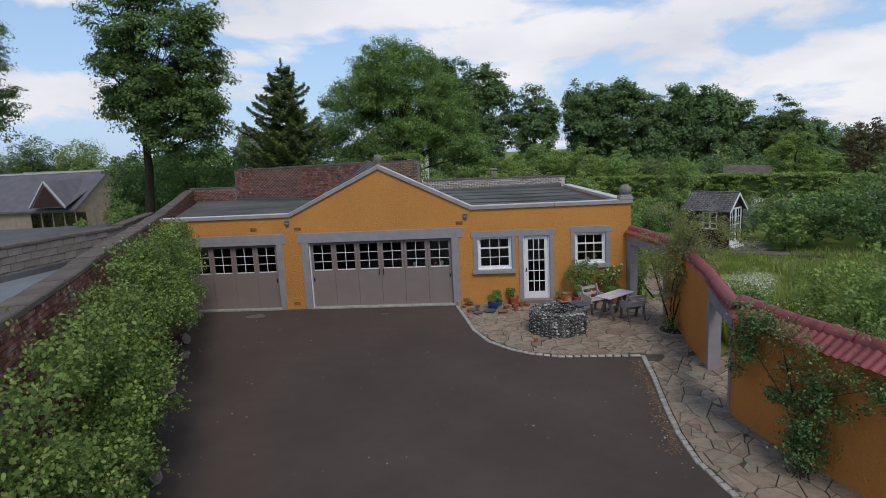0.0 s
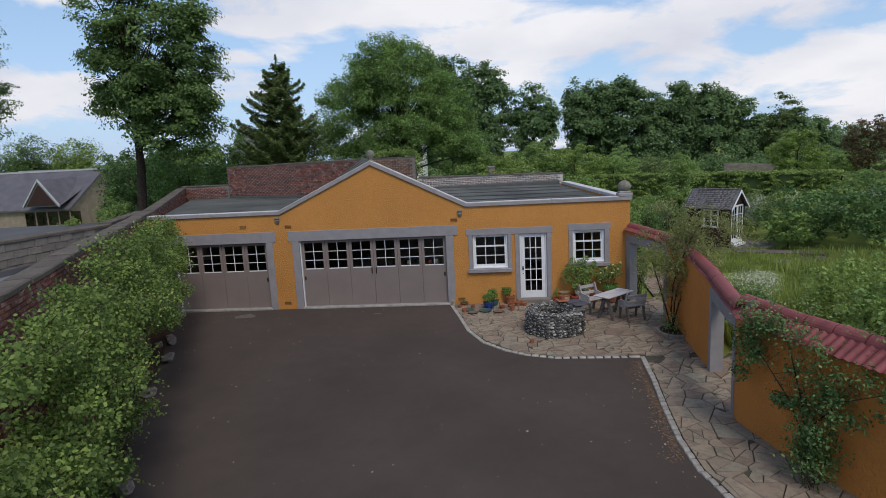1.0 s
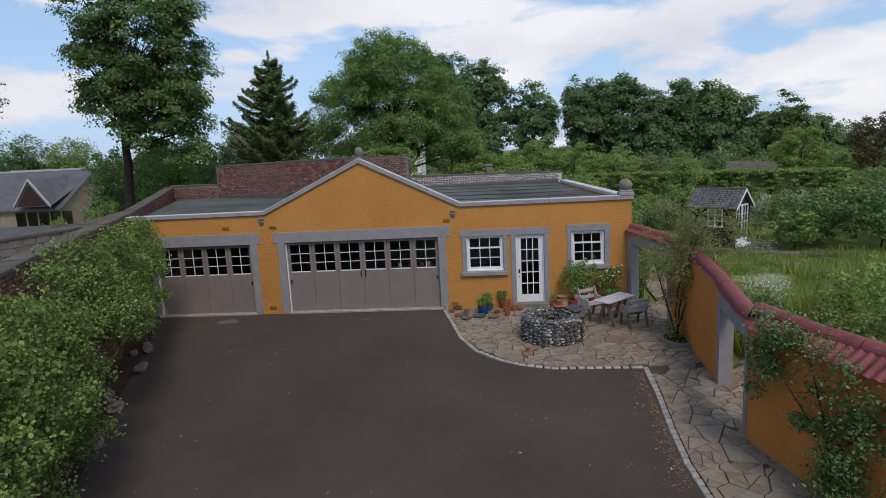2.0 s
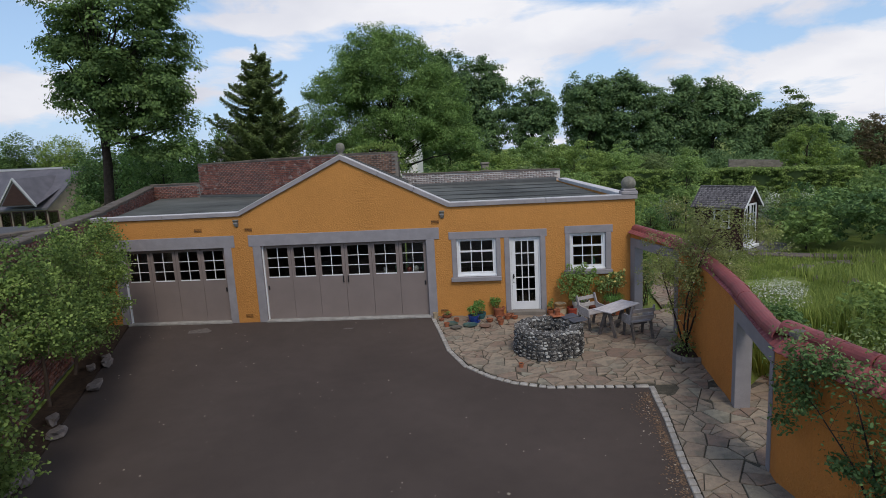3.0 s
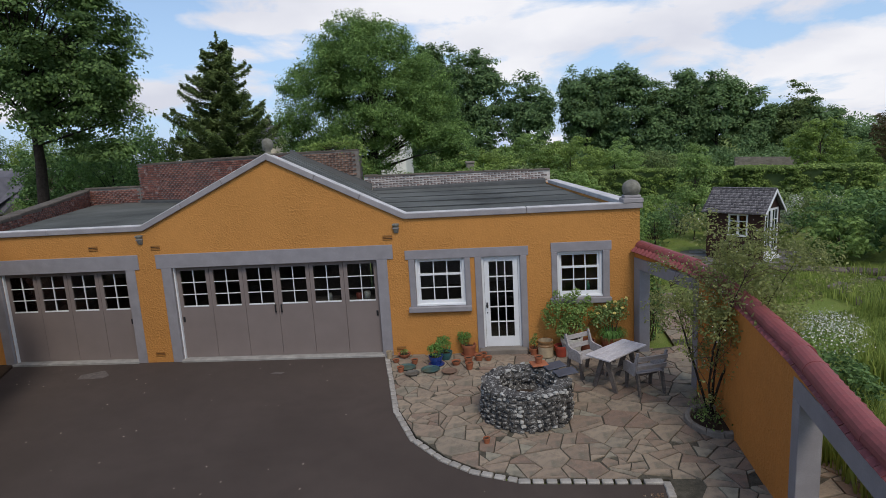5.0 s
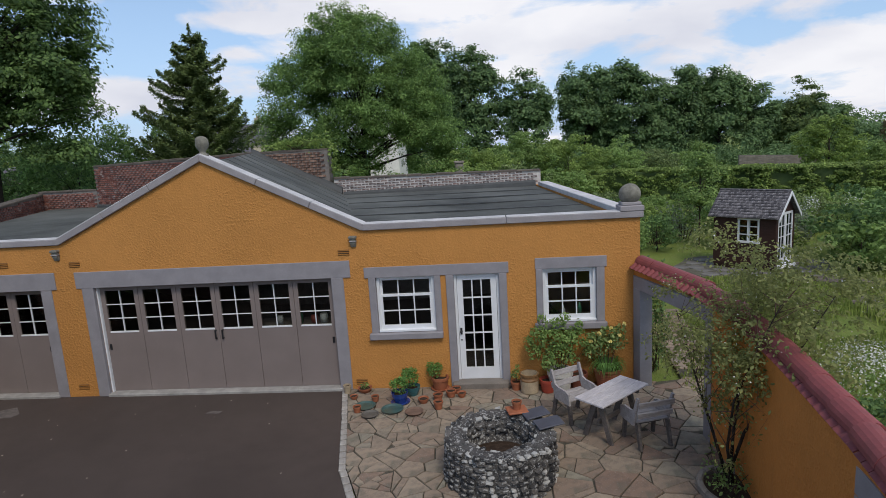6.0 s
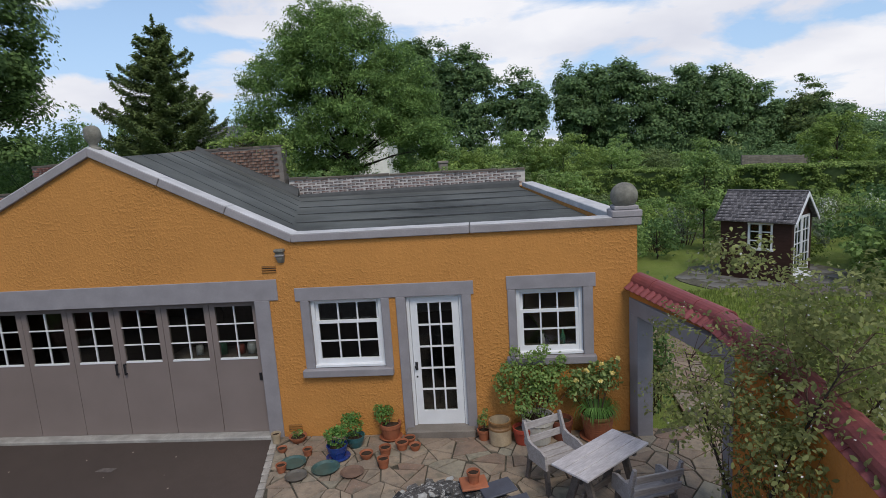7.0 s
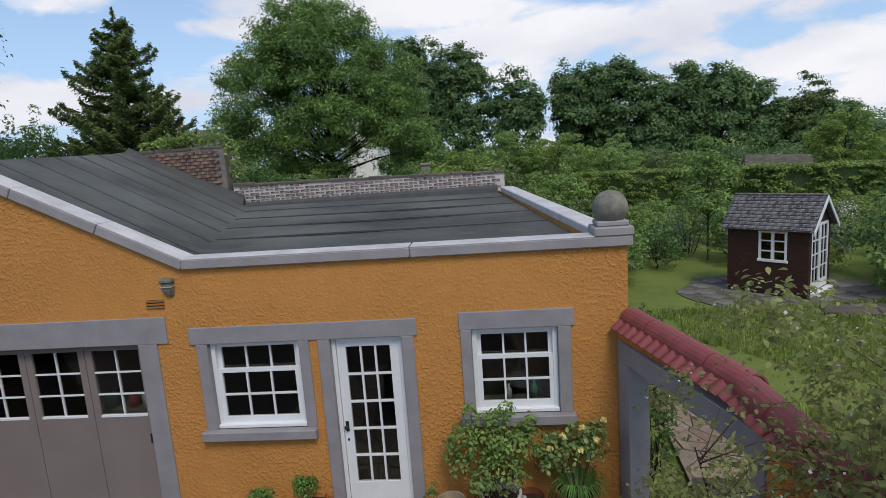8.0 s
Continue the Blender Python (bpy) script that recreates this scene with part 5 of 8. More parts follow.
for row in range(7):
    lay(0.725 + 0.006 * (6 - row), 0.05 + row * 0.078, 36, 0.014, lime=0.20)
lay(0.475, 0.40, 20, 0.012, lime=0.15)
lay(0.475, 0.49, 20, 0.012, lime=0.2)
lay(0.725, 0.585, 40, 0.022, lime=0.34, flat=0.8)
lay(0.495, 0.585, 28, 0.016, lime=0.40, flat=0.8)
lay(0.61, 0.588, 30, 0.05, lime=0.14, flat=0.6)
bm = lathe(bmesh.new(), [(0.47, 0.0), (0.755, 0.0), (0.745, 0.1), (0.742, 0.2), (0.738, 0.3), (0.734, 0.4), (0.73, 0.5), (0.725, 0.56), (0.70, 0.605), (0.64, 0.61), (0.58, 0.612), (0.54, 0.608), (0.51, 0.60), (0.482, 0.55), (0.475, 0.4), (0.475, 0.2), (0.0, 0.2)], 72)
for v in bm.verts:
    v.co += v.co.normalized() * 0.03 * noise.noise(v.co * 9)
part("core", bm, M_WELL_CORE, well, "lime-mortared rubble of the well", smooth=True)
bm = lathe(bmesh.new(), [(0.0, 0.235), (0.2, 0.24), (0.36, 0.225), (0.472, 0.215)], 24)
part("earth_fill", bm, M_SOIL, well, "dark earth inside the well")
# two slates and a tray with a pot on the rim
for k, (x, y, a) in enumerate(((3.84, -2.50, 24), (4.0, -2.80, 20))):
    bm = boxes((-0.19, 0.19, -0.125, 0.125, 0, 0.022), bevel=0.006)
    for v in bm.verts:
        v.co.x += 0.03 * noise.noise(v.co * 5 + Vector((k, 0, 0)))
    ob = part("slate", bm, plain("blue_slate_%d" % k, (0.075, 0.08, 0.10), 0.5, 0.2, 8, 0.3))
    ob.matrix_world = pose(x, y, 0.648 + 0.0 * k, 3, -3, a)
    tagged(ob, "loose dark blue roofing slate lying on the well", "slate", "slates on the well")
tray = part("clay_tray", boxes((-0.15, 0.15, -0.13, 0.13, 0, 0.03), bevel=0.01), M_CLAY)
tray.matrix_world = pose(3.58, -2.40, 0.645, 0, 0, 12)
tagged(tray, "square terracotta tray on the well rim", "tray")

# ---------------------------------------------------------------- pots


def pot_profile(kind, r, h):
    if kind == "saucer":
        return [(0, 0.0), (r * 0.8, 0.0), (r, h), (r * 0.95, h), (r * 0.78, h * 0.35), (0, h * 0.3)]
    if kind == "bowl":
        return [(0, 0), (r * 0.6, 0), (r * 0.9, h * 0.6), (r, h), (r * 0.93, h), (r * 0.8, h * 0.75), (0, h * 0.72)]
    if kind == "crock":
        return [(0, 0), (r * 0.9, 0), (r * 0.97, h * 0.05), (r, h * 0.7), (r * 0.92, h * 0.78), (r * 0.92, h * 0.9), (r * 1.02, h * 0.92), (r * 1.02, h), (r * 0.86, h), (r * 0.84, h * 0.5), (0, h * 0.5)]
    if kind == "ribbed":
        p = [(0, 0), (r * 0.72, 0)]
        for k in range(9):
            t = k / 9
            rr = r * (0.72 + 0.25 * t)
            p += [(rr, h * (0.03 + 0.88 * t)), (rr * 1.03, h * (0.06 + 0.88 * t))]
        return p + [(r * 1.05, h * 0.92), (r * 1.05, h), (r * 0.92, h), (r * 0.88, h * 0.86), (0, h * 0.85)]
    return [(0, 0), (r * 0.72, 0), (r * 0.93, h * 0.76), (r, h * 0.77), (r * 1.01, h), (r * 0.88, h), (r * 0.84, h * 0.8), (0, h * 0.78)]


def pot(x, y, r, h, kind, material, label, name="plant_pot", z=0.025, soil=True, group="pots on the patio", lean=0):
    t = thing(name, label, "saucer" if kind == "saucer" else "pot", (x, y, z), lean, group)
    part("bowl" if kind in ("saucer", "bowl") else "pot_body", lathe(bmesh.new(), pot_profile(kind, r, h), 24), material, t, smooth=False)
    if soil and kind != "saucer":
        top = {"bowl": 0.74, "crock": 0.6, "ribbed": 0.87}.get(kind, 0.8) * h
        part("soil", lathe(bmesh.new(), [(0, top + 0.006), (r * 0.5, top + 0.004), (r * 0.83, top)], 16), M_SOIL, t, "dark potting soil")
    return t


def pot_plant(t, clumps, leaf, material, per_area, aspect=0.4, fill=0.5, name="foliage", label="", stems=True, spread=0.9):
    p, o = cloud(clumps, per_area * 3.7, fill)
    leaf_mesh(name, p, o, leaf * 0.86, material, t, aspect * 1.15, 0.3, spread, label, oval=True)
    if stems:
        bm = bmesh.new()
        for c in clumps:
            tube(bm, [(0, 0, 0.1), (c[0] * 0.4, c[1] * 0.4, c[2] * 0.5), c[:3]], [0.008, 0.006, 0.003], 5)
        tagged(part("branchwork", bm, M_BARK_THIN, t), kind="stuff")


CL = "terracotta flowerpot on the flagstones"
pot(0.47, -0.20, 0.075, 0.16, "pot", M_CLAY_PALE, "small brown stoneware flowerpot by the wall")
t = pot(0.80, -0.16, 0.14, 0.09, "bowl", M_CLAY, "shallow terracotta bowl with sprouting seedlings")
pot_plant(t, [(0, 0, 0.12, 0.09, 0.09, 0.05)], 0.05, M_L_BUSH, 260, stems=False)
pot(0.66, -0.48, 0.075, 0.07, "bowl", M_CLAY, "small terracotta bowl on the flagstones")
pot(1.08, -0.58, 0.072, 0.10, "pot", M_CLAY, "small terracotta flowerpot on the flagstones")
pot(0.84, -1.02, 0.075, 0.11, "pot", M_CLAY, "small red terracotta flowerpot by the kerb")
pot(0.94, -0.83, 0.19, 0.035, "saucer", M_SAUCER_GREEN, "large green glazed saucer on the flagstones", "pot_saucer")
pot(1.46, -0.99, 0.20, 0.04, "saucer", M_SAUCER_GREEN, "large green glazed saucer on the flagstones", "pot_saucer")
pot(1.10, -1.18, 0.155, 0.04, "saucer", M_SAUCER_GREY, "grey weathered saucer on the flagstones", "pot_saucer")
pot(1.86, -1.10, 0.165, 0.035, "saucer", plain("dull_brown_clay", (0.17, 0.105, 0.075), 0.8, 0.25, 9, 0.2), "dull brown clay saucer on the flagstones", "pot_saucer")
t = pot(1.55, -0.66, 0.155, 0.20, "bowl", M_POT_BLUE, "deep blue glazed pot with a leafy herb")
pot_plant(t, [(0, 0, 0.30, 0.15, 0.15, 0.14), (-0.08, 0.0, 0.36, 0.09, 0.09, 0.08), (0.07, 0.03, 0.38, 0.09, 0.09, 0.09)], 0.05, M_L_BRIGHT, 330)
pot(1.56, -0.67, 0.175, 0.03, "saucer", M_POT_BLUE, "blue glazed saucer under the blue pot", "pot_saucer", z=0.02)
t = pot(1.74, -0.34, 0.15, 0.17, "bowl", M_POT_TEAL, "teal glazed pot with a bushy green herb")
pot_plant(t, [(-0.04, 0, 0.30, 0.16, 0.15, 0.15), (-0.1, 0.02, 0.42, 0.10, 0.10, 0.08), (0.02, 0.02, 0.44, 0.09, 0.09, 0.08)], 0.05, M_L_BRIGHT, 330)
t = pot(2.24, -0.10, 0.165, 0.24, "pot", M_CLAY, "terracotta flowerpot with a feathery green plant")
pot_plant(t, [(-0.10, 0, 0.34, 0.13, 0.13, 0.12), (-0.16, 0.0, 0.44, 0.09, 0.09, 0.08), (-0.02, 0.02, 0.42, 0.08, 0.08, 0.08)], 0.045, M_L_BRIGHT, 340)
pot(2.24, -0.11, 0.18, 0.035, "saucer", M_CLAY, "terracotta saucer under the flowerpot", "pot_saucer", z=0.02)
for x, y, rr, h in ((1.98, -0.70, 0.10, 0.09), (2.24, -0.62, 0.09, 0.13), (2.27, -0.95, 0.085, 0.14), (2.46, -0.46, 0.095, 0.12), (2.66, -0.50, 0.085, 0.09), (2.55, -0.30, 0.09, 0.10)):
    pot(x, y, rr, h, "bowl" if h < 0.1 else "pot", M_CLAY, "empty " + CL)
ob = pot(3.58, -2.40, 0.075, 0.13, "pot", M_CLAY, "small terracotta flowerpot on a tray on the well", z=0.675)
pot(2.62, -4.02, 0.055, 0.09, "pot", M_CLAY, "small red terracotta flowerpot beside the well")
t = pot(3.9, -0.34, 0.165, 0.36, "crock", M_CLAY_PALE, "cream and brown salt-glazed crock by the door")
part("glaze_band", lathe(bmesh.new(), [(0.166, 0.235), (0.169, 0.24), (0.169, 0.262), (0.158, 0.283), (0.156, 0.322), (0.171, 0.330), (0.173, 0.362), (0.150, 0.365)], 24), plain("brown_glaze", (0.24, 0.13, 0.055), 0.4, 0.3, 14, 0.1, spec=0.5), t, "ochre brown glaze band")
pot(4.23, -0.34, 0.15, 0.24, "pot", plain("red_clay", (0.36, 0.06, 0.035), 0.7, 0.2, 8, 0.2), "plain red clay flowerpot between larger pots")
pot(4.80, 0.0 - 0.22, 0.17, 0.30, "pot", plain("brown_clay", (0.19, 0.06, 0.035), 0.75, 0.2, 8, 0.2), "dark brown clay flowerpot against the wall")
t = pot(3.66, -0.22, 0.10, 0.16, "pot", M_CLAY, "small terracotta flowerpot with a sprig by the door")
pot_plant(t, [(0, 0, 0.28, 0.09, 0.09, 0.12), (0.03, 0, 0.42, 0.05, 0.05, 0.06)], 0.05, M_L_BUSH, 220)
# tall leafy shrub in a white pot
t = pot(4.46, -0.30, 0.235, 0.40, "pot", M_POT_WHITE, "white glazed pot with a tall bushy leafy shrub")
pot_plant(t, [(0, 0, 0.62, 0.30, 0.24, 0.24), (-0.12, 0.02, 0.95, 0.26, 0.2, 0.2), (0.14, 0, 0.92, 0.24, 0.2, 0.2), (-0.36, 0.02, 1.02, 0.20, 0.14, 0.20), (0.30, 0.05, 1.0, 0.18, 0.13, 0.18), (-0.05, 0.08, 1.2, 0.18, 0.12, 0.14), (-0.45, 0.02, 0.72, 0.13, 0.12, 0.16), (0.10, 0.05, 1.34, 0.10, 0.08, 0.10), (-0.30, 0.08, 1.32, 0.08, 0.08, 0.11), (-0.55, 0.05, 0.9, 0.09, 0.08, 0.12), (0.46, 0.05, 0.78, 0.10, 0.08, 0.14), (0.36, 0.05, 1.2, 0.07, 0.06, 0.1), (-0.2, -0.1, 0.55, 0.15, 0.12, 0.14)], 0.066, M_L_BUSH, 150, 0.45)
# lilies and a rose in the ribbed pot
t = pot(5.32, -0.22, 0.245, 0.38, "ribbed", M_CLAY, "large ribbed terracotta pot with yellow flowers")
pot(5.32, -0.22, 0.26, 0.035, "saucer", M_CLAY, "terracotta saucer under the ribbed pot", "pot_saucer", z=0.018)
pot_plant(t, [(-0.10, 0, 0.78, 0.24, 0.18, 0.18), (0.16, 0.02, 0.86, 0.18, 0.15, 0.16), (0.05, 0.02, 1.02, 0.18, 0.13, 0.13), (-0.26, 0.02, 0.94, 0.13, 0.1, 0.12), (0.24, 0.0, 1.08, 0.10, 0.09, 0.10), (-0.33, 0, 0.66, 0.11, 0.1, 0.1)], 0.07, leafy("pale_variegated_leaves", (0.09, 0.16, 0.045), (0.26, 0.34, 0.13), 0.35), 150, 0.5)
bm = bmesh.new()
rr = random.Random(4)
for k in range(230):
    a, ln, dr = rr.uniform(0, 6.283), rr.uniform(0.16, 0.36), rr.uniform(0.1, 0.8)
    ca, sa = math.cos(a), math.sin(a)
    pts = [(0.10 * ca, 0.10 * sa, 0.33), (0.10 * ca + ln * 0.35 * ca, 0.10 * sa + ln * 0.35 * sa, 0.33 + ln * 0.62), (0.10 * ca + ln * 0.62 * ca, 0.10 * sa + ln * 0.62 * sa, 0.33 + ln * 0.55 * (1.1 - dr * 0.5)), (0.10 * ca + ln * 0.80 * ca, 0.10 * sa + ln * 0.80 * sa, 0.33 + ln * (0.35 - dr * 0.55))]
    w = [0.005, 0.006, 0.005, 0.001]
    vs = [[bm.verts.new((p[0] - sa * wi, p[1] + ca * wi, p[2])), bm.verts.new((p[0] + sa * wi, p[1] - ca * wi, p[2] + 0.002))] for p, wi in zip(pts, w)]
    for q, s in zip(vs, vs[1:]):
        bm.faces.new((q[0], q[1], s[1], s[0]))
part("strap_leaves", bm, M_L_BRIGHT, t, "long arching strap leaves")
for x, y, z in ((0.06, -0.08, 1.14), (0.30, -0.02, 1.20), (-0.16, -0.1, 1.06), (0.2, -0.12, 1.02), (-0.3, -0.05, 0.9), (0.02, -0.16, 0.92)):
    p, o = cloud([(x, y, z, 0.035, 0.035, 0.03)], 2400, 0.6)
    leaf_mesh("flower", p, o, 0.04, M_F_YELLOW, t, 0.8, label="pale yellow bloom")

# ---------------------------------------------------------------- weathered garden furniture


def garden_chair(x, y, turn, label="weathered grey wooden garden armchair with slatted seat"):
    c = thing("garden_chair", label, "chair", (x, y, 0.025), turn, "chairs at the table")
    # faces local -y
    for k, y0 in enumerate((-0.235, -0.105, 0.025)):
        part("seat_slat", boxes((-0.255, 0.255, y0, y0 + 0.115, 0.385, 0.41), bevel=0.006), M_TEAK, c)
    for z0 in (0.475, 0.65):
        bm = boxes((-0.285, 0.285, -0.012, 0.012, -0.046, 0.046), bevel=0.006)
        o = part("back_slat", bm, M_TEAK, c)
        o.matrix_local = pose(0, 0.185 + (z0 - 0.4) * 0.22, z0 + 0.05, -12, 0, 0)
    for sx in (-1, 1):
        prof = [(-0.27, 0.34), (0.10, 0.34), (0.15, 0.50), (0.23, 0.80), (0.19, 0.81), (0.10, 0.585), (0.02, 0.56), (-0.16, 0.555), (-0.25, 0.52)]
        bm = bmesh.new()
        xa, xb = sx * 0.262, sx * 0.295
        loft(bm, [[(xa, py, pz) for py, pz in prof], [(xb, py, pz) for py, pz in prof]])
        part("side_panel", bm, M_TEAK, c, "shaped side panel with arm")
        for ya, yb in ((-0.20, -0.24), (0.13, 0.22)):
            bm = bmesh.new()
            x0, x1 = sx * 0.225, sx * 0.262
            loft(bm, [[(x0, ya - 0.04, 0.385), (x1, ya - 0.04, 0.385), (x1, ya + 0.04, 0.385), (x0, ya + 0.04, 0.385)], [(x0, yb - 0.03, 0.0), (x1, yb - 0.03, 0.0), (x1, yb + 0.03, 0.0), (x0, yb + 0.03, 0.0)]])
            part("leg", bm, M_TEAK_DARK, c)
    part("stretcher", boxes((-0.225, 0.225, -0.02, 0.02, 0.30, 0.36), bevel=0.005), M_TEAK_DARK, c)
    return c


garden_chair(4.55, -1.33, 30)
garden_chair(5.50, -2.20, 197)
tb = thing("garden_table", "weathered grey plank garden table on splayed legs", "table", (5.06, -1.88, 0.025), 43, "")
for k in range(3):
    o = part("plank", boxes((-0.585, 0.585, -0.255 + k * 0.172, -0.255 + k * 0.172 + 0.166, 0.645, 0.675), bevel=0.006), M_TEAK_PALE, tb, "pale weathered tabletop plank")
for sx in (-0.36, 0.36):
    part("crossbar", boxes((sx - 0.025, sx + 0.025, -0.22, 0.22, 0.575, 0.645), bevel=0.005), M_TEAK_DARK, tb)
    for sy in (-1, 1):
        bm = bmesh.new()
        loft(bm, [[(sx - 0.02, sy * 0.05 - 0.05, 0.575), (sx + 0.02, sy * 0.05 - 0.05, 0.575), (sx + 0.02, sy * 0.05 + 0.05, 0.575), (sx - 0.02, sy * 0.05 + 0.05, 0.575)], [(sx - 0.02, sy * 0.23 - 0.04, 0.0), (sx + 0.02, sy * 0.23 - 0.04, 0.0), (sx + 0.02, sy * 0.23 + 0.04, 0.0), (sx - 0.02, sy * 0.23 + 0.04, 0.0)]])
        part("leg", bm, M_TEAK_DARK, tb)
part("stretcher", boxes((-0.36, 0.36, -0.018, 0.018, 0.24, 0.31), bevel=0.005), M_TEAK_DARK, tb)

# ---------------------------------------------------------------- the summer house
SH = pose(10.93, 9.80, 0, 0, 0, -46)
sh = new("garden_shed")
sh.matrix_world = SH
tagged(sh, "dark brown timber summer house with slate roof and white windows", "shed")
SL, SW, SE, SR = 1.98, 1.47, 1.86, 2.53
# local x along the window side, local y away from the camera
bm = bmesh.new()
pierced(bm, 0, SL, 0.08, SE, 0.0, 0.05, [(0.80, 1.48, 0.88, 1.68)])
part("side_wall", bm, M_SHED, sh, "dark brown boarded wall")
bm = bmesh.new()
box(bm, 0, SL, SW - 0.05, SW, 0.08, SE)
part("side_wall", bm, M_SHED, sh)
bm = bmesh.new()
loft(bm, [[(0, 0.05, 0.08), (0, SW - 0.05, 0.08), (0, SW - 0.05, SE), (0, SW / 2, SR - 0.06), (0, 0.05, SE)], [(0.05, 0.05, 0.08), (0.05, SW - 0.05, 0.08), (0.05, SW - 0.05, SE), (0.05, SW / 2, SR - 0.06), (0.05, 0.05, SE)]])
part("end_wall", bm, M_SHED, sh)
bm = bmesh.new()
for a, b, z0, z1 in ((0.05, 0.16, 0.08, SE), (SW - 0.16, SW - 0.05, 0.08, SE)):
    box(bm, SL - 0.05, SL, a, b, z0, z1)
loft(bm, [[(SL - 0.05, 0.05, SE), (SL - 0.05, SW - 0.05, SE), (SL - 0.05, SW / 2, SR - 0.06)], [(SL, 0.05, SE), (SL, SW - 0.05, SE), (SL, SW / 2, SR - 0.06)]])
part("door_wall", bm, M_SHED, sh)
for y0, y1 in ((0.16, SW / 2 - 0.01), (SW / 2 + 0.01, SW - 0.16)):
    bm = bmesh.new()
    x0, x1 = SL - 0.04, SL + 0.005
    s = 0.06
    box(bm, x0, x1, y0, y0 + s, 0.14, SE - 0.02)
    box(bm, x0, x1, y1 - s, y1, 0.14, SE - 0.02)
    box(bm, x0, x1, y0 + s, y1 - s, SE - 0.09, SE - 0.02)
    box(bm, x0, x1, y0 + s, y1 - s, 0.14, 0.36)
    ym = (y0 + y1) / 2
    box(bm, x0 + 0.01, x1 - 0.005, ym - 0.012, ym + 0.012, 0.36, SE - 0.09)
    for k in range(1, 4):
        z = 0.36 + (SE - 0.45) * k / 4
        box(bm, x0 + 0.012, x1 - 0.007, y0 + s, y1 - s, z - 0.012, z + 0.012)
    dl = part("door", bm, M_WHITE, sh, "white glazed shed door")
    pane = part("pane", boxes((SL - 0.022, SL - 0.018, y0 + s, y1 - s, 0.36, SE - 0.09)), M_GLASS, dl)
part("door_step", boxes((SL, SL + 0.16, 0.14, SW - 0.14, 0.0, 0.12), bevel=0.01), M_WHITE, sh, "white painted step")
x0, x1, z0, z1 = 0.80, 1.48, 0.88, 1.68
wn_ = part("window", boxes((x0 - 0.03, x1 + 0.03, -0.03, 0.048, z0 - 0.02, z0 + 0.05), bevel=0.006), M_WHITE, sh, "white casement window")
for a, b in ((x0, x0 + 0.055), (x1 - 0.055, x1), ((x0 + x1) / 2 - 0.035, (x0 + x1) / 2 + 0.035)):
    part("stile", boxes((a, b, -0.02, 0.05, z0 + 0.05, z1)), M_WHITE, wn_)
part("head_rail", boxes((x0 - 0.01, x1 + 0.01, -0.024, 0.048, z1 - 0.055, z1 + 0.004)), M_WHITE, wn_)
for k in (1, 2):
    z = z0 + (z1 - z0) * k / 3
    part("glazing_bar", boxes((x0, x1, -0.012, 0.04, z - 0.014, z + 0.014)), M_WHITE, wn_)
part("pane", boxes((x0, x1, 0.012, 0.016, z0, z1)), M_GLASS, wn_)
part("floor_plinth", boxes((0.02, SL - 0.02, 0.02, SW - 0.02, -0.06, 0.08)), M_SHED, sh)
# slate roof in courses
OV, OE = 0.14, 0.16
run, rise = SW / 2 + OE, (SR - SE) * (SW / 2 + OE) / (SW / 2)
pitch = math.atan2(rise, run)
slope = math.hypot(run, rise)
slate_me = link_mesh("slate", boxes((-0.085, 0.085, -0.10, 0.0, 0.0, 0.010)), M_SLATE)
rs = random.Random(2)
for side in (-1, 1):
    bm = bmesh.new()
    rp = part("roof_slope", boxes((-OV, SL + OV, 0, slope, -0.03, 0.0)), M_SLATE, sh, "mossy grey slate roof slope")
    if side == -1:
        rp.matrix_local = Matrix.Translation((0, -OE, SR - rise)) @ Matrix.Rotation(pitch, 4, "X")
    else:
        rp.matrix_local = Matrix.Translation((SL, SW + OE, SR - rise)) @ Matrix.Rotation(math.pi, 4, "Z") @ Matrix.Rotation(pitch, 4, "X")
    rows = 10
    for j in range(rows):
        n = 12
        for i in range(n):
            o = new("slate", slate_me)
            o.parent = rp
            xx = -OV + (SL + 2 * OV) * (i + (0.5 if j % 2 else 0.25)) / n
            xx = min(max(xx, -OV + 0.09), SL + OV - 0.09)
            o.matrix_local = Matrix.Translation((xx + rs.uniform(-0.005, 0.005), slope * (j + 1) / rows, 0.003)) @ Matrix.Rotation(radians(-4.0), 4, "X")
bm = bmesh.new()
part("ridge_cap", boxes((-OV, SL + OV, SW / 2 - 0.05, SW / 2 + 0.05, SR - 0.01, SR + 0.04), bevel=0.015), M_SLATE, sh)
for side in (-1, 1):
    bm = bmesh.new()
    y0 = -OE if side == -1 else SW + OE
    loft(bm, [[(x, y0, SR - rise - 0.10), (x, y0, SR - rise), (x, SW / 2, SR), (x, SW / 2, SR - 0.11)] for x in (SL + OV, SL + OV + 0.025)])
    part("bargeboard", bm, M_WHITE, sh, "white painted bargeboard")

# paving round the summer house, path and pond
M_PAVE_GREY = plain("grey_paving", (0.20, 0.19, 0.17), 0.9, 0.35, 2.2, 0.6, dist=0.012, rand=0.3)
rr = random.Random(31)
pv2 = new("pavement_shed")
tagged(pv2, "grey worn slabs sunk in grass round the summer house", "paving", kind="structure")
ring_pts = []
for k in range(28):
    a = 2 * math.pi * k / 28
    q = 1.0 + 0.10 * noise.noise((math.cos(a) * 2.1, math.sin(a) * 2.1, 0.7)) + rr.uniform(-0.03, 0.03)
    ring_pts.append((12.1 + 2.5 * q * math.cos(a), 9.4 + 2.3 * q * math.sin(a)))
bm = bmesh.new()
prism(bm, ring_pts, -0.1, -0.034)
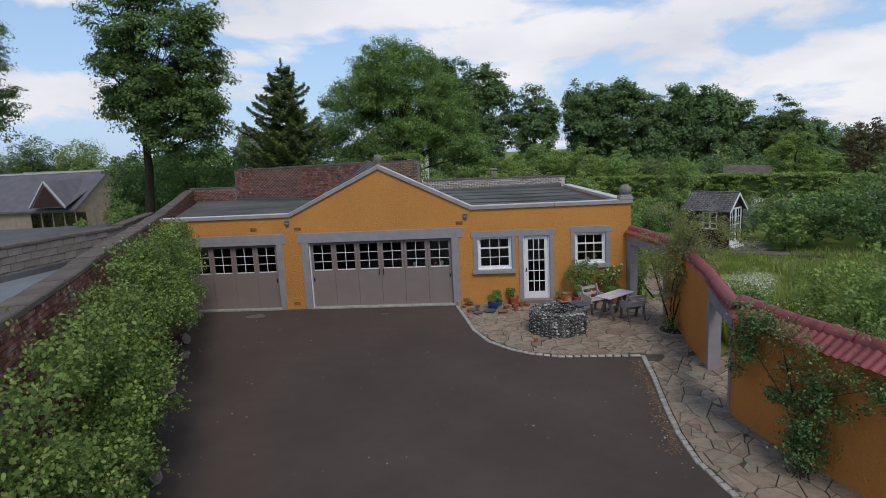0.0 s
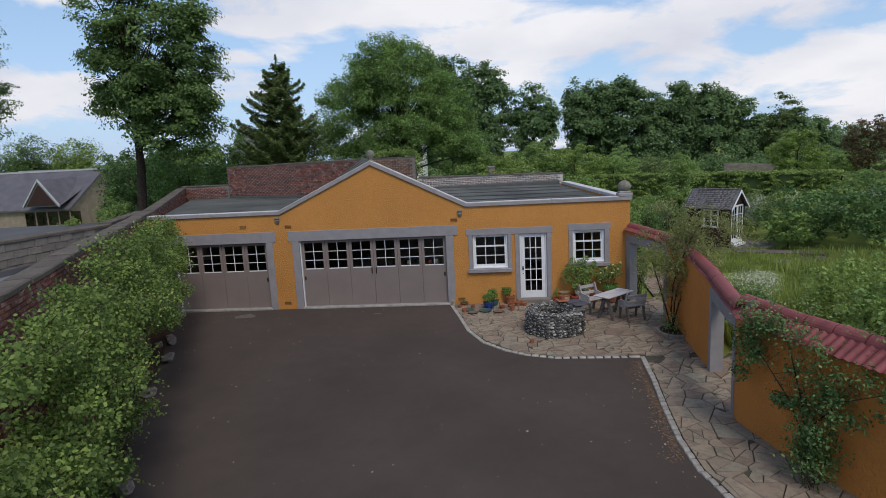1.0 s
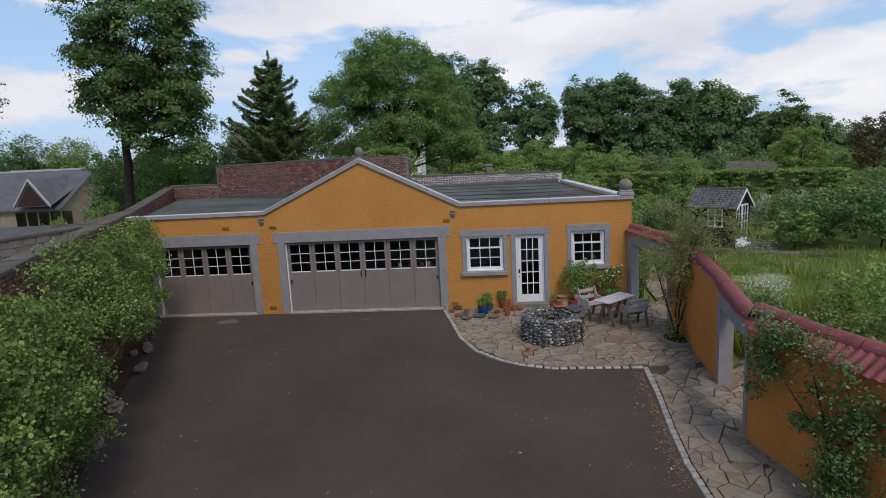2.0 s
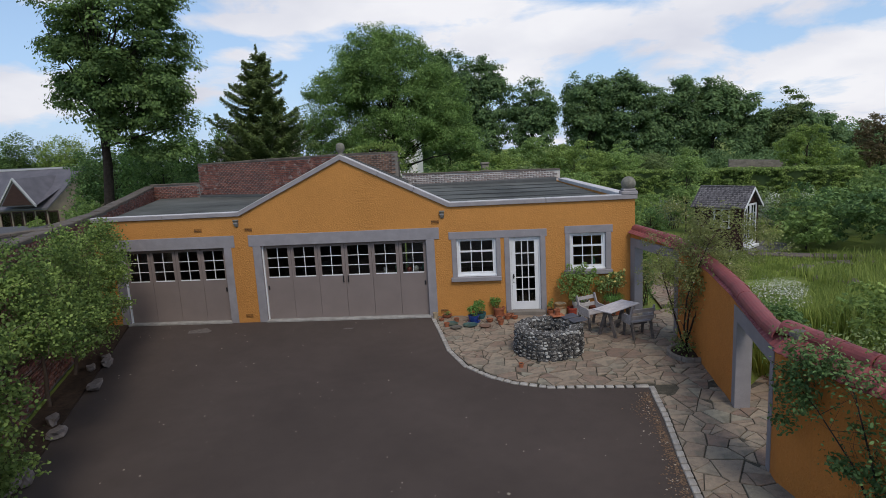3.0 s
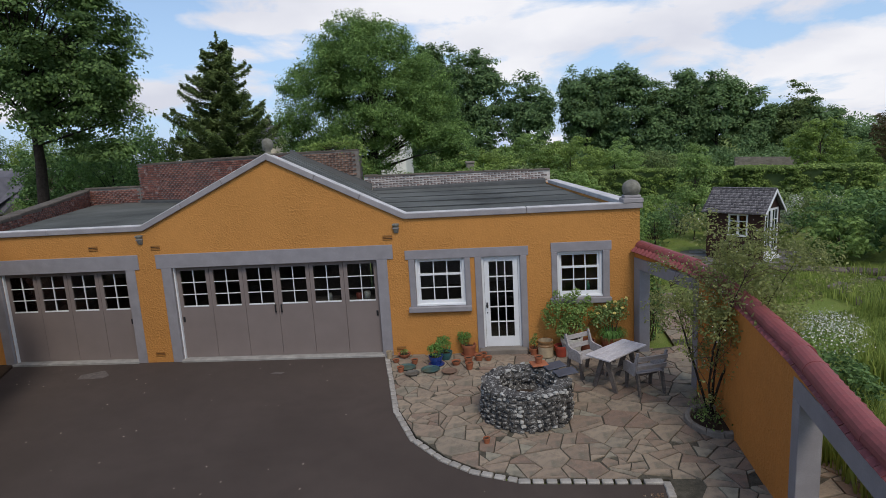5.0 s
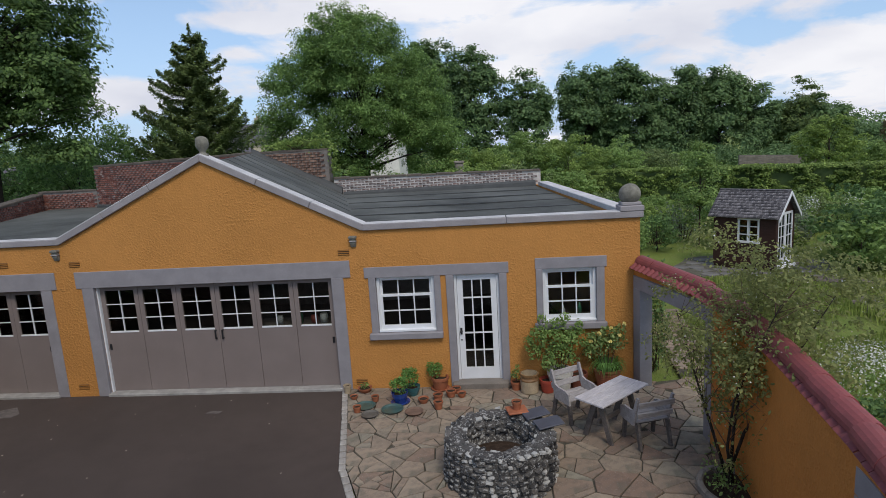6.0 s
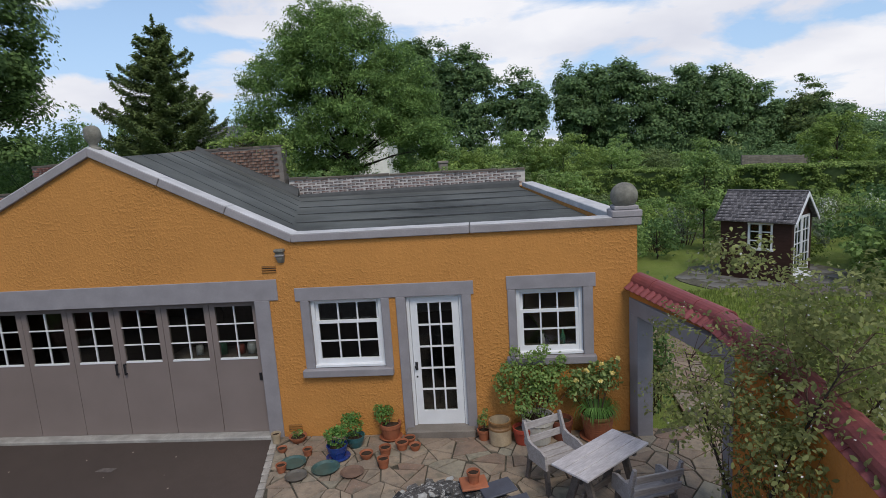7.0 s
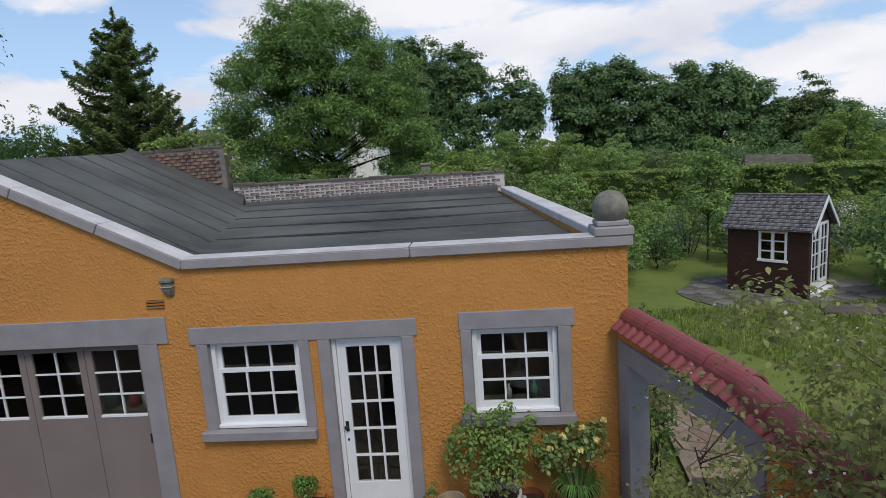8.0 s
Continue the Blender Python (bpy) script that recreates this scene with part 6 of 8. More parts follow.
part("joint_bed", bm, plain("gritty_soil", (0.13, 0.12, 0.085), 0.95, 0.4, 5, 0.7, dist=0.015), pv2, "gritty earth between the slabs")
for i in range(9):
    for j in range(8):
        x, y = 9.8 + i * 0.58 + rr.uniform(-0.07, 0.07), 7.3 + j * 0.60 + rr.uniform(-0.07, 0.07)
        if math.hypot((x - 12.1) / 2.35, (y - 9.4) / 2.15) > 1.0 or rr.random() < 0.06:
            continue
        n = rr.choice((4, 5, 6))
        ph = rr.uniform(0, 6.28)
        o = part("slab", prism(bmesh.new(), [(rr.uniform(0.26, 0.33) * math.cos(ph + 6.283 * k / n), rr.uniform(0.26, 0.33) * math.sin(ph + 6.283 * k / n)) for k in range(n)], -0.05, rr.uniform(-0.028, -0.015)), M_PAVE_GREY, pv2)
        o.location = (x, y, 0)
n_ = Nodes("pond_water")
M_WATER = n_.done(n_.mix(n_.ramp(n_.noise(1.6, 4), 0.5, 0.65), (0.018, 0.022, 0.016), (0.10, 0.11, 0.07)), n_.ramp(n_.noise(1.6, 4), 0.5, 0.65, 0.05, 0.7), spec=0.5)
bm = bmesh.new()
prism(bm, [(14.3 + 1.5 * math.cos(a * 0.3927) * (1 + 0.25 * math.sin(3 * a)), 3.7 + 1.5 * math.sin(a * 0.3927) * (1 + 0.2 * math.sin(5 * a))) for a in range(16)], -0.3, -0.03)
tagged(part("water_pond", bm, M_WATER), "dark garden pond with lily leaves", "pond", kind="structure")
rr = random.Random(6)
for k in range(13):
    a = k * 0.483
    sx, sy = rr.uniform(0.2, 0.5), rr.uniform(0.14, 0.3)
    o = part("kerb_stone", boxes((-sx, sx, -sy, sy, -0.08, rr.uniform(0.0, 0.07)), bevel=0.04), M_COPING_STONE)
    o.matrix_world = pose(14.3 + rr.uniform(1.5, 1.95) * math.cos(a), 3.7 + rr.uniform(1.5, 1.95) * math.sin(a), 0, rr.uniform(-5, 5), rr.uniform(-5, 5), math.degrees(a) + 90 + rr.uniform(-25, 25))
    tagged(o, "rough grey stone slab at the pond edge", "stone slab", "pond edging")
for k in range(6):
    o = part("kerb_stone", boxes((-0.55, 0.55, -0.3, 0.3, -0.06, 0.08), bevel=0.03), M_COPING_STONE)
    o.matrix_world = pose(12.6 + k * 1.02, 7.2 - k * 0.42, 0, 0, 0, -22 + rr.uniform(-4, 4))
    tagged(o, "rough grey stone slab along the garden path", "stone slab", "path slabs")

# ring of stones round the bush by the garden wall
rg = thing("planting_ring", "low round kerb of worn stone round a bush", "edging", (6.22, -3.5, 0.02))
for k in range(7):
    a0, a1 = [radians(62 + 236 * (k + f) / 7) for f in (0.02, 0.98)]
    ring = [a0 + (a1 - a0) * m / 5 for m in range(6)]
    sec = lambda a: [(q * 0.92 * math.cos(a), q * 1.1 * math.sin(a), z) for q, z in ((0.38, 0.0), (0.38, 0.08), (0.40, 0.10), (0.445, 0.10), (0.465, 0.08), (0.465, 0.0))]
    part("kerb_segment", loft(bmesh.new(), [sec(a) for a in ring]), M_STONE, rg)
part("soil", lathe(bmesh.new(), [(0, 0.06), (0.2, 0.055), (0.36, 0.045)], 18), M_SOIL, rg, "dark soil inside the ring")

# ---------------------------------------------------------------- shrubs against the walls


def wall_bush(y, length, depth, top, seed, leaf=0.056, n=300):
    """A trained fruit bush on the west wall: leaf rosettes on short spurs, with dark gaps between them."""
    dirx, diry = Vector((-0.43, 0.9, 0)).normalized().xy
    bx, by = west_x(y) + 0.35, y
    t = thing("pear_bush", "light green pear bush trained on the brick wall", "bush", (bx, by, 0.03), 0, "bushes on the brick wall")
    r = random.Random(seed)
    # rounded masses first, then rosettes over the outside of each
    blobs, tries = [], 0
    while len(blobs) < n // 14 and tries < 700:
        tries += 1
        s = r.uniform(-1, 1) * length
        z = 0.30 + (top * (1 + 0.12 * noise.noise((s * 1.1 + y, 3.1, seed))) - 0.55) * r.random() ** 0.85
        reach = depth * (0.40 + 0.60 * math.sin(math.pi * min(1.0, 0.08 + 0.80 * z / top))) - 0.2
        out = r.uniform(0.1, 1.0) ** 0.6 * reach
        q = r.uniform(0.20, 0.34)
        c = Vector((dirx * s + 0.9 * out, diry * s + 0.43 * out, z))
        # bare patches, mostly low down, where the bricks show
        if noise.noise(((by + s) * 0.95, z * 0.8, 7.3)) < 0.30 - 0.50 * z / top:
            continue
        if all((c - b[0]).length > 0.62 * (q + b[1]) for b in blobs):
            blobs.append((c, q, out / depth + 0.5 * z / top))
    cl = []
    for c, q, f in blobs:
        for k in range(15):
            d = Vector((r.gauss(0.25, 1), r.gauss(-0.1, 1), r.gauss(0.3, 1))).normalized()
            e = c + Vector((d.x, d.y, d.z * 0.8)) * q * r.uniform(0.7, 1.08)
            cl.append((e.x, e.y, e.z, f + 0.25 * d.z))
    bm = bmesh.new()
    bm, lb = limbs(bm, (0, 0, -0.05), [c[:3] + (1,) for c in cl[::7]], 0.05, (0.0, 0.05, 0.6), seed)
    part("trunk", bm, M_BARK_THIN, t, smooth=True)
    tagged(part("branchwork", lb, M_BARK_THIN, t, smooth=True), kind="stuff")
    old, young = [], []
    for c in cl:
        q = r.uniform(0.06, 0.11)
        bag = young if r.random() < 0.30 * (c[3] - 0.25) else old
        for j in range(24):
            bag.append((c[0] + r.gauss(0, q), c[1] + r.gauss(0, q), c[2] + r.gauss(0, q * 0.75)))
    # long shoots that stick out, with younger leaves
    bm = bmesh.new()
    for k in range(30):
        c = cl[r.randrange(len(cl))]
        d = Vector((r.uniform(-0.2, 1), r.uniform(-0.9, 0.5), r.uniform(-0.4, 0.8))).normalized() * r.uniform(0.25, 0.7)
        a = Vector(c[:3])
        tube(bm, [a, a + d * 0.5 + Vector((0, 0, 0.04)), a + d], [0.007, 0.005, 0.002], 4)
        for j in range(13):
            young.append(tuple(a + d * (0.15 + 0.85 * j / 12) + Vector((r.gauss(0, 0.03), r.gauss(0, 0.03), r.gauss(0, 0.03)))))
    tagged(part("shoot_growth", bm, M_BARK_THIN, t), kind="stuff")
    for nm, bag, m in (("crown", old, M_L_PEAR), ("shoot_leaves", young, M_L_LIME)):
        pts = np.array(bag)
        leaf_mesh(nm, pts, rng.normal(0, 0.7, pts.shape) + np.array([0.45, -0.25, 0.35]), leaf, m, t, 0.62, spread=0.5, droop=0.5, oval=True)
    return t


wall_bush(-2.3, 0.95, 1.1, 3.55, 1)
wall_bush(-3.9, 0.95, 1.1, 3.2, 2)
wall_bush(-5.6, 1.0, 1.15, 3.5, 3)
wall_bush(-7.3, 1.0, 1.15, 3.4, 4)
wall_bush(-9.0, 1.0, 1.1, 3.3, 5, n=330)
wall_bush(-10.6, 1.0, 1.1, 3.25, 6, n=350)
wall_bush(-12.1, 1.0, 1.05, 3.25, 7, n=380)
wall_bush(-13.6, 1.0, 1.0, 3.1, 8, n=380)


def rock(x, y, size, turn, seed):
    r = random.Random(seed)
    bm = bmesh.new()
    bmesh.ops.create_icosphere(bm, subdivisions=2, radius=0.5)
    for v in bm.verts:
        k = 1 + 0.6 * noise.noise(v.co * 2.3 + Vector((seed, 0, 0)))
        v.co = Vector((v.co.x * size * 1.5 * k, v.co.y * size * 0.8 * k, min(0.26, max(-0.3, v.co.z)) * size * 0.8 * k))
    o = part("rock", bm, M_ROCK, smooth=False)
    o.matrix_world = pose(x, y, 0.04 + 0.18 * size, 0, 0, turn)
    tagged(o, "rough pale stone edging the bed under the bushes", "rock", "rocks along the bed")


M_ROCK = plain("pale_field_stone", (0.22, 0.185, 0.165), 0.92, 0.35, 6, 0.7, dist=0.02)
for k, y in enumerate((-2.9, -3.25, -3.6, -4.7, -6.3, -6.75, -8.2, -8.5, -10.3)):
    rock(west_x(y) + 0.85 + 0.22 * math.sin(k * 2.6), y, 0.22 + 0.10 * abs(math.sin(k * 1.7)), 114 + 25 * math.sin(k * 3.3), 70 + k)


def loose_bush(name, label, base, clumps, leaf, material, per, r0, seed, stems=40, berries=None, group="", along=34, bark=None, turn=0, rosettes=0, boughs=()):
    """An open bush of thin stems with small leaves along them, or with rosettes of leaves on dark boughs."""
    t = thing(name, label, "bush", base, turn, group)
    r = random.Random(seed)
    bm = bmesh.new()
    pts = []
    for k in range(stems):
        c = clumps[k % len(clumps)]
        e = Vector((c[0] + r.gauss(0, 0.6) * c[3], c[1] + r.gauss(0, 0.6) * c[4], c[2] + abs(r.gauss(0, 0.7)) * c[5]))
        s = Vector((r.gauss(0, 0.07), r.gauss(0, 0.07), 0))
        if boughs:
            b = r.choice(boughs)
            i = r.randrange(1, len(b) - 1)
            s = Vector(b[i]).lerp(Vector(b[i + 1]), r.random())
            e = s + (e - s).normalized() * min((e - s).length, r.uniform(0.4, 0.95))
        m = s.lerp(e, 0.5) + Vector((r.gauss(0, 0.14), r.gauss(0, 0.14), 0.14))
        w = r0 * r.uniform(0.35, 1.0)
        tube(bm, [s, s.lerp(m, 0.5), m, e], [w, w * 0.8, w * 0.5, w * 0.12], 5)
        for j in range(along):
            f = r.uniform(0.3, 1.05)
            q = m.lerp(e, (f - 0.5) * 2) if f > 0.5 else s.lerp(m, f * 2)
            pts.append(tuple(q + Vector((r.gauss(0, 0.07), r.gauss(0, 0.07), r.gauss(0, 0.07)))))
    tagged(part("branchwork", bm, bark or M_BARK_THIN, t, smooth=True), kind="stuff")
    for path in boughs:
        w = r0 * 3.4
        tube(bm2 := bmesh.new(), path, [w * (1 - 0.8 * k / (len(path) - 1)) for k in range(len(path))], 7)
        part("bough", bm2, M_BARK, t, smooth=True)
    if rosettes:
        p, o, _ = clusters(clumps, rosettes, 0.052, 9, seed, 0.46, 1.5, 0.8, 1.8)
    else:
        p, o = cloud(clumps, per, 0.75)
    pts = np.array(pts)
    p = np.concatenate([p, pts])
    o = np.concatenate([o, rng.normal(0, 1, pts.shape)])
    leaf_mesh("crown", p, o, leaf, material, t, 0.5, oval=True)
    if berries:
        q = p[rng.choice(len(p), berries, replace=False)] + rng.normal(0, 0.02, (berries, 3))
        leaf_mesh("blossom", q, rng.normal(0, 1, q.shape), 0.02, M_F_WHITE, t, 0.9, label="tiny pale blossoms")
    return t


ROSE = [(0.1, 0.1, 1.2, 0.3, 0.5, 0.4), (-0.35, 0.4, 1.7, 0.3, 0.5, 0.5), (0.1, -0.5, 1.9, 0.45, 0.7, 0.5), (0.5, -0.3, 1.7, 0.4, 0.6, 0.4), (0.9, 0.0, 2.1, 0.5, 0.6, 0.5), (1.5, -0.3, 2.4, 0.4, 0.5, 0.45), (0.3, 0.0, 2.0, 0.5, 0.7, 0.6), (0.6, -0.6, 2.9, 0.5, 0.6, 0.5), (0.7, 0.3, 1.6, 0.5, 0.5, 0.5), (1.2, -0.2, 2.0, 0.5, 0.5, 0.5), (0.9, -0.5, 2.5, 0.5, 0.6, 0.5), (1.8, 0.2, 2.6, 0.4, 0.5, 0.4), (0.6, 0.9, 2.6, 0.5, 0.6, 0.5), (1.4, 0.1, 2.9, 0.45, 0.6, 0.45), (0.2, 0.2, 2.3, 0.55, 0.8, 0.5), (0.35, -0.1, 2.75, 0.55, 0.7, 0.45), (-0.4, 1.0, 2.1, 0.4, 0.5, 0.5), (0.75, 0.3, 2.6, 0.5, 0.7, 0.5), (0.45, -0.9, 2.5, 0.5, 0.5, 0.5), (0.1, 0.5, 3.1, 0.4, 0.5, 0.35), (1.1, -0.5, 2.7, 0.45, 0.5, 0.4), (-0.6, -0.5, 2.3, 0.3, 0.45, 0.45), (1.2, 0.5, 2.3, 0.35, 0.5, 0.4), (0.6, -1.3, 2.0, 0.4, 0.4, 0.4), (-0.35, 1.3, 1.6, 0.3, 0.4, 0.4), (-0.2, 1.5, 2.2, 0.3, 0.4, 0.35), (1.9, -0.6, 2.1, 0.4, 0.5, 0.4), (1.6, 0.6, 2.0, 0.4, 0.5, 0.4), (0.0, -0.5, 0.6, 0.22, 0.35, 0.3)]
loose_bush("rose_bush", "open dark-stemmed bush with small reddish-green leaves at the garden wall", (6.20, -3.40, 0.03),
           [(x * 0.95 - 0.16, y * 0.9, z, rx, ry, rz) for x, y, z, rx, ry, rz in ROSE],
           0.050, M_L_ROSE, 16, 0.007, 3, 130, 420, along=17, bark=M_STEM_RED, rosettes=1250,
           boughs=[[(0, 0, 0), (0.05, 0.05, 0.7), (0.2, 0.2, 1.4), (0.4, 0.3, 2.1), (0.5, 0.4, 2.8)], [(0.05, 0, 0), (-0.08, -0.1, 0.6), (-0.1, -0.3, 1.3), (0.05, -0.5, 2.0), (0.2, -0.7, 2.6)], [(0, 0.05, 0.1), (0.12, -0.1, 0.8), (0.4, -0.3, 1.5), (0.8, -0.2, 2.1), (1.1, -0.1, 2.5)], [(0, 0.1, 0.1), (-0.15, 0.35, 0.8), (-0.3, 0.6, 1.5), (-0.4, 0.9, 2.1)]])
# undergrowth of the same bed
loose_bush("herb_clump", "low leafy herbs at the foot of the rose bush", (6.1, -3.6, 0.03),
           [(-0.05, -0.3, 0.22, 0.25, 0.3, 0.16), (0.05, 0.2, 0.25, 0.2, 0.3, 0.18)], 0.055, M_L_BUSH, 42, 0.006, 4, 16, None, along=9)
# trained climber: thin boughs spread flat over the wall
loose_bush("climbing_rose", "climbing plant with dark leaves on the orange wall", (6.06, -9.95, 0.03),
           [(-0.12, 0.9, 1.5, 0.12, 0.6, 0.3), (-0.12, 1.1, 1.7, 0.10, 0.4, 0.3), (-0.14, 0.3, 1.2, 0.16, 0.6, 0.4), (-0.14, -0.4, 1.3, 0.18, 0.6, 0.4), (-0.12, 0.3, 1.9, 0.12, 0.7, 0.3), (-0.12, 1.1, 1.2, 0.08, 0.4, 0.3), (-0.2, -0.1, 0.75, 0.22, 0.5, 0.3), (-0.1, -1.2, 1.7, 0.14, 0.6, 0.4), (-0.1, 0.9, 2.0, 0.14, 0.5, 0.2), (-0.1, 0.6, 0.95, 0.14, 0.5, 0.25)],
           0.050, M_L_DARK, 42, 0.0045, 7, 44, None, along=14, turn=18, rosettes=640,
           boughs=[[(0, 0, 0), (-0.08, 0.05, 0.5), (-0.12, 0.3, 1.0), (-0.12, 0.8, 1.45), (-0.1, 1.3, 1.75)], [(0, 0, 0.2), (-0.1, -0.1, 0.8), (-0.12, -0.5, 1.3), (-0.12, -1.1, 1.65)], [(-0.05, 0.02, 0.4), (-0.12, 0.1, 1.1), (-0.12, 0.35, 1.8), (-0.1, 0.6, 2.1)]])
loose_bush("herb_clump", "round leafy shrub at the foot of the climber", (5.92, -10.25, 0.03),
           [(0.0, 0.0, 0.3, 0.28, 0.35, 0.3), (0.05, 0.3, 0.25, 0.22, 0.25, 0.22)], 0.05, M_L_DARK, 260, 0.008, 8, 20)
loose_bush("trailing_climber", "thin climber hanging over the tiled wall top", (6.42, -9.5, 0.0),
           [(-0.25, 0.3, 2.28, 0.3, 0.7, 0.14), (-0.4, -0.5, 2.2, 0.28, 0.7, 0.18), (-0.5, 0.2, 1.9, 0.1, 0.6, 0.25), (0.0, -1.4, 2.4, 0.3, 0.7, 0.2), (-0.3, -1.2, 2.3, 0.3, 0.5, 0.2), (-0.3, 0.9, 2.2, 0.3, 0.4, 0.14)],
           0.05, M_L_OLIVE, 70, 0.006, 12, 26, bark=M_STEM_RED, turn=18, along=7, rosettes=45)
loose_bush("ivy_climber", "dark ivy climbing beside the grey garden doorway", (6.36, 0.62, 0.0),
           [(0.0, 0.0, 0.3, 0.3, 0.3, 0.3), (0.05, -0.02, 0.9, 0.18, 0.22, 0.4), (0.04, 0.0, 1.5, 0.12, 0.16, 0.35), (0.0, 0.05, 1.9, 0.08, 0.12, 0.2)],
           0.075, M_L_DARK, 110, 0.012, 14, 16)
loose_bush("ivy_climber", "green ivy over the broken top of the brick wall", (-2.35, 6.55, 4.74),
           [(-0.6, 0.1, 0.08, 0.5, 0.28, 0.12), (0.1, 0.1, 0.12, 0.5, 0.28, 0.15), (0.75, 0.1, 0.12, 0.4, 0.28, 0.14), (1.15, 0.0, -0.2, 0.16, 0.25, 0.3), (1.22, 0.0, -0.7, 0.14, 0.22, 0.3)],
           0.085, M_L_LIME, 150, 0.012, 15, 14)

# ---------------------------------------------------------------- garden planting


def shrub(x, y, r, h, material, leaf=0.12, per=26, seed=0, label="leafy green garden shrub", name="shrub", squash=1.0, category="shrub", group="garden shrubs"):
    return tree(name, label, (x, y, -0.05), (x, y, h * 0.55, r, r * squash, h * 0.5), leaf, material, count=16, per_area=per * 1.3, r0=0.05, lump=0.48, flat=0.9, low=-0.8, seed=seed, fill=0.3, category=category, group=group, fork=0.2)


# beside the building and behind the lawn
for k, (x, y, r_, h, m) in enumerate((
        (7.0, 9.0, 0.9, 1.5, M_L_OLIVE), (8.3, 11.4, 0.9, 1.5, M_L_BUSH), (6.6, 12.2, 1.2, 1.9, M_L_LIME), (9.9, 12.9, 0.8, 1.4, M_L_DARK),
        (12.9, 13.0, 0.9, 1.4, M_L_OLIVE), (14.3, 12.0, 0.9, 1.5, M_L_GREY), (16.0, 9.6, 1.6, 2.3, M_L_DARK), (14.6, 7.9, 1.0, 1.5, M_L_BUSH),
        (17.6, 7.2, 1.7, 2.5, M_L_DARK), (19.6, 11.0, 1.8, 2.7, M_L_BUSH), (18.4, 4.4, 1.2, 1.7, M_L_OLIVE), (21.0, 7.5, 1.9, 2.9, M_L_LIME),
        (8.2, 15.8, 1.1, 1.5, M_L_DARK), (11.0, 17.5, 1.2, 1.2, M_L_LIME), (14.0, 16.8, 1.2, 1.3, M_L_DARK), (16.8, 16.0, 1.4, 1.6, M_L_OLIVE),
        (19.8, 16.0, 1.4, 1.5, M_L_BUSH), (9.4, 22.0, 1.5, 1.5, M_L_OLIVE), (12.6, 23.2, 1.3, 1.0, M_L_BUSH), (16.2, 21.4, 1.3, 1.0, M_L_DARK), (20.5, 19.5, 1.3, 1.3, M_L_LIME),
        (3.0, 10.5, 1.4, 2.4, M_L_BUSH), (0.0, 11.0, 1.5, 2.5, M_L_DARK), (5.5, 15.5, 1.6, 2.5, M_L_OLIVE), (2.0, 16.5, 1.8, 2.9, M_L_LIME), (6.2, 19.5, 1.4, 2.2, M_L_BUSH), (23.6, 11.5, 1.7, 3.2, M_L_OLIVE), (22.6, 14.6, 1.5, 2.6, M_L_DARK))):
    big = x > 14 and y < 12
    shrub(x, y, r_, h, m, 0.17 if big else 0.10 if y < 13 else 0.13, 15 if big else 34 if y < 13 else 26, 100 + k)
shrub(14.2, 11.6, 0.55, 0.8, M_L_LIME, 0.07, 80, 132, "yellow-green low shrub beside the summer house")
shrub(7.9, -3.4, 0.75, 1.0, M_L_DARK, 0.09, 60, 134, "dark leafy bush behind the garden doorway")
shrub(8.1, -8.4, 0.75, 2.6, M_L_BUSH, 0.08, 60, 135, "leafy bush behind the tiled garden wall")
shrub(9.3, -10.2, 0.9, 2.7, M_L_LIME, 0.08, 60, 136, "leafy bush behind the tiled garden wall")
shrub(9.2, -8.9, 0.9, 2.7, M_L_BUSH, 0.08, 56, 137, "leafy bush behind the tiled garden wall")
shrub(8.4, -7.2, 0.85, 2.5, M_L_LIME, 0.08, 56, 141, "leafy bush behind the tiled garden wall")
shrub(9.8, -6.3, 1.0, 2.2, M_L_LIME, 0.08, 50, 138, "fresh green bush in the wild garden")
shrub(11.5, -4.0, 1.0, 1.4, M_L_BUSH, 0.09, 46, 139, "leafy bush in the wild garden")
for k, (x, y, r_, h, m) in enumerate(((10.6, -2.2, 0.6, 0.8, M_L_BUSH), (11.2, -7.5, 1.0, 1.6, M_L_BUSH), (13.2, -5.4, 1.1, 1.6, M_L_BRIGHT), (15.0, -2.0, 1.1, 1.5, M_L_BUSH), (16.6, 1.6, 1.0, 1.4, M_L_OLIVE), (10.0, -9.6, 1.0, 2.1, M_L_LIME), (12.6, -9.0, 1.2, 2.0, M_L_BUSH))):
    shrub(x, y, r_, h, m, 0.08, 46, 160 + k, "lush green herb clump in the wild garden", "herb_clump", category="herbs", group="herb clumps")


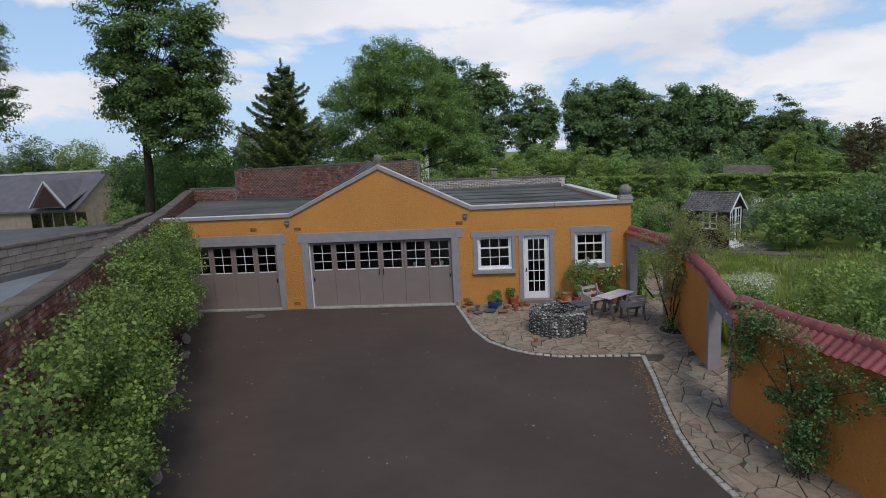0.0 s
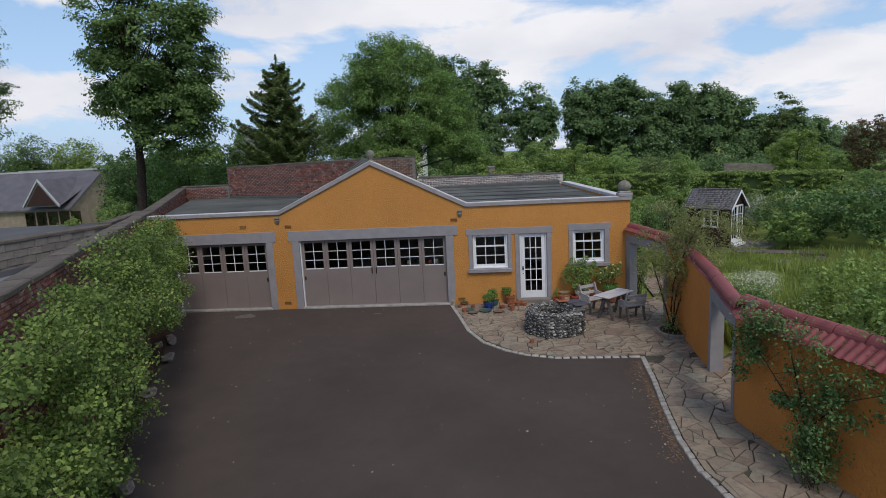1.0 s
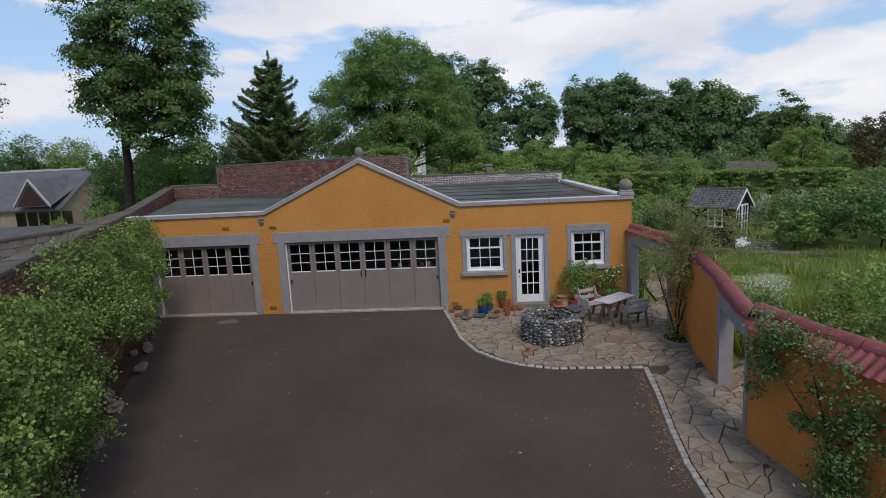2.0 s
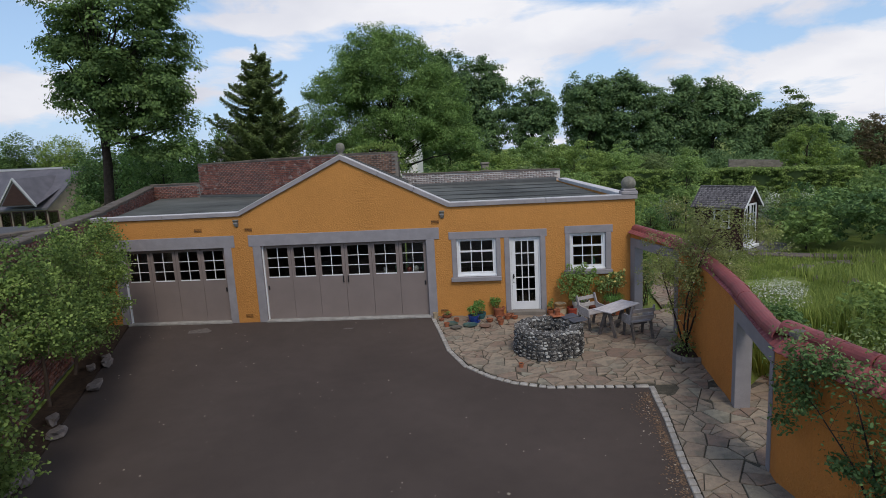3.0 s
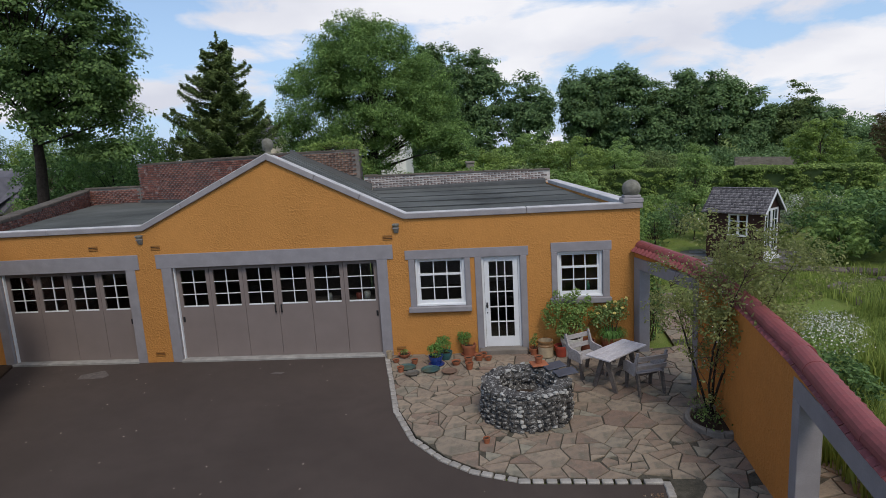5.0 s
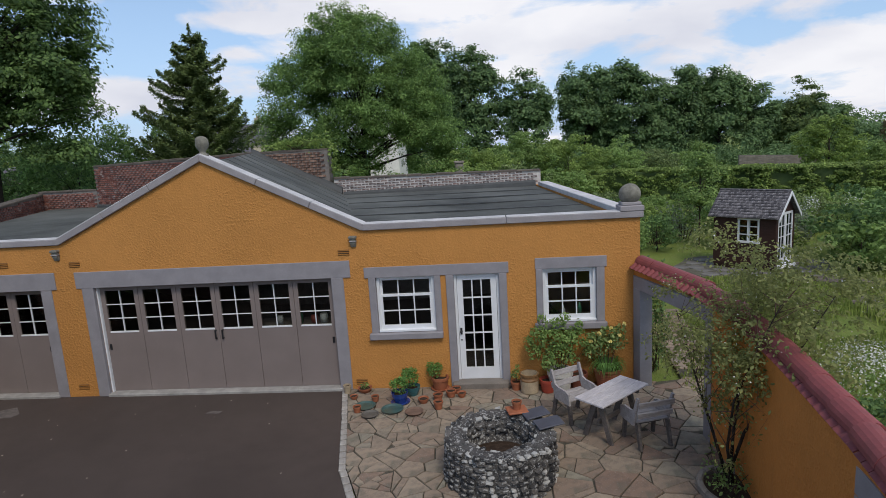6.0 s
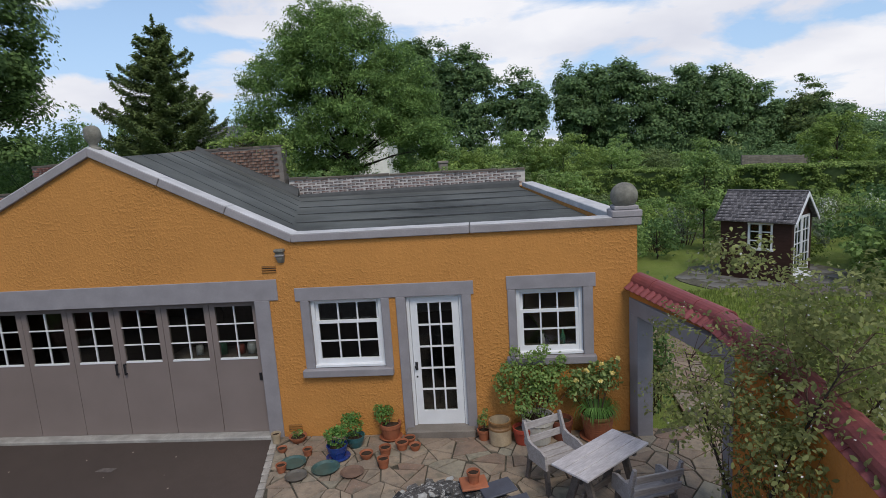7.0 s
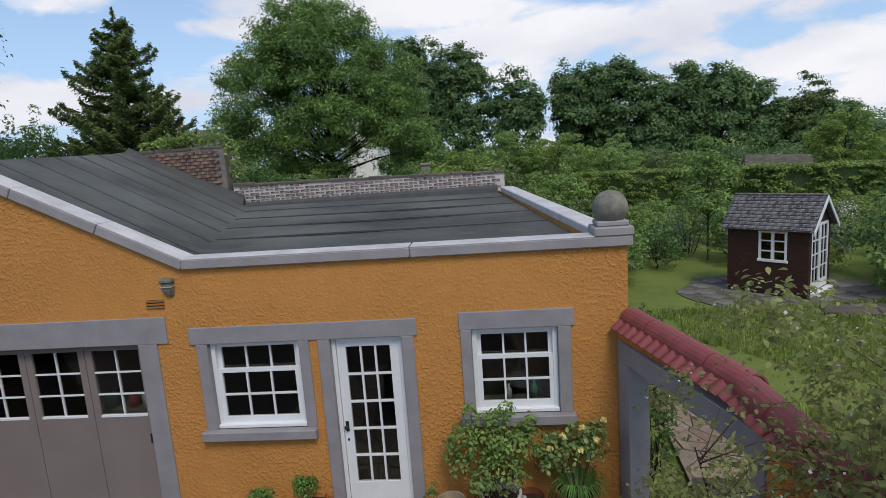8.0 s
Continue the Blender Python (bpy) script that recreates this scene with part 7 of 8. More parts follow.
def tall_plant(x, y, h, w, m, seed, name="tall_herb", label="tall upright wild garden plant with narrow leaves", category="plant", group="tall plants", leaf=0.13, r0=0.02):
    """Upright stems set with leaves from the ground up."""
    t = thing(name, label, category, (x, y, -0.06), 0, group)
    r = random.Random(seed)
    bm = bmesh.new()
    pts = []
    for k in range(int(9 + 10 * w)):
        sx, sy, hh = r.gauss(0, 0.45) * w, r.gauss(0, 0.45) * w, h * r.uniform(0.6, 1.08)
        ex, ey = sx * 1.5 + r.gauss(0, 0.08), sy * 1.5 + r.gauss(0, 0.08)
        tube(bm, [(sx * 0.5, sy * 0.5, 0), (sx, sy, hh * 0.5), (ex, ey, hh)], [r0, r0 * 0.6, r0 * 0.2], 4)
        for j in range(int(46 * hh / 1.5)):
            f = r.uniform(0.12, 1.0)
            g = 0.15 * (1.15 - f)
            pts.append((sx + (ex - sx) * max(0, f - 0.5) * 2 + r.gauss(0, g), sy + (ey - sy) * max(0, f - 0.5) * 2 + r.gauss(0, g), hh * f))
    tagged(part("branchwork", bm, M_BARK_THIN, t), kind="stuff")
    pts = np.array(pts)
    leaf_mesh("foliage", pts, rng.normal(0, 0.8, pts.shape), leaf, m, t, 0.4)
    return t


for k, (x, y, h, w, m) in enumerate(((7.6, 13.6, 1.5, 0.8, M_L_BUSH), (8.9, 13.2, 1.3, 0.7, M_L_OLIVE), (10.4, 14.6, 1.4, 0.8, M_L_BUSH), (9.4, 15.2, 1.6, 0.8, M_L_LIME), (11.8, 15.6, 1.5, 0.8, M_L_GREY), (13.2, 14.8, 1.6, 0.8, M_L_BUSH), (15.2, 13.6, 1.7, 0.7, M_L_GREY), (16.0, 14.6, 1.6, 0.8, M_L_LIME), (17.4, 13.2, 1.9, 0.8, M_L_BUSH), (12.6, 18.6, 1.4, 0.9, M_L_OLIVE), (10.2, 19.2, 1.6, 0.9, M_L_BUSH), (15.2, 18.6, 1.4, 0.9, M_L_LIME), (18.2, 18.4, 1.5, 0.9, M_L_GREY), (7.0, 17.4, 1.8, 0.9, M_L_BUSH), (7.6, 10.4, 1.2, 0.5, M_L_BUSH), (14.4, 20.6, 1.1, 0.9, M_L_BUSH), (22.0, 17.6, 1.5, 0.9, M_L_BUSH), (6.9, 7.4, 1.1, 0.35, M_L_LIME), (7.3, 5.6, 0.9, 0.3, M_L_BUSH))):
    tall_plant(x, y, h, w, m, 500 + k)
grown_tree("young_tree", "slender young garden tree with light leaves", (11.95, 14.0, -0.06), [(11.95, 14.0, 1.9, 1.0, 0.9, 1.5), (12.0, 14.0, 3.2, 0.7, 0.6, 1.0), (11.9, 14.0, 4.1, 0.28, 0.28, 0.5)], M_L_BUSH, 0.11, 210, 26, 0.16, 0.05, 1.0, 540, gap=0.36, freq=1.2, boughs=40, bark=M_BARK_THIN, inner=1.8)
# white flowering clumps
for k, (x, y, z, rx, rz) in enumerate(((8.9, -1.5, 0.75, 0.75, 0.45), (9.6, -0.7, 0.65, 0.5, 0.35), (18.8, 8.6, 2.1, 0.6, 0.4), (14.9, 11.4, 1.7, 0.3, 0.4), (16.4, 11.4, 1.9, 0.3, 0.4))):
    t = thing("flower_clump", "tall clump of small white garden flowers", "flowers", (x, y, -0.05), 0, "white flowers")
    p, o = cloud([(0, 0, z, rx, rx, rz)], 170, 0.6)
    leaf_mesh("bloom_mass", p, o, 0.034, M_F_WHITE, t, 0.8)
    p, o = cloud([(0, 0, z * 0.55, rx, rx, z * 0.6)], 130, 0.7)
    leaf_mesh("foliage", p, o, 0.09, M_L_BUSH, t, 0.3)


def blades(name, label, area, count, h, material, seed):
    """Upright grass blades over a stretch of ground."""
    r = np.random.default_rng(seed)
    x0, x1, y0, y1 = area
    x, y = r.uniform(x0, x1, count), r.uniform(y0, y1, count)
    keep = np.array([noise.noise((a * 0.5, b * 0.5, seed)) > -0.15 for a, b in zip(x, y)])
    x, y = x[keep], y[keep]
    n = len(x)
    a = r.uniform(0, 6.283, n)
    hh = h * r.uniform(0.5, 1.25, n)
    w = 0.012 + 0.01 * r.random(n)
    lean = r.normal(0, 0.22, (n, 2)) * hh[:, None]
    b0 = np.stack([x - np.cos(a) * w, y - np.sin(a) * w, np.full(n, -0.08)], 1)
    b1 = np.stack([x + np.cos(a) * w, y + np.sin(a) * w, np.full(n, -0.08)], 1)
    mid = np.stack([x + lean[:, 0] * 0.4, y + lean[:, 1] * 0.4, hh * 0.6], 1)
    m0, m1 = mid + (b0 - b1) * 0.35, mid + (b1 - b0) * 0.35
    tip = np.stack([x + lean[:, 0], y + lean[:, 1], hh], 1)
    v = np.stack([b0, b1, m1, m0, tip], 1).reshape(-1, 3)
    f = []
    for k in range(n):
        f += [(5 * k, 5 * k + 1, 5 * k + 2, 5 * k + 3), (5 * k + 3, 5 * k + 2, 5 * k + 4)]
    ob = raw(name, v.tolist(), f, material)
    return tagged(ob, label, "grass", kind="stuff")


blades("long_grass", "tall seeding meadow grass behind the garden wall", (7.2, 13.5, -8.5, -0.6), 20000, 0.7, M_L_GRASS, 3)
blades("long_grass", "tall reeds and grass round the pond", (12.0, 17.0, 1.0, 6.0), 3200, 0.4, M_L_GRASS, 8)
blades("long_grass", "tall seeding meadow grass by the pond", (12.0, 18.5, -6.0, 1.0), 13000, 0.7, M_L_GRASS, 4)

blades("lawn_grass", "short uneven lawn grass round the summer house", (6.7, 15.0, -0.5, 8.0), 30000, 0.07, M_L_GRASS, 21)

# clipped hedge
hd = thing("hedge", "long clipped green garden hedge with a flat top", "hedge", (10.2, 31.0, -0.05), -29.0)
HL = 17.2
# plain box added inside, stops light leaking and keeps leaf gaps dark
part("inner_growth", boxes((0.1, HL - 0.1, -0.5, 0.5, 0.0, 2.25)), M_L_FIR, hd, "solid dark core added to block light through the hedge")
rh = random.Random(9)
cl = []
for k in range(330):
    cl.append((rh.uniform(0, HL), -0.62 + rh.uniform(-0.12, 0.08), rh.uniform(0.1, 2.3), rh.uniform(0.2, 0.38), 0.22, rh.uniform(0.12, 0.2)))
for k in range(140):
    cl.append((rh.uniform(0, HL), rh.uniform(-0.6, 0.6), 2.34 + rh.uniform(-0.06, 0.08), rh.uniform(0.3, 0.5), 0.4, 0.12))
p, o = cloud(cl, 130, 0.15)
leaf_mesh("foliage", p, o, 0.13, M_L_HEDGE, hd, 0.65, spread=0.5)

# trees behind the hedge and to the sides
FR = "bushy light green fruit tree behind the hedge"
for k, (x, y, r_, h, m) in enumerate(((-1.6, 24, 2.0, 3.2, M_L_BUSH), (2.6, 29, 2.6, 4.4, M_L_LIME), (5.6, 33, 2.8, 5.2, M_L_BUSH), (9.4, 34, 2.7, 5.0, M_L_LIME), (13.2, 36, 2.4, 4.3, M_L_BUSH), (16.8, 38, 2.2, 3.5, M_L_OLIVE), (20.2, 41, 2.2, 3.0, M_L_BUSH), (5.0, 24.5, 1.9, 3.2, M_L_OLIVE), (8.2, 27.0, 1.6, 2.6, M_L_BUSH), (1.4, 21.5, 1.9, 3.3, M_L_LIME), (36.5, 42, 2.4, 3.0, M_L_BUSH))):
    tree("fruit_tree", FR, (x, y, -0.05), (x, y, h * 0.55, r_, r_, h * 0.45), 0.16, m, 24, 26, 0.12, 0.40, 0.8, -0.75, 200 + k, group="fruit trees", fork=0.2)
tree("garden_tree", "rounded light green garden tree", (28.9, 35.5, -0.05), (28.9, 35.5, 2.8, 2.2, 2.2, 2.4), 0.17, M_L_LIME, 34, 26, 0.15, 0.34, 0.8, -0.75, 230)
tree("copper_tree", "bronze-leaved ornamental garden tree beyond the hedge", (34.6, 35, -0.05), (34.6, 35, 3.2, 1.9, 1.9, 2.7), 0.18, M_L_RED, 30, 22, 0.15, 0.36, 0.85, -0.7, 231)
tree("garden_tree", "tall pale green garden tree", (26.5, 17.5, -0.05), (26.5, 17.5, 2.3, 1.8, 1.8, 2.1), 0.14, M_L_OLIVE, 34, 26, 0.12, 0.32, 0.85, -0.8, 232)
tree("garden_tree", "tall pale green garden tree", (21.8, 3.0, -0.05), (21.8, 3.0, 2.0, 1.8, 1.8, 1.9), 0.13, M_L_BUSH, 32, 30, 0.1, 0.34, 0.85, -0.8, 233)
# far walled-garden wall
ob = brick_wall("wall_far", "far old grey-brown garden wall partly overgrown", (26.8, 46.0), (33.0, 44.7), -0.2, 2.3, 2.0, 0.4, M_STONE, M_MORTAR, seed=33, singles=0, module=(0.45, 0.15))

# ---- the large trees
SYC = "tall dark sycamore with a full crown"
grown_tree("sycamore", SYC, (-17.3, 11.8, -1.0),
           [(-15.25, 11.8, 11.0, 3.3, 3.4, 6.0), (-14.9, 11.8, 8.8, 3.3, 3.1, 2.4), (-17.0, 11.6, 8.6, 1.5, 1.6, 1.2), (-13.00, 11.6, 8.6, 1.6, 1.5, 1.1), (-13.30, 11.6, 6.9, 1.6, 1.4, 0.8), (-13.00, 11.6, 11.4, 1.5, 1.5, 1.5), (-17.2, 11.6, 11.0, 1.5, 1.5, 1.3), (-15.80, 11.8, 15.6, 2.6, 2.5, 2.2), (-13.30, 11.4, 5.4, 1.2, 1.0, 0.5)],
           M_L_OAK, 0.17, 1250, 62, 0.30, 0.30, 5.9, 301, gap=0.52, freq=0.75, flat=0.40, boughs=80, spread=0.35)
grown_tree("sycamore", SYC, (-30.4, 15.5, -1.9),
           [(-30.2, 15.5, 11.0, 3.0, 3.0, 5.0), (-29.2, 15.5, 8.4, 1.8, 2.0, 1.6), (-29.0, 15.4, 13.4, 1.8, 2.0, 1.8)],
           M_L_OAK, 0.17, 700, 56, 0.30, 0.33, 5.0, 302, gap=0.52, freq=0.8, flat=0.40, spread=0.35)
grown_tree("ash_tree", "broad airy ash tree with feathery leaves", (-5.0, 30.0, -0.05),
           [(-5.4, 30.0, 8.6, 5.6, 4.6, 5.6), (-5.6, 30.0, 11.8, 3.7, 3.4, 2.6), (-0.6, 29.8, 5.6, 2.6, 2.2, 2.8), (-10.2, 29.8, 6.2, 2.3, 2.0, 2.6), (-1.4, 29.8, 8.6, 2.2, 2.0, 2.0), (-9.6, 29.8, 9.6, 2.2, 2.0, 2.0), (-8.2, 28.6, 3.2, 3.2, 2.0, 1.9), (0.6, 29.4, 3.4, 1.8, 1.6, 1.7), (-6.4, 28.4, 3.4, 1.6, 1.6, 1.6)],
           M_L_ASH, 0.22, 2600, 60, 0.33, 0.40, 2.6, 303, gap=0.42, freq=0.55, flat=0.62, aspect=0.34, boughs=80, spread=0.7, holes=[(-3.1, 29.0, 4.4, 0.85, 3.0, 1.7), (-3.6, 28.0, 2.4, 0.7, 3.0, 1.6)])


def conifer(x, y, h, r0, seed):
    """Whorls of long flat boughs, each a spray of needles with upturned fingers."""
    t = thing("fir_tree", "dark pointed fir tree with tiered branches", "tree", (x, y, -0.3))
    r = random.Random(seed)
    bm = bmesh.new()
    bw = bmesh.new()
    tube(bm, [(0, 0, 0), (0.1, 0, h * 0.5), (0, 0, h)], [0.24, 0.15, 0.02], 7)
    pts, outs = [], []
    z = 0.8
    while z < h - 0.3:
        f = 1 - z / h
        ln = min(2.6, r0 * f ** 0.85)
        for k in range(max(5, int(6 + 10 * f))):
            a = r.uniform(0, 6.283)
            l = ln * r.uniform(0.58, 1.14) + 0.12
            dip = r.uniform(-0.22, 0.05)
            ca, sa = math.cos(a), math.sin(a)
            rise = lambda q: z + dip * l * q + 0.30 * l * q * q * q
            tube(bw, [(0, 0, z), (ca * l * 0.5, sa * l * 0.5, rise(0.5)), (ca * l, sa * l, rise(1.0))], [0.05 * f + 0.012, 0.03 * f + 0.008, 0.005], 4)
            for j in range(int(110 + 190 * l)):
                q = r.uniform(0.12, 1.04) ** 0.8
                side = r.gauss(0, 1) * (0.07 + 0.22 * l * (1.05 - q))
                pts.append((ca * l * q - sa * side, sa * l * q + ca * side, rise(q) + r.gauss(0, 0.07) - 0.22 * abs(side)))
                outs.append((ca * 0.5, sa * 0.5, 0.9))
        z += 0.40 + 0.12 * f
    for k in range(160):
        q = r.random()
        pts.append((r.gauss(0, 0.16) * (1 - q), r.gauss(0, 0.16) * (1 - q), h - 1.0 + 1.15 * q))
        outs.append((0, 0, 1))
    part("trunk", bm, M_BARK, t)
    tagged(part("branchwork", bw, M_BARK, t), kind="stuff")
    leaf_mesh("crown", np.array(pts), np.array(outs), 0.20, M_L_FIR, t, 0.34, spread=0.6)


conifer(-11.3, 19.0, 11.6, 5.6, 5)

# thicket under the sycamore
for k, (x, y, r_, h, m, lf) in enumerate(((-18.8, 12.6, 1.2, 2.6, M_L_BUSH, 0.17), (-21.2, 12.2, 1.0, 2.2, M_L_LIME, 0.17), (-16.6, 16.6, 2.2, 6.5, M_L_ASH, 0.19), (-14.2, 18.5, 2.2, 5.2, M_L_OAK, 0.19), (-20.8, 18.5, 2.6, 5.8, M_L_DARK, 0.2), (-22.0, 19.5, 1.8, 4.6, M_L_OAK, 0.2), (-17.6, 21.0, 1.6, 7.4, M_L_ASH, 0.18), (-15.4, 22.0, 1.5, 6.9, M_L_ASH, 0.18), (-13.4, 14.4, 1.7, 4.4, M_L_DARK, 0.17), (-9.5, 19.5, 2.2, 5.0, M_L_FIR, 0.2), (-20.6, 15.0, 1.2, 2.9, M_L_BUSH, 0.17), (-7.2, 22.5, 2.0, 4.2, M_L_DARK, 0.2), (-22.0, 23.0, 2.4, 6.5, M_L_OAK, 0.2))):
    tree("thicket_tree", "dense green young tree behind the yard", (x, y, -0.6), (x, y, h * 0.5, r_, r_, h * 0.52), lf * 0.8, m, 34, 22, 0.12, 0.34, 0.8, -0.85, 330 + k, group="thicket", fork=0.2)

# distant trees
WOOD = "dark broadleaf tree of the far wood"
for k, (x, y, top, rx, low_) in enumerate(((-3.2, 68, 18.6, 4.2, 3.0), (2.2, 66, 17.2, 3.4, 3.0), (8.3, 64, 13.9, 3.2, 3.2), (15.8, 65, 14.6, 3.2, 1.6), (20.6, 65, 14.2, 3.3, 1.6), (24.8, 66, 11.6, 2.6, 1.4),
        (28.2, 66, 13.4, 2.3, 1.5), (33.0, 67, 12.8, 3.5, 1.4), (37.6, 67, 10.8, 2.7, 1.4), (44.9, 67, 9.2, 2.6, 1.2), (48.2, 68, 7.2, 2.4, 1.0), (54, 72, 4.6, 3.6, 0.6), (61, 74, 4.0, 4.0, 0.6), (-9.5, 72, 10.0, 4.0, 1.0), (18.4, 70, 10.5, 3.4, 1.0), (30.4, 70, 9.5, 3.4, 1.0), (40.5, 70, 8.5, 3.2, 1.0))):
    cz, rz, q = (top + low_) / 2, (top - low_) / 2, random.Random(k)
    env = [(x, y, cz, rx, rx * 0.9, rz)] + [(x + q.uniform(-0.62, 0.62) * rx, y - q.uniform(0, 0.5) * rx, cz + q.uniform(-0.5, 0.72) * rz, rx * q.uniform(0.36, 0.5), rx * 0.4, rz * q.uniform(0.2, 0.3)) for m in range(7)]
    grown_tree("woodland_tree", WOOD, (x, y, -0.1), env, M_L_FAR, 0.36, int(38 * rx * rz), 34, 0.42, 0.32, low_ + 0.6, 400 + k, gap=0.42, freq=0.5, flat=0.5, boughs=34, group="far wood")
grown_tree("cedar", "ragged dark cedar above the far wood", (42.3, 66, -0.1), [(42.3, 66, 5.4, 2.7, 2.4, 3.4), (41.4, 66, 9.0, 1.3, 0.8, 0.2), (43.2, 66, 9.4, 1.0, 0.6, 0.18), (42.2, 66, 10.2, 0.7, 0.5, 0.18), (41.8, 66, 10.7, 0.35, 0.3, 0.14), (43.8, 66, 8.4, 1.4, 0.8, 0.2)], M_L_FIR, 0.27, 520, 26, 0.4, 0.3, 3.0, 430, flat=0.3)
# undergrowth at the foot of the wood: one mass that nobody could count
rw = random.Random(12)
cl = []
for k in range(230):
    x = rw.uniform(-8, 75)
    y = 58 + rw.uniform(-4, 5) + max(0, x - 30) * 0.15
    h = rw.uniform(0.8, 2.6)
    cl.append((x, y, h * 0.6 - 0.1, rw.uniform(1.4, 2.6), 1.4, h * 0.8))
p, o = cloud(tufts(cl, 6, 0.48, 5), 11, 0.1)
tagged(leaf_mesh("undergrowth", p, o, 0.3, M_L_FAR, None, 0.65), "dark undergrowth along the foot of the wood", "undergrowth", kind="stuff")
cl = []
for k in range(150):
    x = rw.uniform(-95, -10)
    y = rw.uniform(58, 80) + abs(x + 50) * 0.1
    h = rw.uniform(3, 7.0)
    cl.append((x, y, h * 0.5 - 1.5, rw.uniform(2.2, 4.0), 2.5, h * 0.55))
p, o = cloud(tufts(cl, 6, 0.4, 6), 2.6, 0.1)
tagged(leaf_mesh("far_trees", p, o, 0.42, M_L_FAR, None, 0.65), "distant green tree belt behind the houses", "trees", kind="stuff")
cl = []
for k in range(90):
    x = rw.uniform(50, 190)
    h = rw.uniform(3.8, 6.4)
    cl.append((x, 78 + rw.uniform(-5, 12) + (x - 50) * 0.1, h * 0.5 - 0.5, rw.uniform(3, 5), 3.0, h * 0.6))
p, o = cloud(tufts(cl, 6, 0.5, 7), 4.5, 0.1)
tagged(leaf_mesh("far_trees", p, o, 0.45, M_L_FAR, None, 0.65), "distant tree belt beyond the walled garden", "trees", kind="stuff")
for k, (x, y, r_, h) in enumerate(((-59.4, 57, 3.6, 10.2), (-52.8, 57, 3.4, 9.5), (-46.5, 56, 3.0, 7.0), (-67.5, 62, 5, 9.0))):
    grown_tree("hillside_tree", "rounded mid-green tree beyond the roofs", (x, y, -2), [(x, y, h * 0.5, r_, r_, h * 0.5), (x - 0.4 * r_, y, h * 0.6, r_ * 0.6, r_ * 0.6, h * 0.22), (x + 0.45 * r_, y, h * 0.45, r_ * 0.6, r_ * 0.6, h * 0.25)], (M_L_OAK, M_L_LIME, M_L_ASH, M_L_OAK)[k], 0.26, 460, 34, 0.42, 0.2, 1.0, 450 + k, gap=0.3, freq=0.5, group="far trees")

# ---------------------------------------------------------------- houses


def gable_house(name, label, at, turn, length, depth, eave, ridge, wall_m, roof_m, windows=(), chimneys=(), base=-2.0, lift=0.0, ridge_cap=False):
    """A house with a pitched roof; local x along the ridge."""
    h = thing(name, label, "house", (*at, lift), turn)
    if ridge_cap:
        part("ridge_cap", boxes((-0.2, length + 0.2, depth / 2 - 0.14, depth / 2 + 0.14, ridge + 0.1, ridge + 0.25)), M_LEAD, h, "pale lead ridge")
    bm = bmesh.new()
    box(bm, 0, length, 0, depth, base, eave)
    part("wall", bm, wall_m, h)
    for x0, x1 in ((0, 0.25), (length - 0.25, length)):
        bm = bmesh.new()
        loft(bm, [[(x, 0, eave), (x, depth, eave), (x, depth / 2, ridge - 0.05)] for x in (x0, x1)])
        part("gable", bm, wall_m, h)
    for s in (0, 1):
        bm = bmesh.new()
        y0 = -0.3 if s == 0 else depth + 0.3
        z0 = eave - 0.3 * (ridge - eave) / (depth / 2)
        loft(bm, [[(x, y0, z0), (x, y0, z0 + 0.15), (x, depth / 2, ridge + 0.15), (x, depth / 2, ridge)] for x in (-0.2, length + 0.2)])
        part("roof", bm, roof_m, h, "grey slate roof")
    for x, z, w, hh in windows:
        wd = part("window", boxes((x, x + w, -0.05, 0.0, z, z + hh)), M_WHITE, h, "small white framed window")
        part("pane", boxes((x + 0.08, x + w - 0.08, -0.06, -0.05, z + 0.08, z + hh - 0.08)), M_BLACK, wd)
    for x in chimneys:
        ch = part("chimney", boxes((x, x + 0.8, depth / 2 - 0.3, depth / 2 + 0.3, ridge - 0.4, ridge + 0.9)), wall_m, h)
        part("chimney_pot", boxes((x + 0.2, x + 0.36, depth / 2 - 0.1, depth / 2 + 0.1, ridge + 0.9, ridge + 1.2), (x + 0.45, x + 0.61, depth / 2 - 0.1, depth / 2 + 0.1, ridge + 0.9, ridge + 1.2)), M_CLAY_PALE, ch)
    return h


gable_house("cottage", "off-white cottage gable seen behind the ash tree", (-5.5, 48.0), 92, 8.0, 3.0, 6.4, 8.0, M_HOUSE_WHITE, M_SLATE_FAR, base=-0.3)
gable_house("cottage", "grey-roofed house with chimneys in the distance", (-33.5, 62.0), 5, 9.0, 5.0, 6.8, 9.0, M_HOUSE, M_SLATE_FAR, ((2.0, 4.2, 1.0, 1.1), (5.5, 4.2, 1.0, 1.1)), (0.3, 7.0))
gable_house("cottage", "cream house behind the thicket", (-22.5, 36.0), 20, 6.0, 5.0, 4.2, 6.2, M_HOUSE, M_SLATE_FAR, ((3.0, 3.0, 0.9, 1.0),), ())
# long slate-roofed hall with a glazed gable
hall = gable_house("village_hall", "low hall with long grey slate roofs and pale ridges", (-51.6, 30.0), -3, 17.6, 9.0, 0.9, 3.9, plain("hall_stone", (0.30, 0.24, 0.18), 0.9, 0.2, 2, 0.3), M_SLATE_FAR, base=-3.4, lift=0.9)
for k in range(4):
    gable_house("village_hall", "slate-roofed hall wing with a pale lead ridge", (-43.4 + k * 2.6, 38.5 + k * 1.6), 101, 9.0, 4.4, 2.6, 4.6 - 0.25 * k, bpy.data.materials["hall_stone"], M_SLATE_FAR, base=-3.0, lift=0.3, ridge_cap=True)
part("ridge_cap", boxes((-0.2, 17.8, 4.35, 4.65, 3.98, 4.14)), M_LEAD, hall, "pale lead ridge")
bm = bmesh.new()
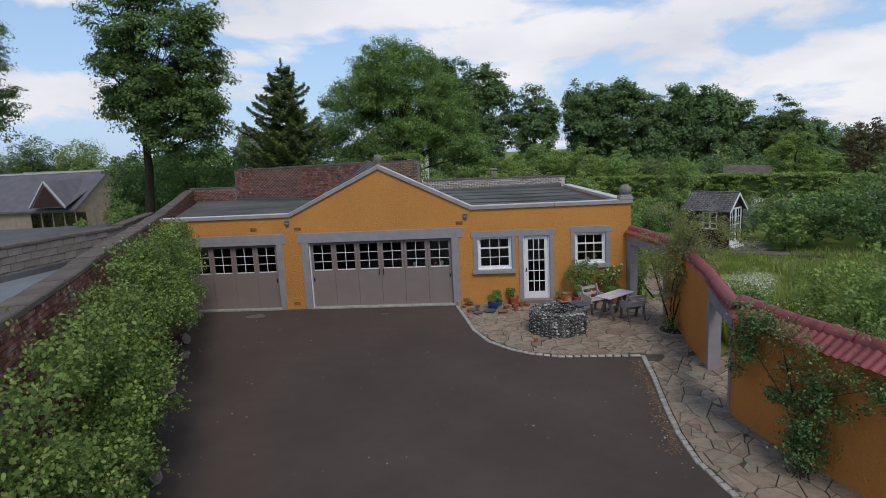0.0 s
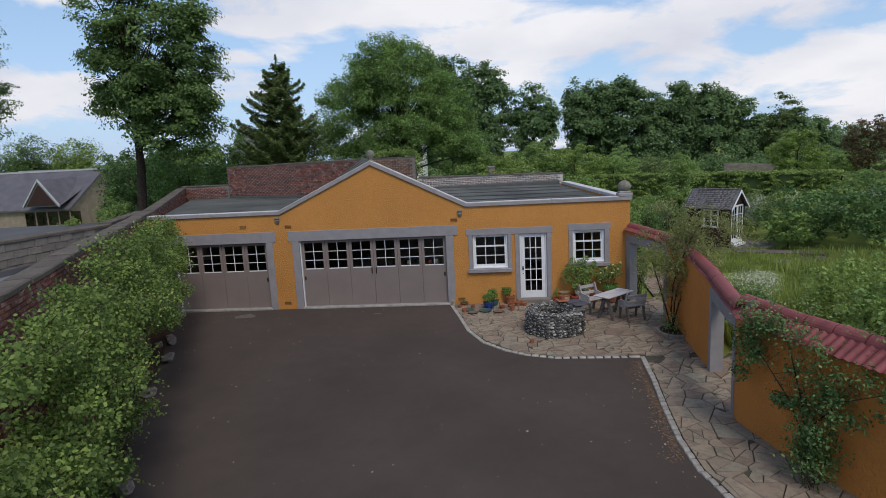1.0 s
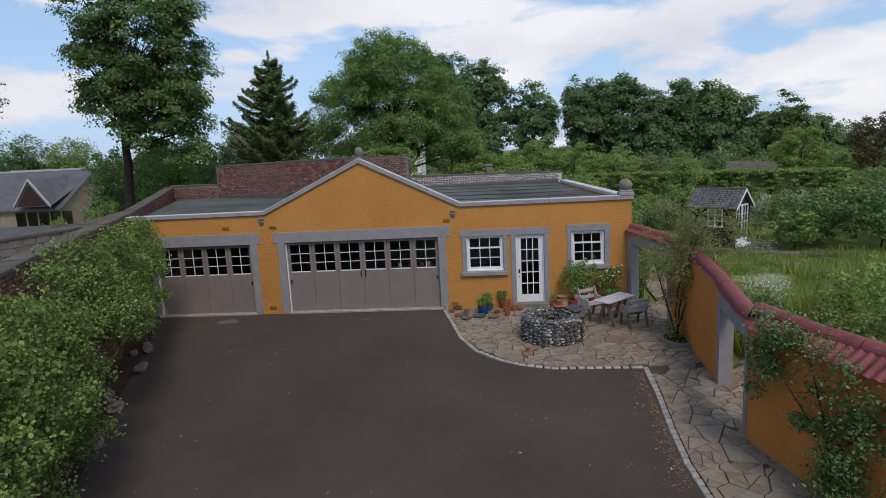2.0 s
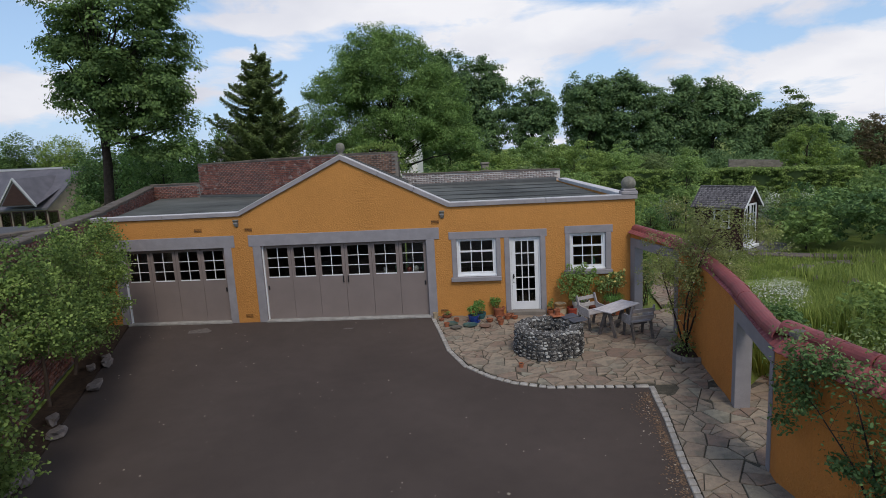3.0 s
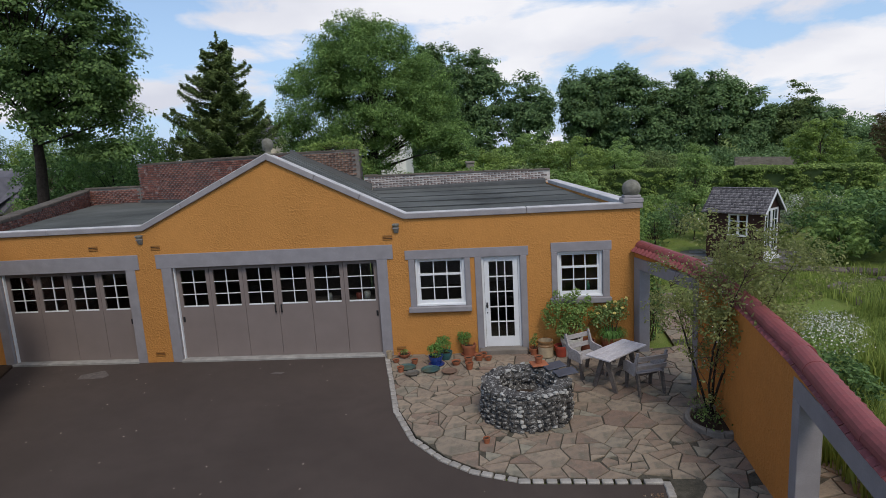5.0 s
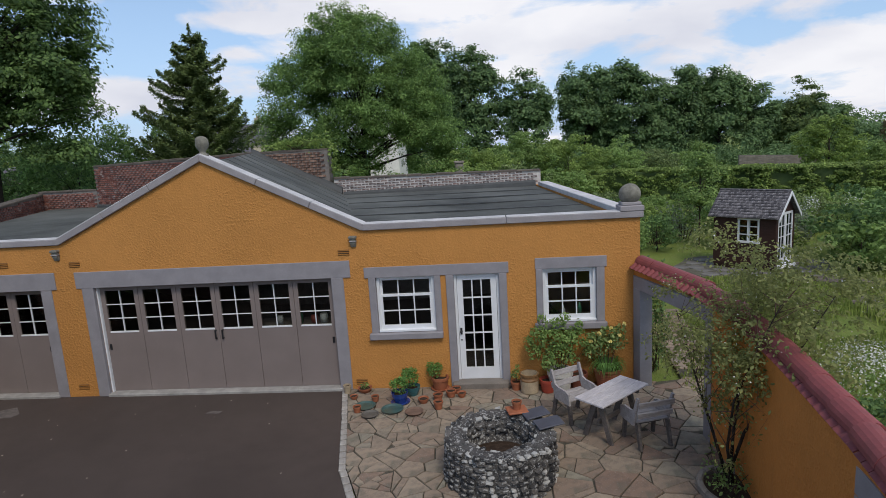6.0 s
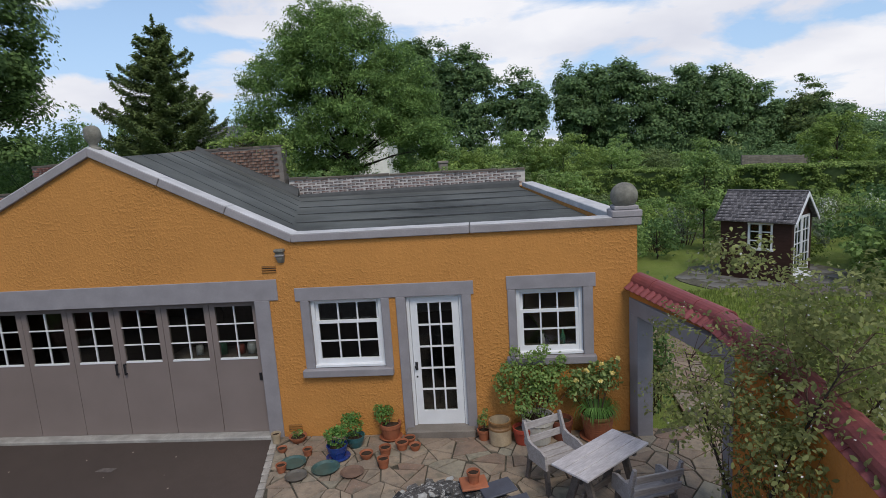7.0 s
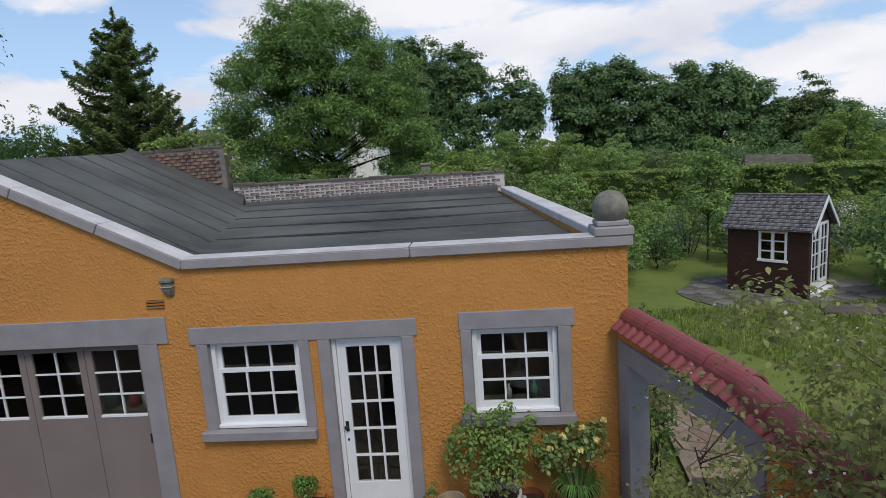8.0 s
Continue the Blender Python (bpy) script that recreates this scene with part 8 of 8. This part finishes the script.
loft(bm, [[(14.0, -0.9, 1.1), (17.4, -0.9, 1.1), (15.7, -0.9, 3.3)], [(14.0, 3.4, 3.0), (17.4, 3.4, 3.0), (15.7, 4.2, 3.5)]])
dm = part("dormer", bm, M_SLATE_FAR, hall, "triangular slate dormer")
bm = bmesh.new()
loft(bm, [[(14.35, -0.95, 1.2), (17.05, -0.95, 1.2), (15.7, -0.95, 2.95)], [(14.35, -0.92, 1.2), (17.05, -0.92, 1.2), (15.7, -0.92, 2.95)]])
part("dormer_front", bm, M_SHED, dm, "dark brown boarded dormer front")
for a, b in (((14.0, 1.1), (15.7, 3.3)), ((17.4, 1.1), (15.7, 3.3))):
    bm = bmesh.new()
    loft(bm, [[(a[0], -1.0, a[1] - 0.08), (a[0], -0.85, a[1] - 0.08), (a[0], -0.85, a[1] + 0.12), (a[0], -1.0, a[1] + 0.12)], [(b[0], -1.0, b[1] - 0.08), (b[0], -0.85, b[1] - 0.08), (b[0], -0.85, b[1] + 0.12), (b[0], -1.0, b[1] + 0.12)]])
    part("dormer_verge", bm, M_LEAD, dm, "pale lead verge")
for k in range(5):
    wd = part("window", boxes((13.2 + k * 1.1, 14.1 + k * 1.1, -0.06, 0.0, -1.4, 0.6)), M_SHED, hall, "dark brown framed window")
    part("pane", boxes((13.28 + k * 1.1, 14.02 + k * 1.1, -0.07, -0.06, -1.3, 0.5)), M_GLASS, wd)
gable_house("village_hall", "low hall wing with grey slate roof", (-56.0, 42.0), -3, 16.0, 7.0, 1.2, 4.2, bpy.data.materials["hall_stone"], M_SLATE_FAR, base=-2.4)
# a gatepost beyond the rear parapet
for x, y, h, w in ((1.95, 18.0, 3.75, 0.4),):
    o = part("stone_post", boxes((-w / 2, w / 2, -w / 2, w / 2, -0.05, h), (-w * 0.6, w * 0.6, -w * 0.6, w * 0.6, h, h + 0.12), bevel=0.03), M_STONE)
    o.matrix_world = pose(x, y, 0, 0, 0, 8)
    tagged(o, "old square stone gatepost behind the garage", "post")

# ---------------------------------------------------------------- paving in single stones


def inside(poly, x, y):
    c = False
    for (x1, y1), (x2, y2) in zip(poly, poly[1:] + poly[:1]):
        if (y1 > y) != (y2 > y) and x < (x2 - x1) * (y - y1) / (y2 - y1) + x1:
            c = not c
    return c


def clip(poly, px, py, nx, ny):
    """Keeps the part of a convex outline on the inner side of a line."""
    out = []
    for (ax, ay), (bx, by) in zip(poly, poly[1:] + poly[:1]):
        da, db = (ax - px) * nx + (ay - py) * ny, (bx - px) * nx + (by - py) * ny
        if da <= 0:
            out.append((ax, ay))
        if (da < 0) != (db < 0) and abs(da - db) > 1e-12:
            t = da / (da - db)
            out.append((ax + (bx - ax) * t, ay + (by - ay) * t))
    return out


def crazy_paving(outline, spacing, seed):
    """Irregular flags that fill an outline, with open joints."""
    r = random.Random(seed)
    xs, ys = [p[0] for p in outline], [p[1] for p in outline]
    seeds = []
    tries = 0
    while tries < 7000:
        tries += 1
        x, y = r.uniform(min(xs) - 0.6, max(xs) + 0.6), r.uniform(min(ys) - 0.6, max(ys) + 0.6)
        s = spacing * (0.62 + 0.75 * max(0.0, noise.noise((x * 0.9, y * 0.9, seed)) + 0.35))
        if all((x - a) ** 2 + (y - b) ** 2 > s * s for a, b in seeds):
            seeds.append((x, y))
    keep = len(seeds)
    allp = seeds
    out = []
    for i in range(keep):
        x, y = allp[i]
        cell = [(x - 1.5, y - 1.5), (x + 1.5, y - 1.5), (x + 1.5, y + 1.5), (x - 1.5, y + 1.5)]
        for j, (a, b) in enumerate(allp):
            if j != i and (a - x) ** 2 + (b - y) ** 2 < 9:
                d = math.hypot(a - x, b - y)
                if d < 1e-4:
                    continue
                nx, ny = (a - x) / d, (b - y) / d
                g = 0.5 * d - 0.005 - 0.007 * r.random()
                cell = clip(cell, x + nx * g, y + ny * g, nx, ny)
                if len(cell) < 3:
                    break
        if len(cell) >= 3:
            out.append(cell)
    return out


def flag_material():
    n = Nodes("sandstone_flags")
    r = n.random()
    col = n.mix(n.ramp(r, 0.0, 0.35), (0.230, 0.152, 0.112), (0.345, 0.275, 0.200))
    col = n.mix(n.ramp(r, 0.35, 0.7), col, (0.265, 0.195, 0.142))
    col = n.mix(n.ramp(r, 0.7, 1.0), col, (0.305, 0.280, 0.212))
    col = n.mix(n.ramp(n.noise(1.3, 4), 0.4, 0.7, 0, 0.5), col, (0.15, 0.125, 0.10))
    col = n.mix(n.ramp(n.noise(9, 5, 0.65), 0.45, 0.75, 0, 0.55), col, (0.085, 0.075, 0.066))
    col = n.mix(n.ramp(n.noise(40, 3), 0.58, 0.75, 0, 0.5), col, (0.36, 0.34, 0.30))
    col = n.mix(n.ramp(n.noise(3.2, 5, 0.7), 0.55, 0.68, 0, 0.6), col, (0.13, 0.13, 0.095))
    n.bump(n.noise(16, 5), 0.5, 0.012)
    return n.done(col, 0.85, spec=0.3)


def split_flags(cells, seed):
    """Breaks large flags again and again along chance lines, as laid from broken stone."""
    r = random.Random(seed)
    todo, out = list(cells), []
    while todo:
        c = todo.pop()
        area = abs(sum(a[0] * b[1] - b[0] * a[1] for a, b in zip(c, c[1:] + c[:1]))) / 2
        if area < 0.012:
            continue
        if area < math.exp(r.uniform(math.log(0.022), math.log(0.30))) or len(c) < 4:
            out.append(c)
            continue
        cx, cy = sum(p[0] for p in c) / len(c), sum(p[1] for p in c) / len(c)
        far = max(c, key=lambda p: (p[0] - cx) ** 2 + (p[1] - cy) ** 2)
        a = math.atan2(far[1] - cy, far[0] - cx) + r.gauss(0, 0.25)
        nx, ny = math.cos(a), math.sin(a)
        cx, cy = cx + r.uniform(-0.10, 0.10), cy + r.uniform(-0.10, 0.10)
        g = r.uniform(0.003, 0.008)
        for s in (1, -1):
            piece = clip(c, cx - s * nx * g, cy - s * ny * g, s * nx, s * ny)
            if len(piece) >= 3:
                todo.append(piece)
    return out


def trim(cells, outline):
    """Cuts the pieces that run over the edge of the paving back to it."""
    out = []
    area2 = sum(a[0] * b[1] - b[0] * a[1] for a, b in zip(outline, outline[1:] + outline[:1]))
    sgn = 1 if area2 > 0 else -1
    for c in cells:
        whole = c
        cx, cy = sum(p[0] for p in c) / len(c), sum(p[1] for p in c) / len(c)
        if not all(inside(outline, x, y) for x, y in c):
            for (x1, y1), (x2, y2) in zip(outline, outline[1:] + outline[:1]):
                dx, dy = x2 - x1, y2 - y1
                l = math.hypot(dx, dy)
                if l < 0.05:
                    continue
                t = ((cx - x1) * dx + (cy - y1) * dy) / (l * l)
                d = abs((cx - x1) * dy - (cy - y1) * dx) / l
                if d < 0.55 and -0.35 / l < t < 1 + 0.35 / l:
                    c = clip(c, x1, y1, sgn * dy / l, -sgn * dx / l)
                    if len(c) < 3:
                        break
        if len(c) < 3 or not inside(outline, sum(p[0] for p in c) / len(c), sum(p[1] for p in c) / len(c)):
            c = [p for p in whole if inside(outline, *p)]
        if len(c) >= 3:
            cx, cy = sum(p[0] for p in c) / len(c), sum(p[1] for p in c) / len(c)
            area = abs(sum(a[0] * b[1] - b[0] * a[1] for a, b in zip(c, c[1:] + c[:1]))) / 2
            if inside(outline, cx, cy) and area > 0.006:
                out.append(c)
    return out


M_FLAG = flag_material()
M_JOINT = plain("mossy_joint", (0.095, 0.086, 0.066), 0.95, 0.4, 10, 0.7, spec=0.15, dist=0.015)
inner = [(EDGE[0][0] + 0.12, -0.01)] + [(x + 0.10, y + (0.11 if k > 2 else 0.05)) for k, (x, y) in enumerate(EDGE[1:7], 1)] + [(5.06, -5.02)] + [(x + 0.12, y) for x, y in EDGE[8:]]
PATIO = inner + [(7.0, -12.2), (6.25, -9.75), (6.0, -7.95), (8.4, -7.6), (8.9, -4.4), (7.3, -4.6), (6.36, -5.6), (6.46, -1.9), (7.5, -1.8), (7.75, 2.2), (8.1, 4.6), (7.2, 4.7), (6.95, 2.4), (6.75, 0.1), (6.0, -0.05), (6.0, -0.02)]
pv = new("pavement_patio")
tagged(pv, "crazy paving of worn brown and grey sandstone flags", "paving", kind="structure")
bm = bmesh.new()
prism(bm, PATIO, -0.25, 0.004)
part("joint_bed", bm, M_JOINT, pv, "dark mossy joints between the flags")
rp_ = random.Random(21)
cells = trim(split_flags(crazy_paving(PATIO, 0.41, 5), 6), PATIO)
cells.sort(key=lambda c: (c[0][0] - 3.6) ** 2 + (c[0][1] + 4.5) ** 2)
rest_v, rest_f = [], []
for k_, cell in enumerate(cells):
    cx, cy = sum(p[0] for p in cell) / len(cell), sum(p[1] for p in cell) / len(cell)
    h = 0.022 + rp_.uniform(-0.006, 0.007)
    # worn, slightly uneven outlines
    worn = []
    for (ax, ay), (bx_, by_) in zip(cell, cell[1:] + cell[:1]):
        l = math.hypot(bx_ - ax, by_ - ay)
        worn.append((ax + (cx - ax) * 0.012, ay + (cy - ay) * 0.012))
        if l > 0.12:
            for f in (0.33, 0.67):
                g = 0.012 * noise.noise((ax * 7 + f * 3, ay * 7, 2.0)) - 0.003
                mx, my = ax + (bx_ - ax) * f, ay + (by_ - ay) * f
                worn.append((mx + (cx - mx) * abs(g) * 2, my + (cy - my) * abs(g) * 2))
    cell = worn
    n = len(cell)
    vs = [(x - cx, y - cy, -0.02) for x, y in cell] + [(x - cx, y - cy, h - 0.007) for x, y in cell] + [((x - cx) * 0.972, (y - cy) * 0.972, h + rp_.uniform(-0.003, 0.003)) for x, y in cell]
    fs = [(r0 * n + k, r0 * n + (k + 1) % n, (r0 + 1) * n + (k + 1) % n, (r0 + 1) * n + k) for r0 in (0, 1) for k in range(n)] + [tuple(2 * n + k for k in range(n))]
    if k_ < 300:
        o = raw("flagstone", vs, fs, M_FLAG, pv)
        o.location = (cx, cy, 0)
    else:
        m0 = len(rest_v)
        rest_v += [(x + cx, y + cy, z) for x, y, z in vs]
        rest_f += [tuple(m0 + i for i in f) for f in fs]
if rest_v:
    tagged(raw("flagstone_rest", rest_v, rest_f, bricks_joined(M_FLAG), pv), kind="stuff")

# setts along the edge of the driveway
M_SETT = plain("pale_granite_sett", (0.42, 0.39, 0.35), 0.85, 0.3, 9, 0.5, rand=0.45, dist=0.01)
sett_me = link_mesh("sett", boxes((-0.085, 0.085, -0.052, 0.052, -0.06, 0.026), bevel=0.012), M_SETT)
kb = new("pavement_edging")
for cx_, cy_, ca_ in ((4.88, -5.08, 0), (5.0, -5.2, 90)):
    o = new("sett", sett_me)
    o.parent = kb
    o.matrix_local = pose(cx_, cy_, 0, 0, 0, ca_)
tagged(kb, "single row of pale stone setts between patio and driveway", "edging", kind="structure")
path = [Vector((x, y, 0)) for x, y in EDGE]
left = 0.09
for p, q in zip(path, path[1:]):
    d = q - p
    n = Vector((-d.y, d.x, 0)).normalized() * 0.055
    while left < d.length:
        o = new("sett", sett_me)
        o.parent = kb
        c = p + d * (left / d.length) + n
        o.matrix_local = Matrix.Translation((c.x, c.y, rp_.uniform(-0.004, 0.004))) @ Matrix.Rotation(math.atan2(d.y, d.x) + rp_.uniform(-0.05, 0.05), 4, "Z") @ Matrix.Diagonal((rp_.uniform(0.78, 0.97), rp_.uniform(0.88, 1.06), 1, 1))
        left += 0.185
    left -= d.length
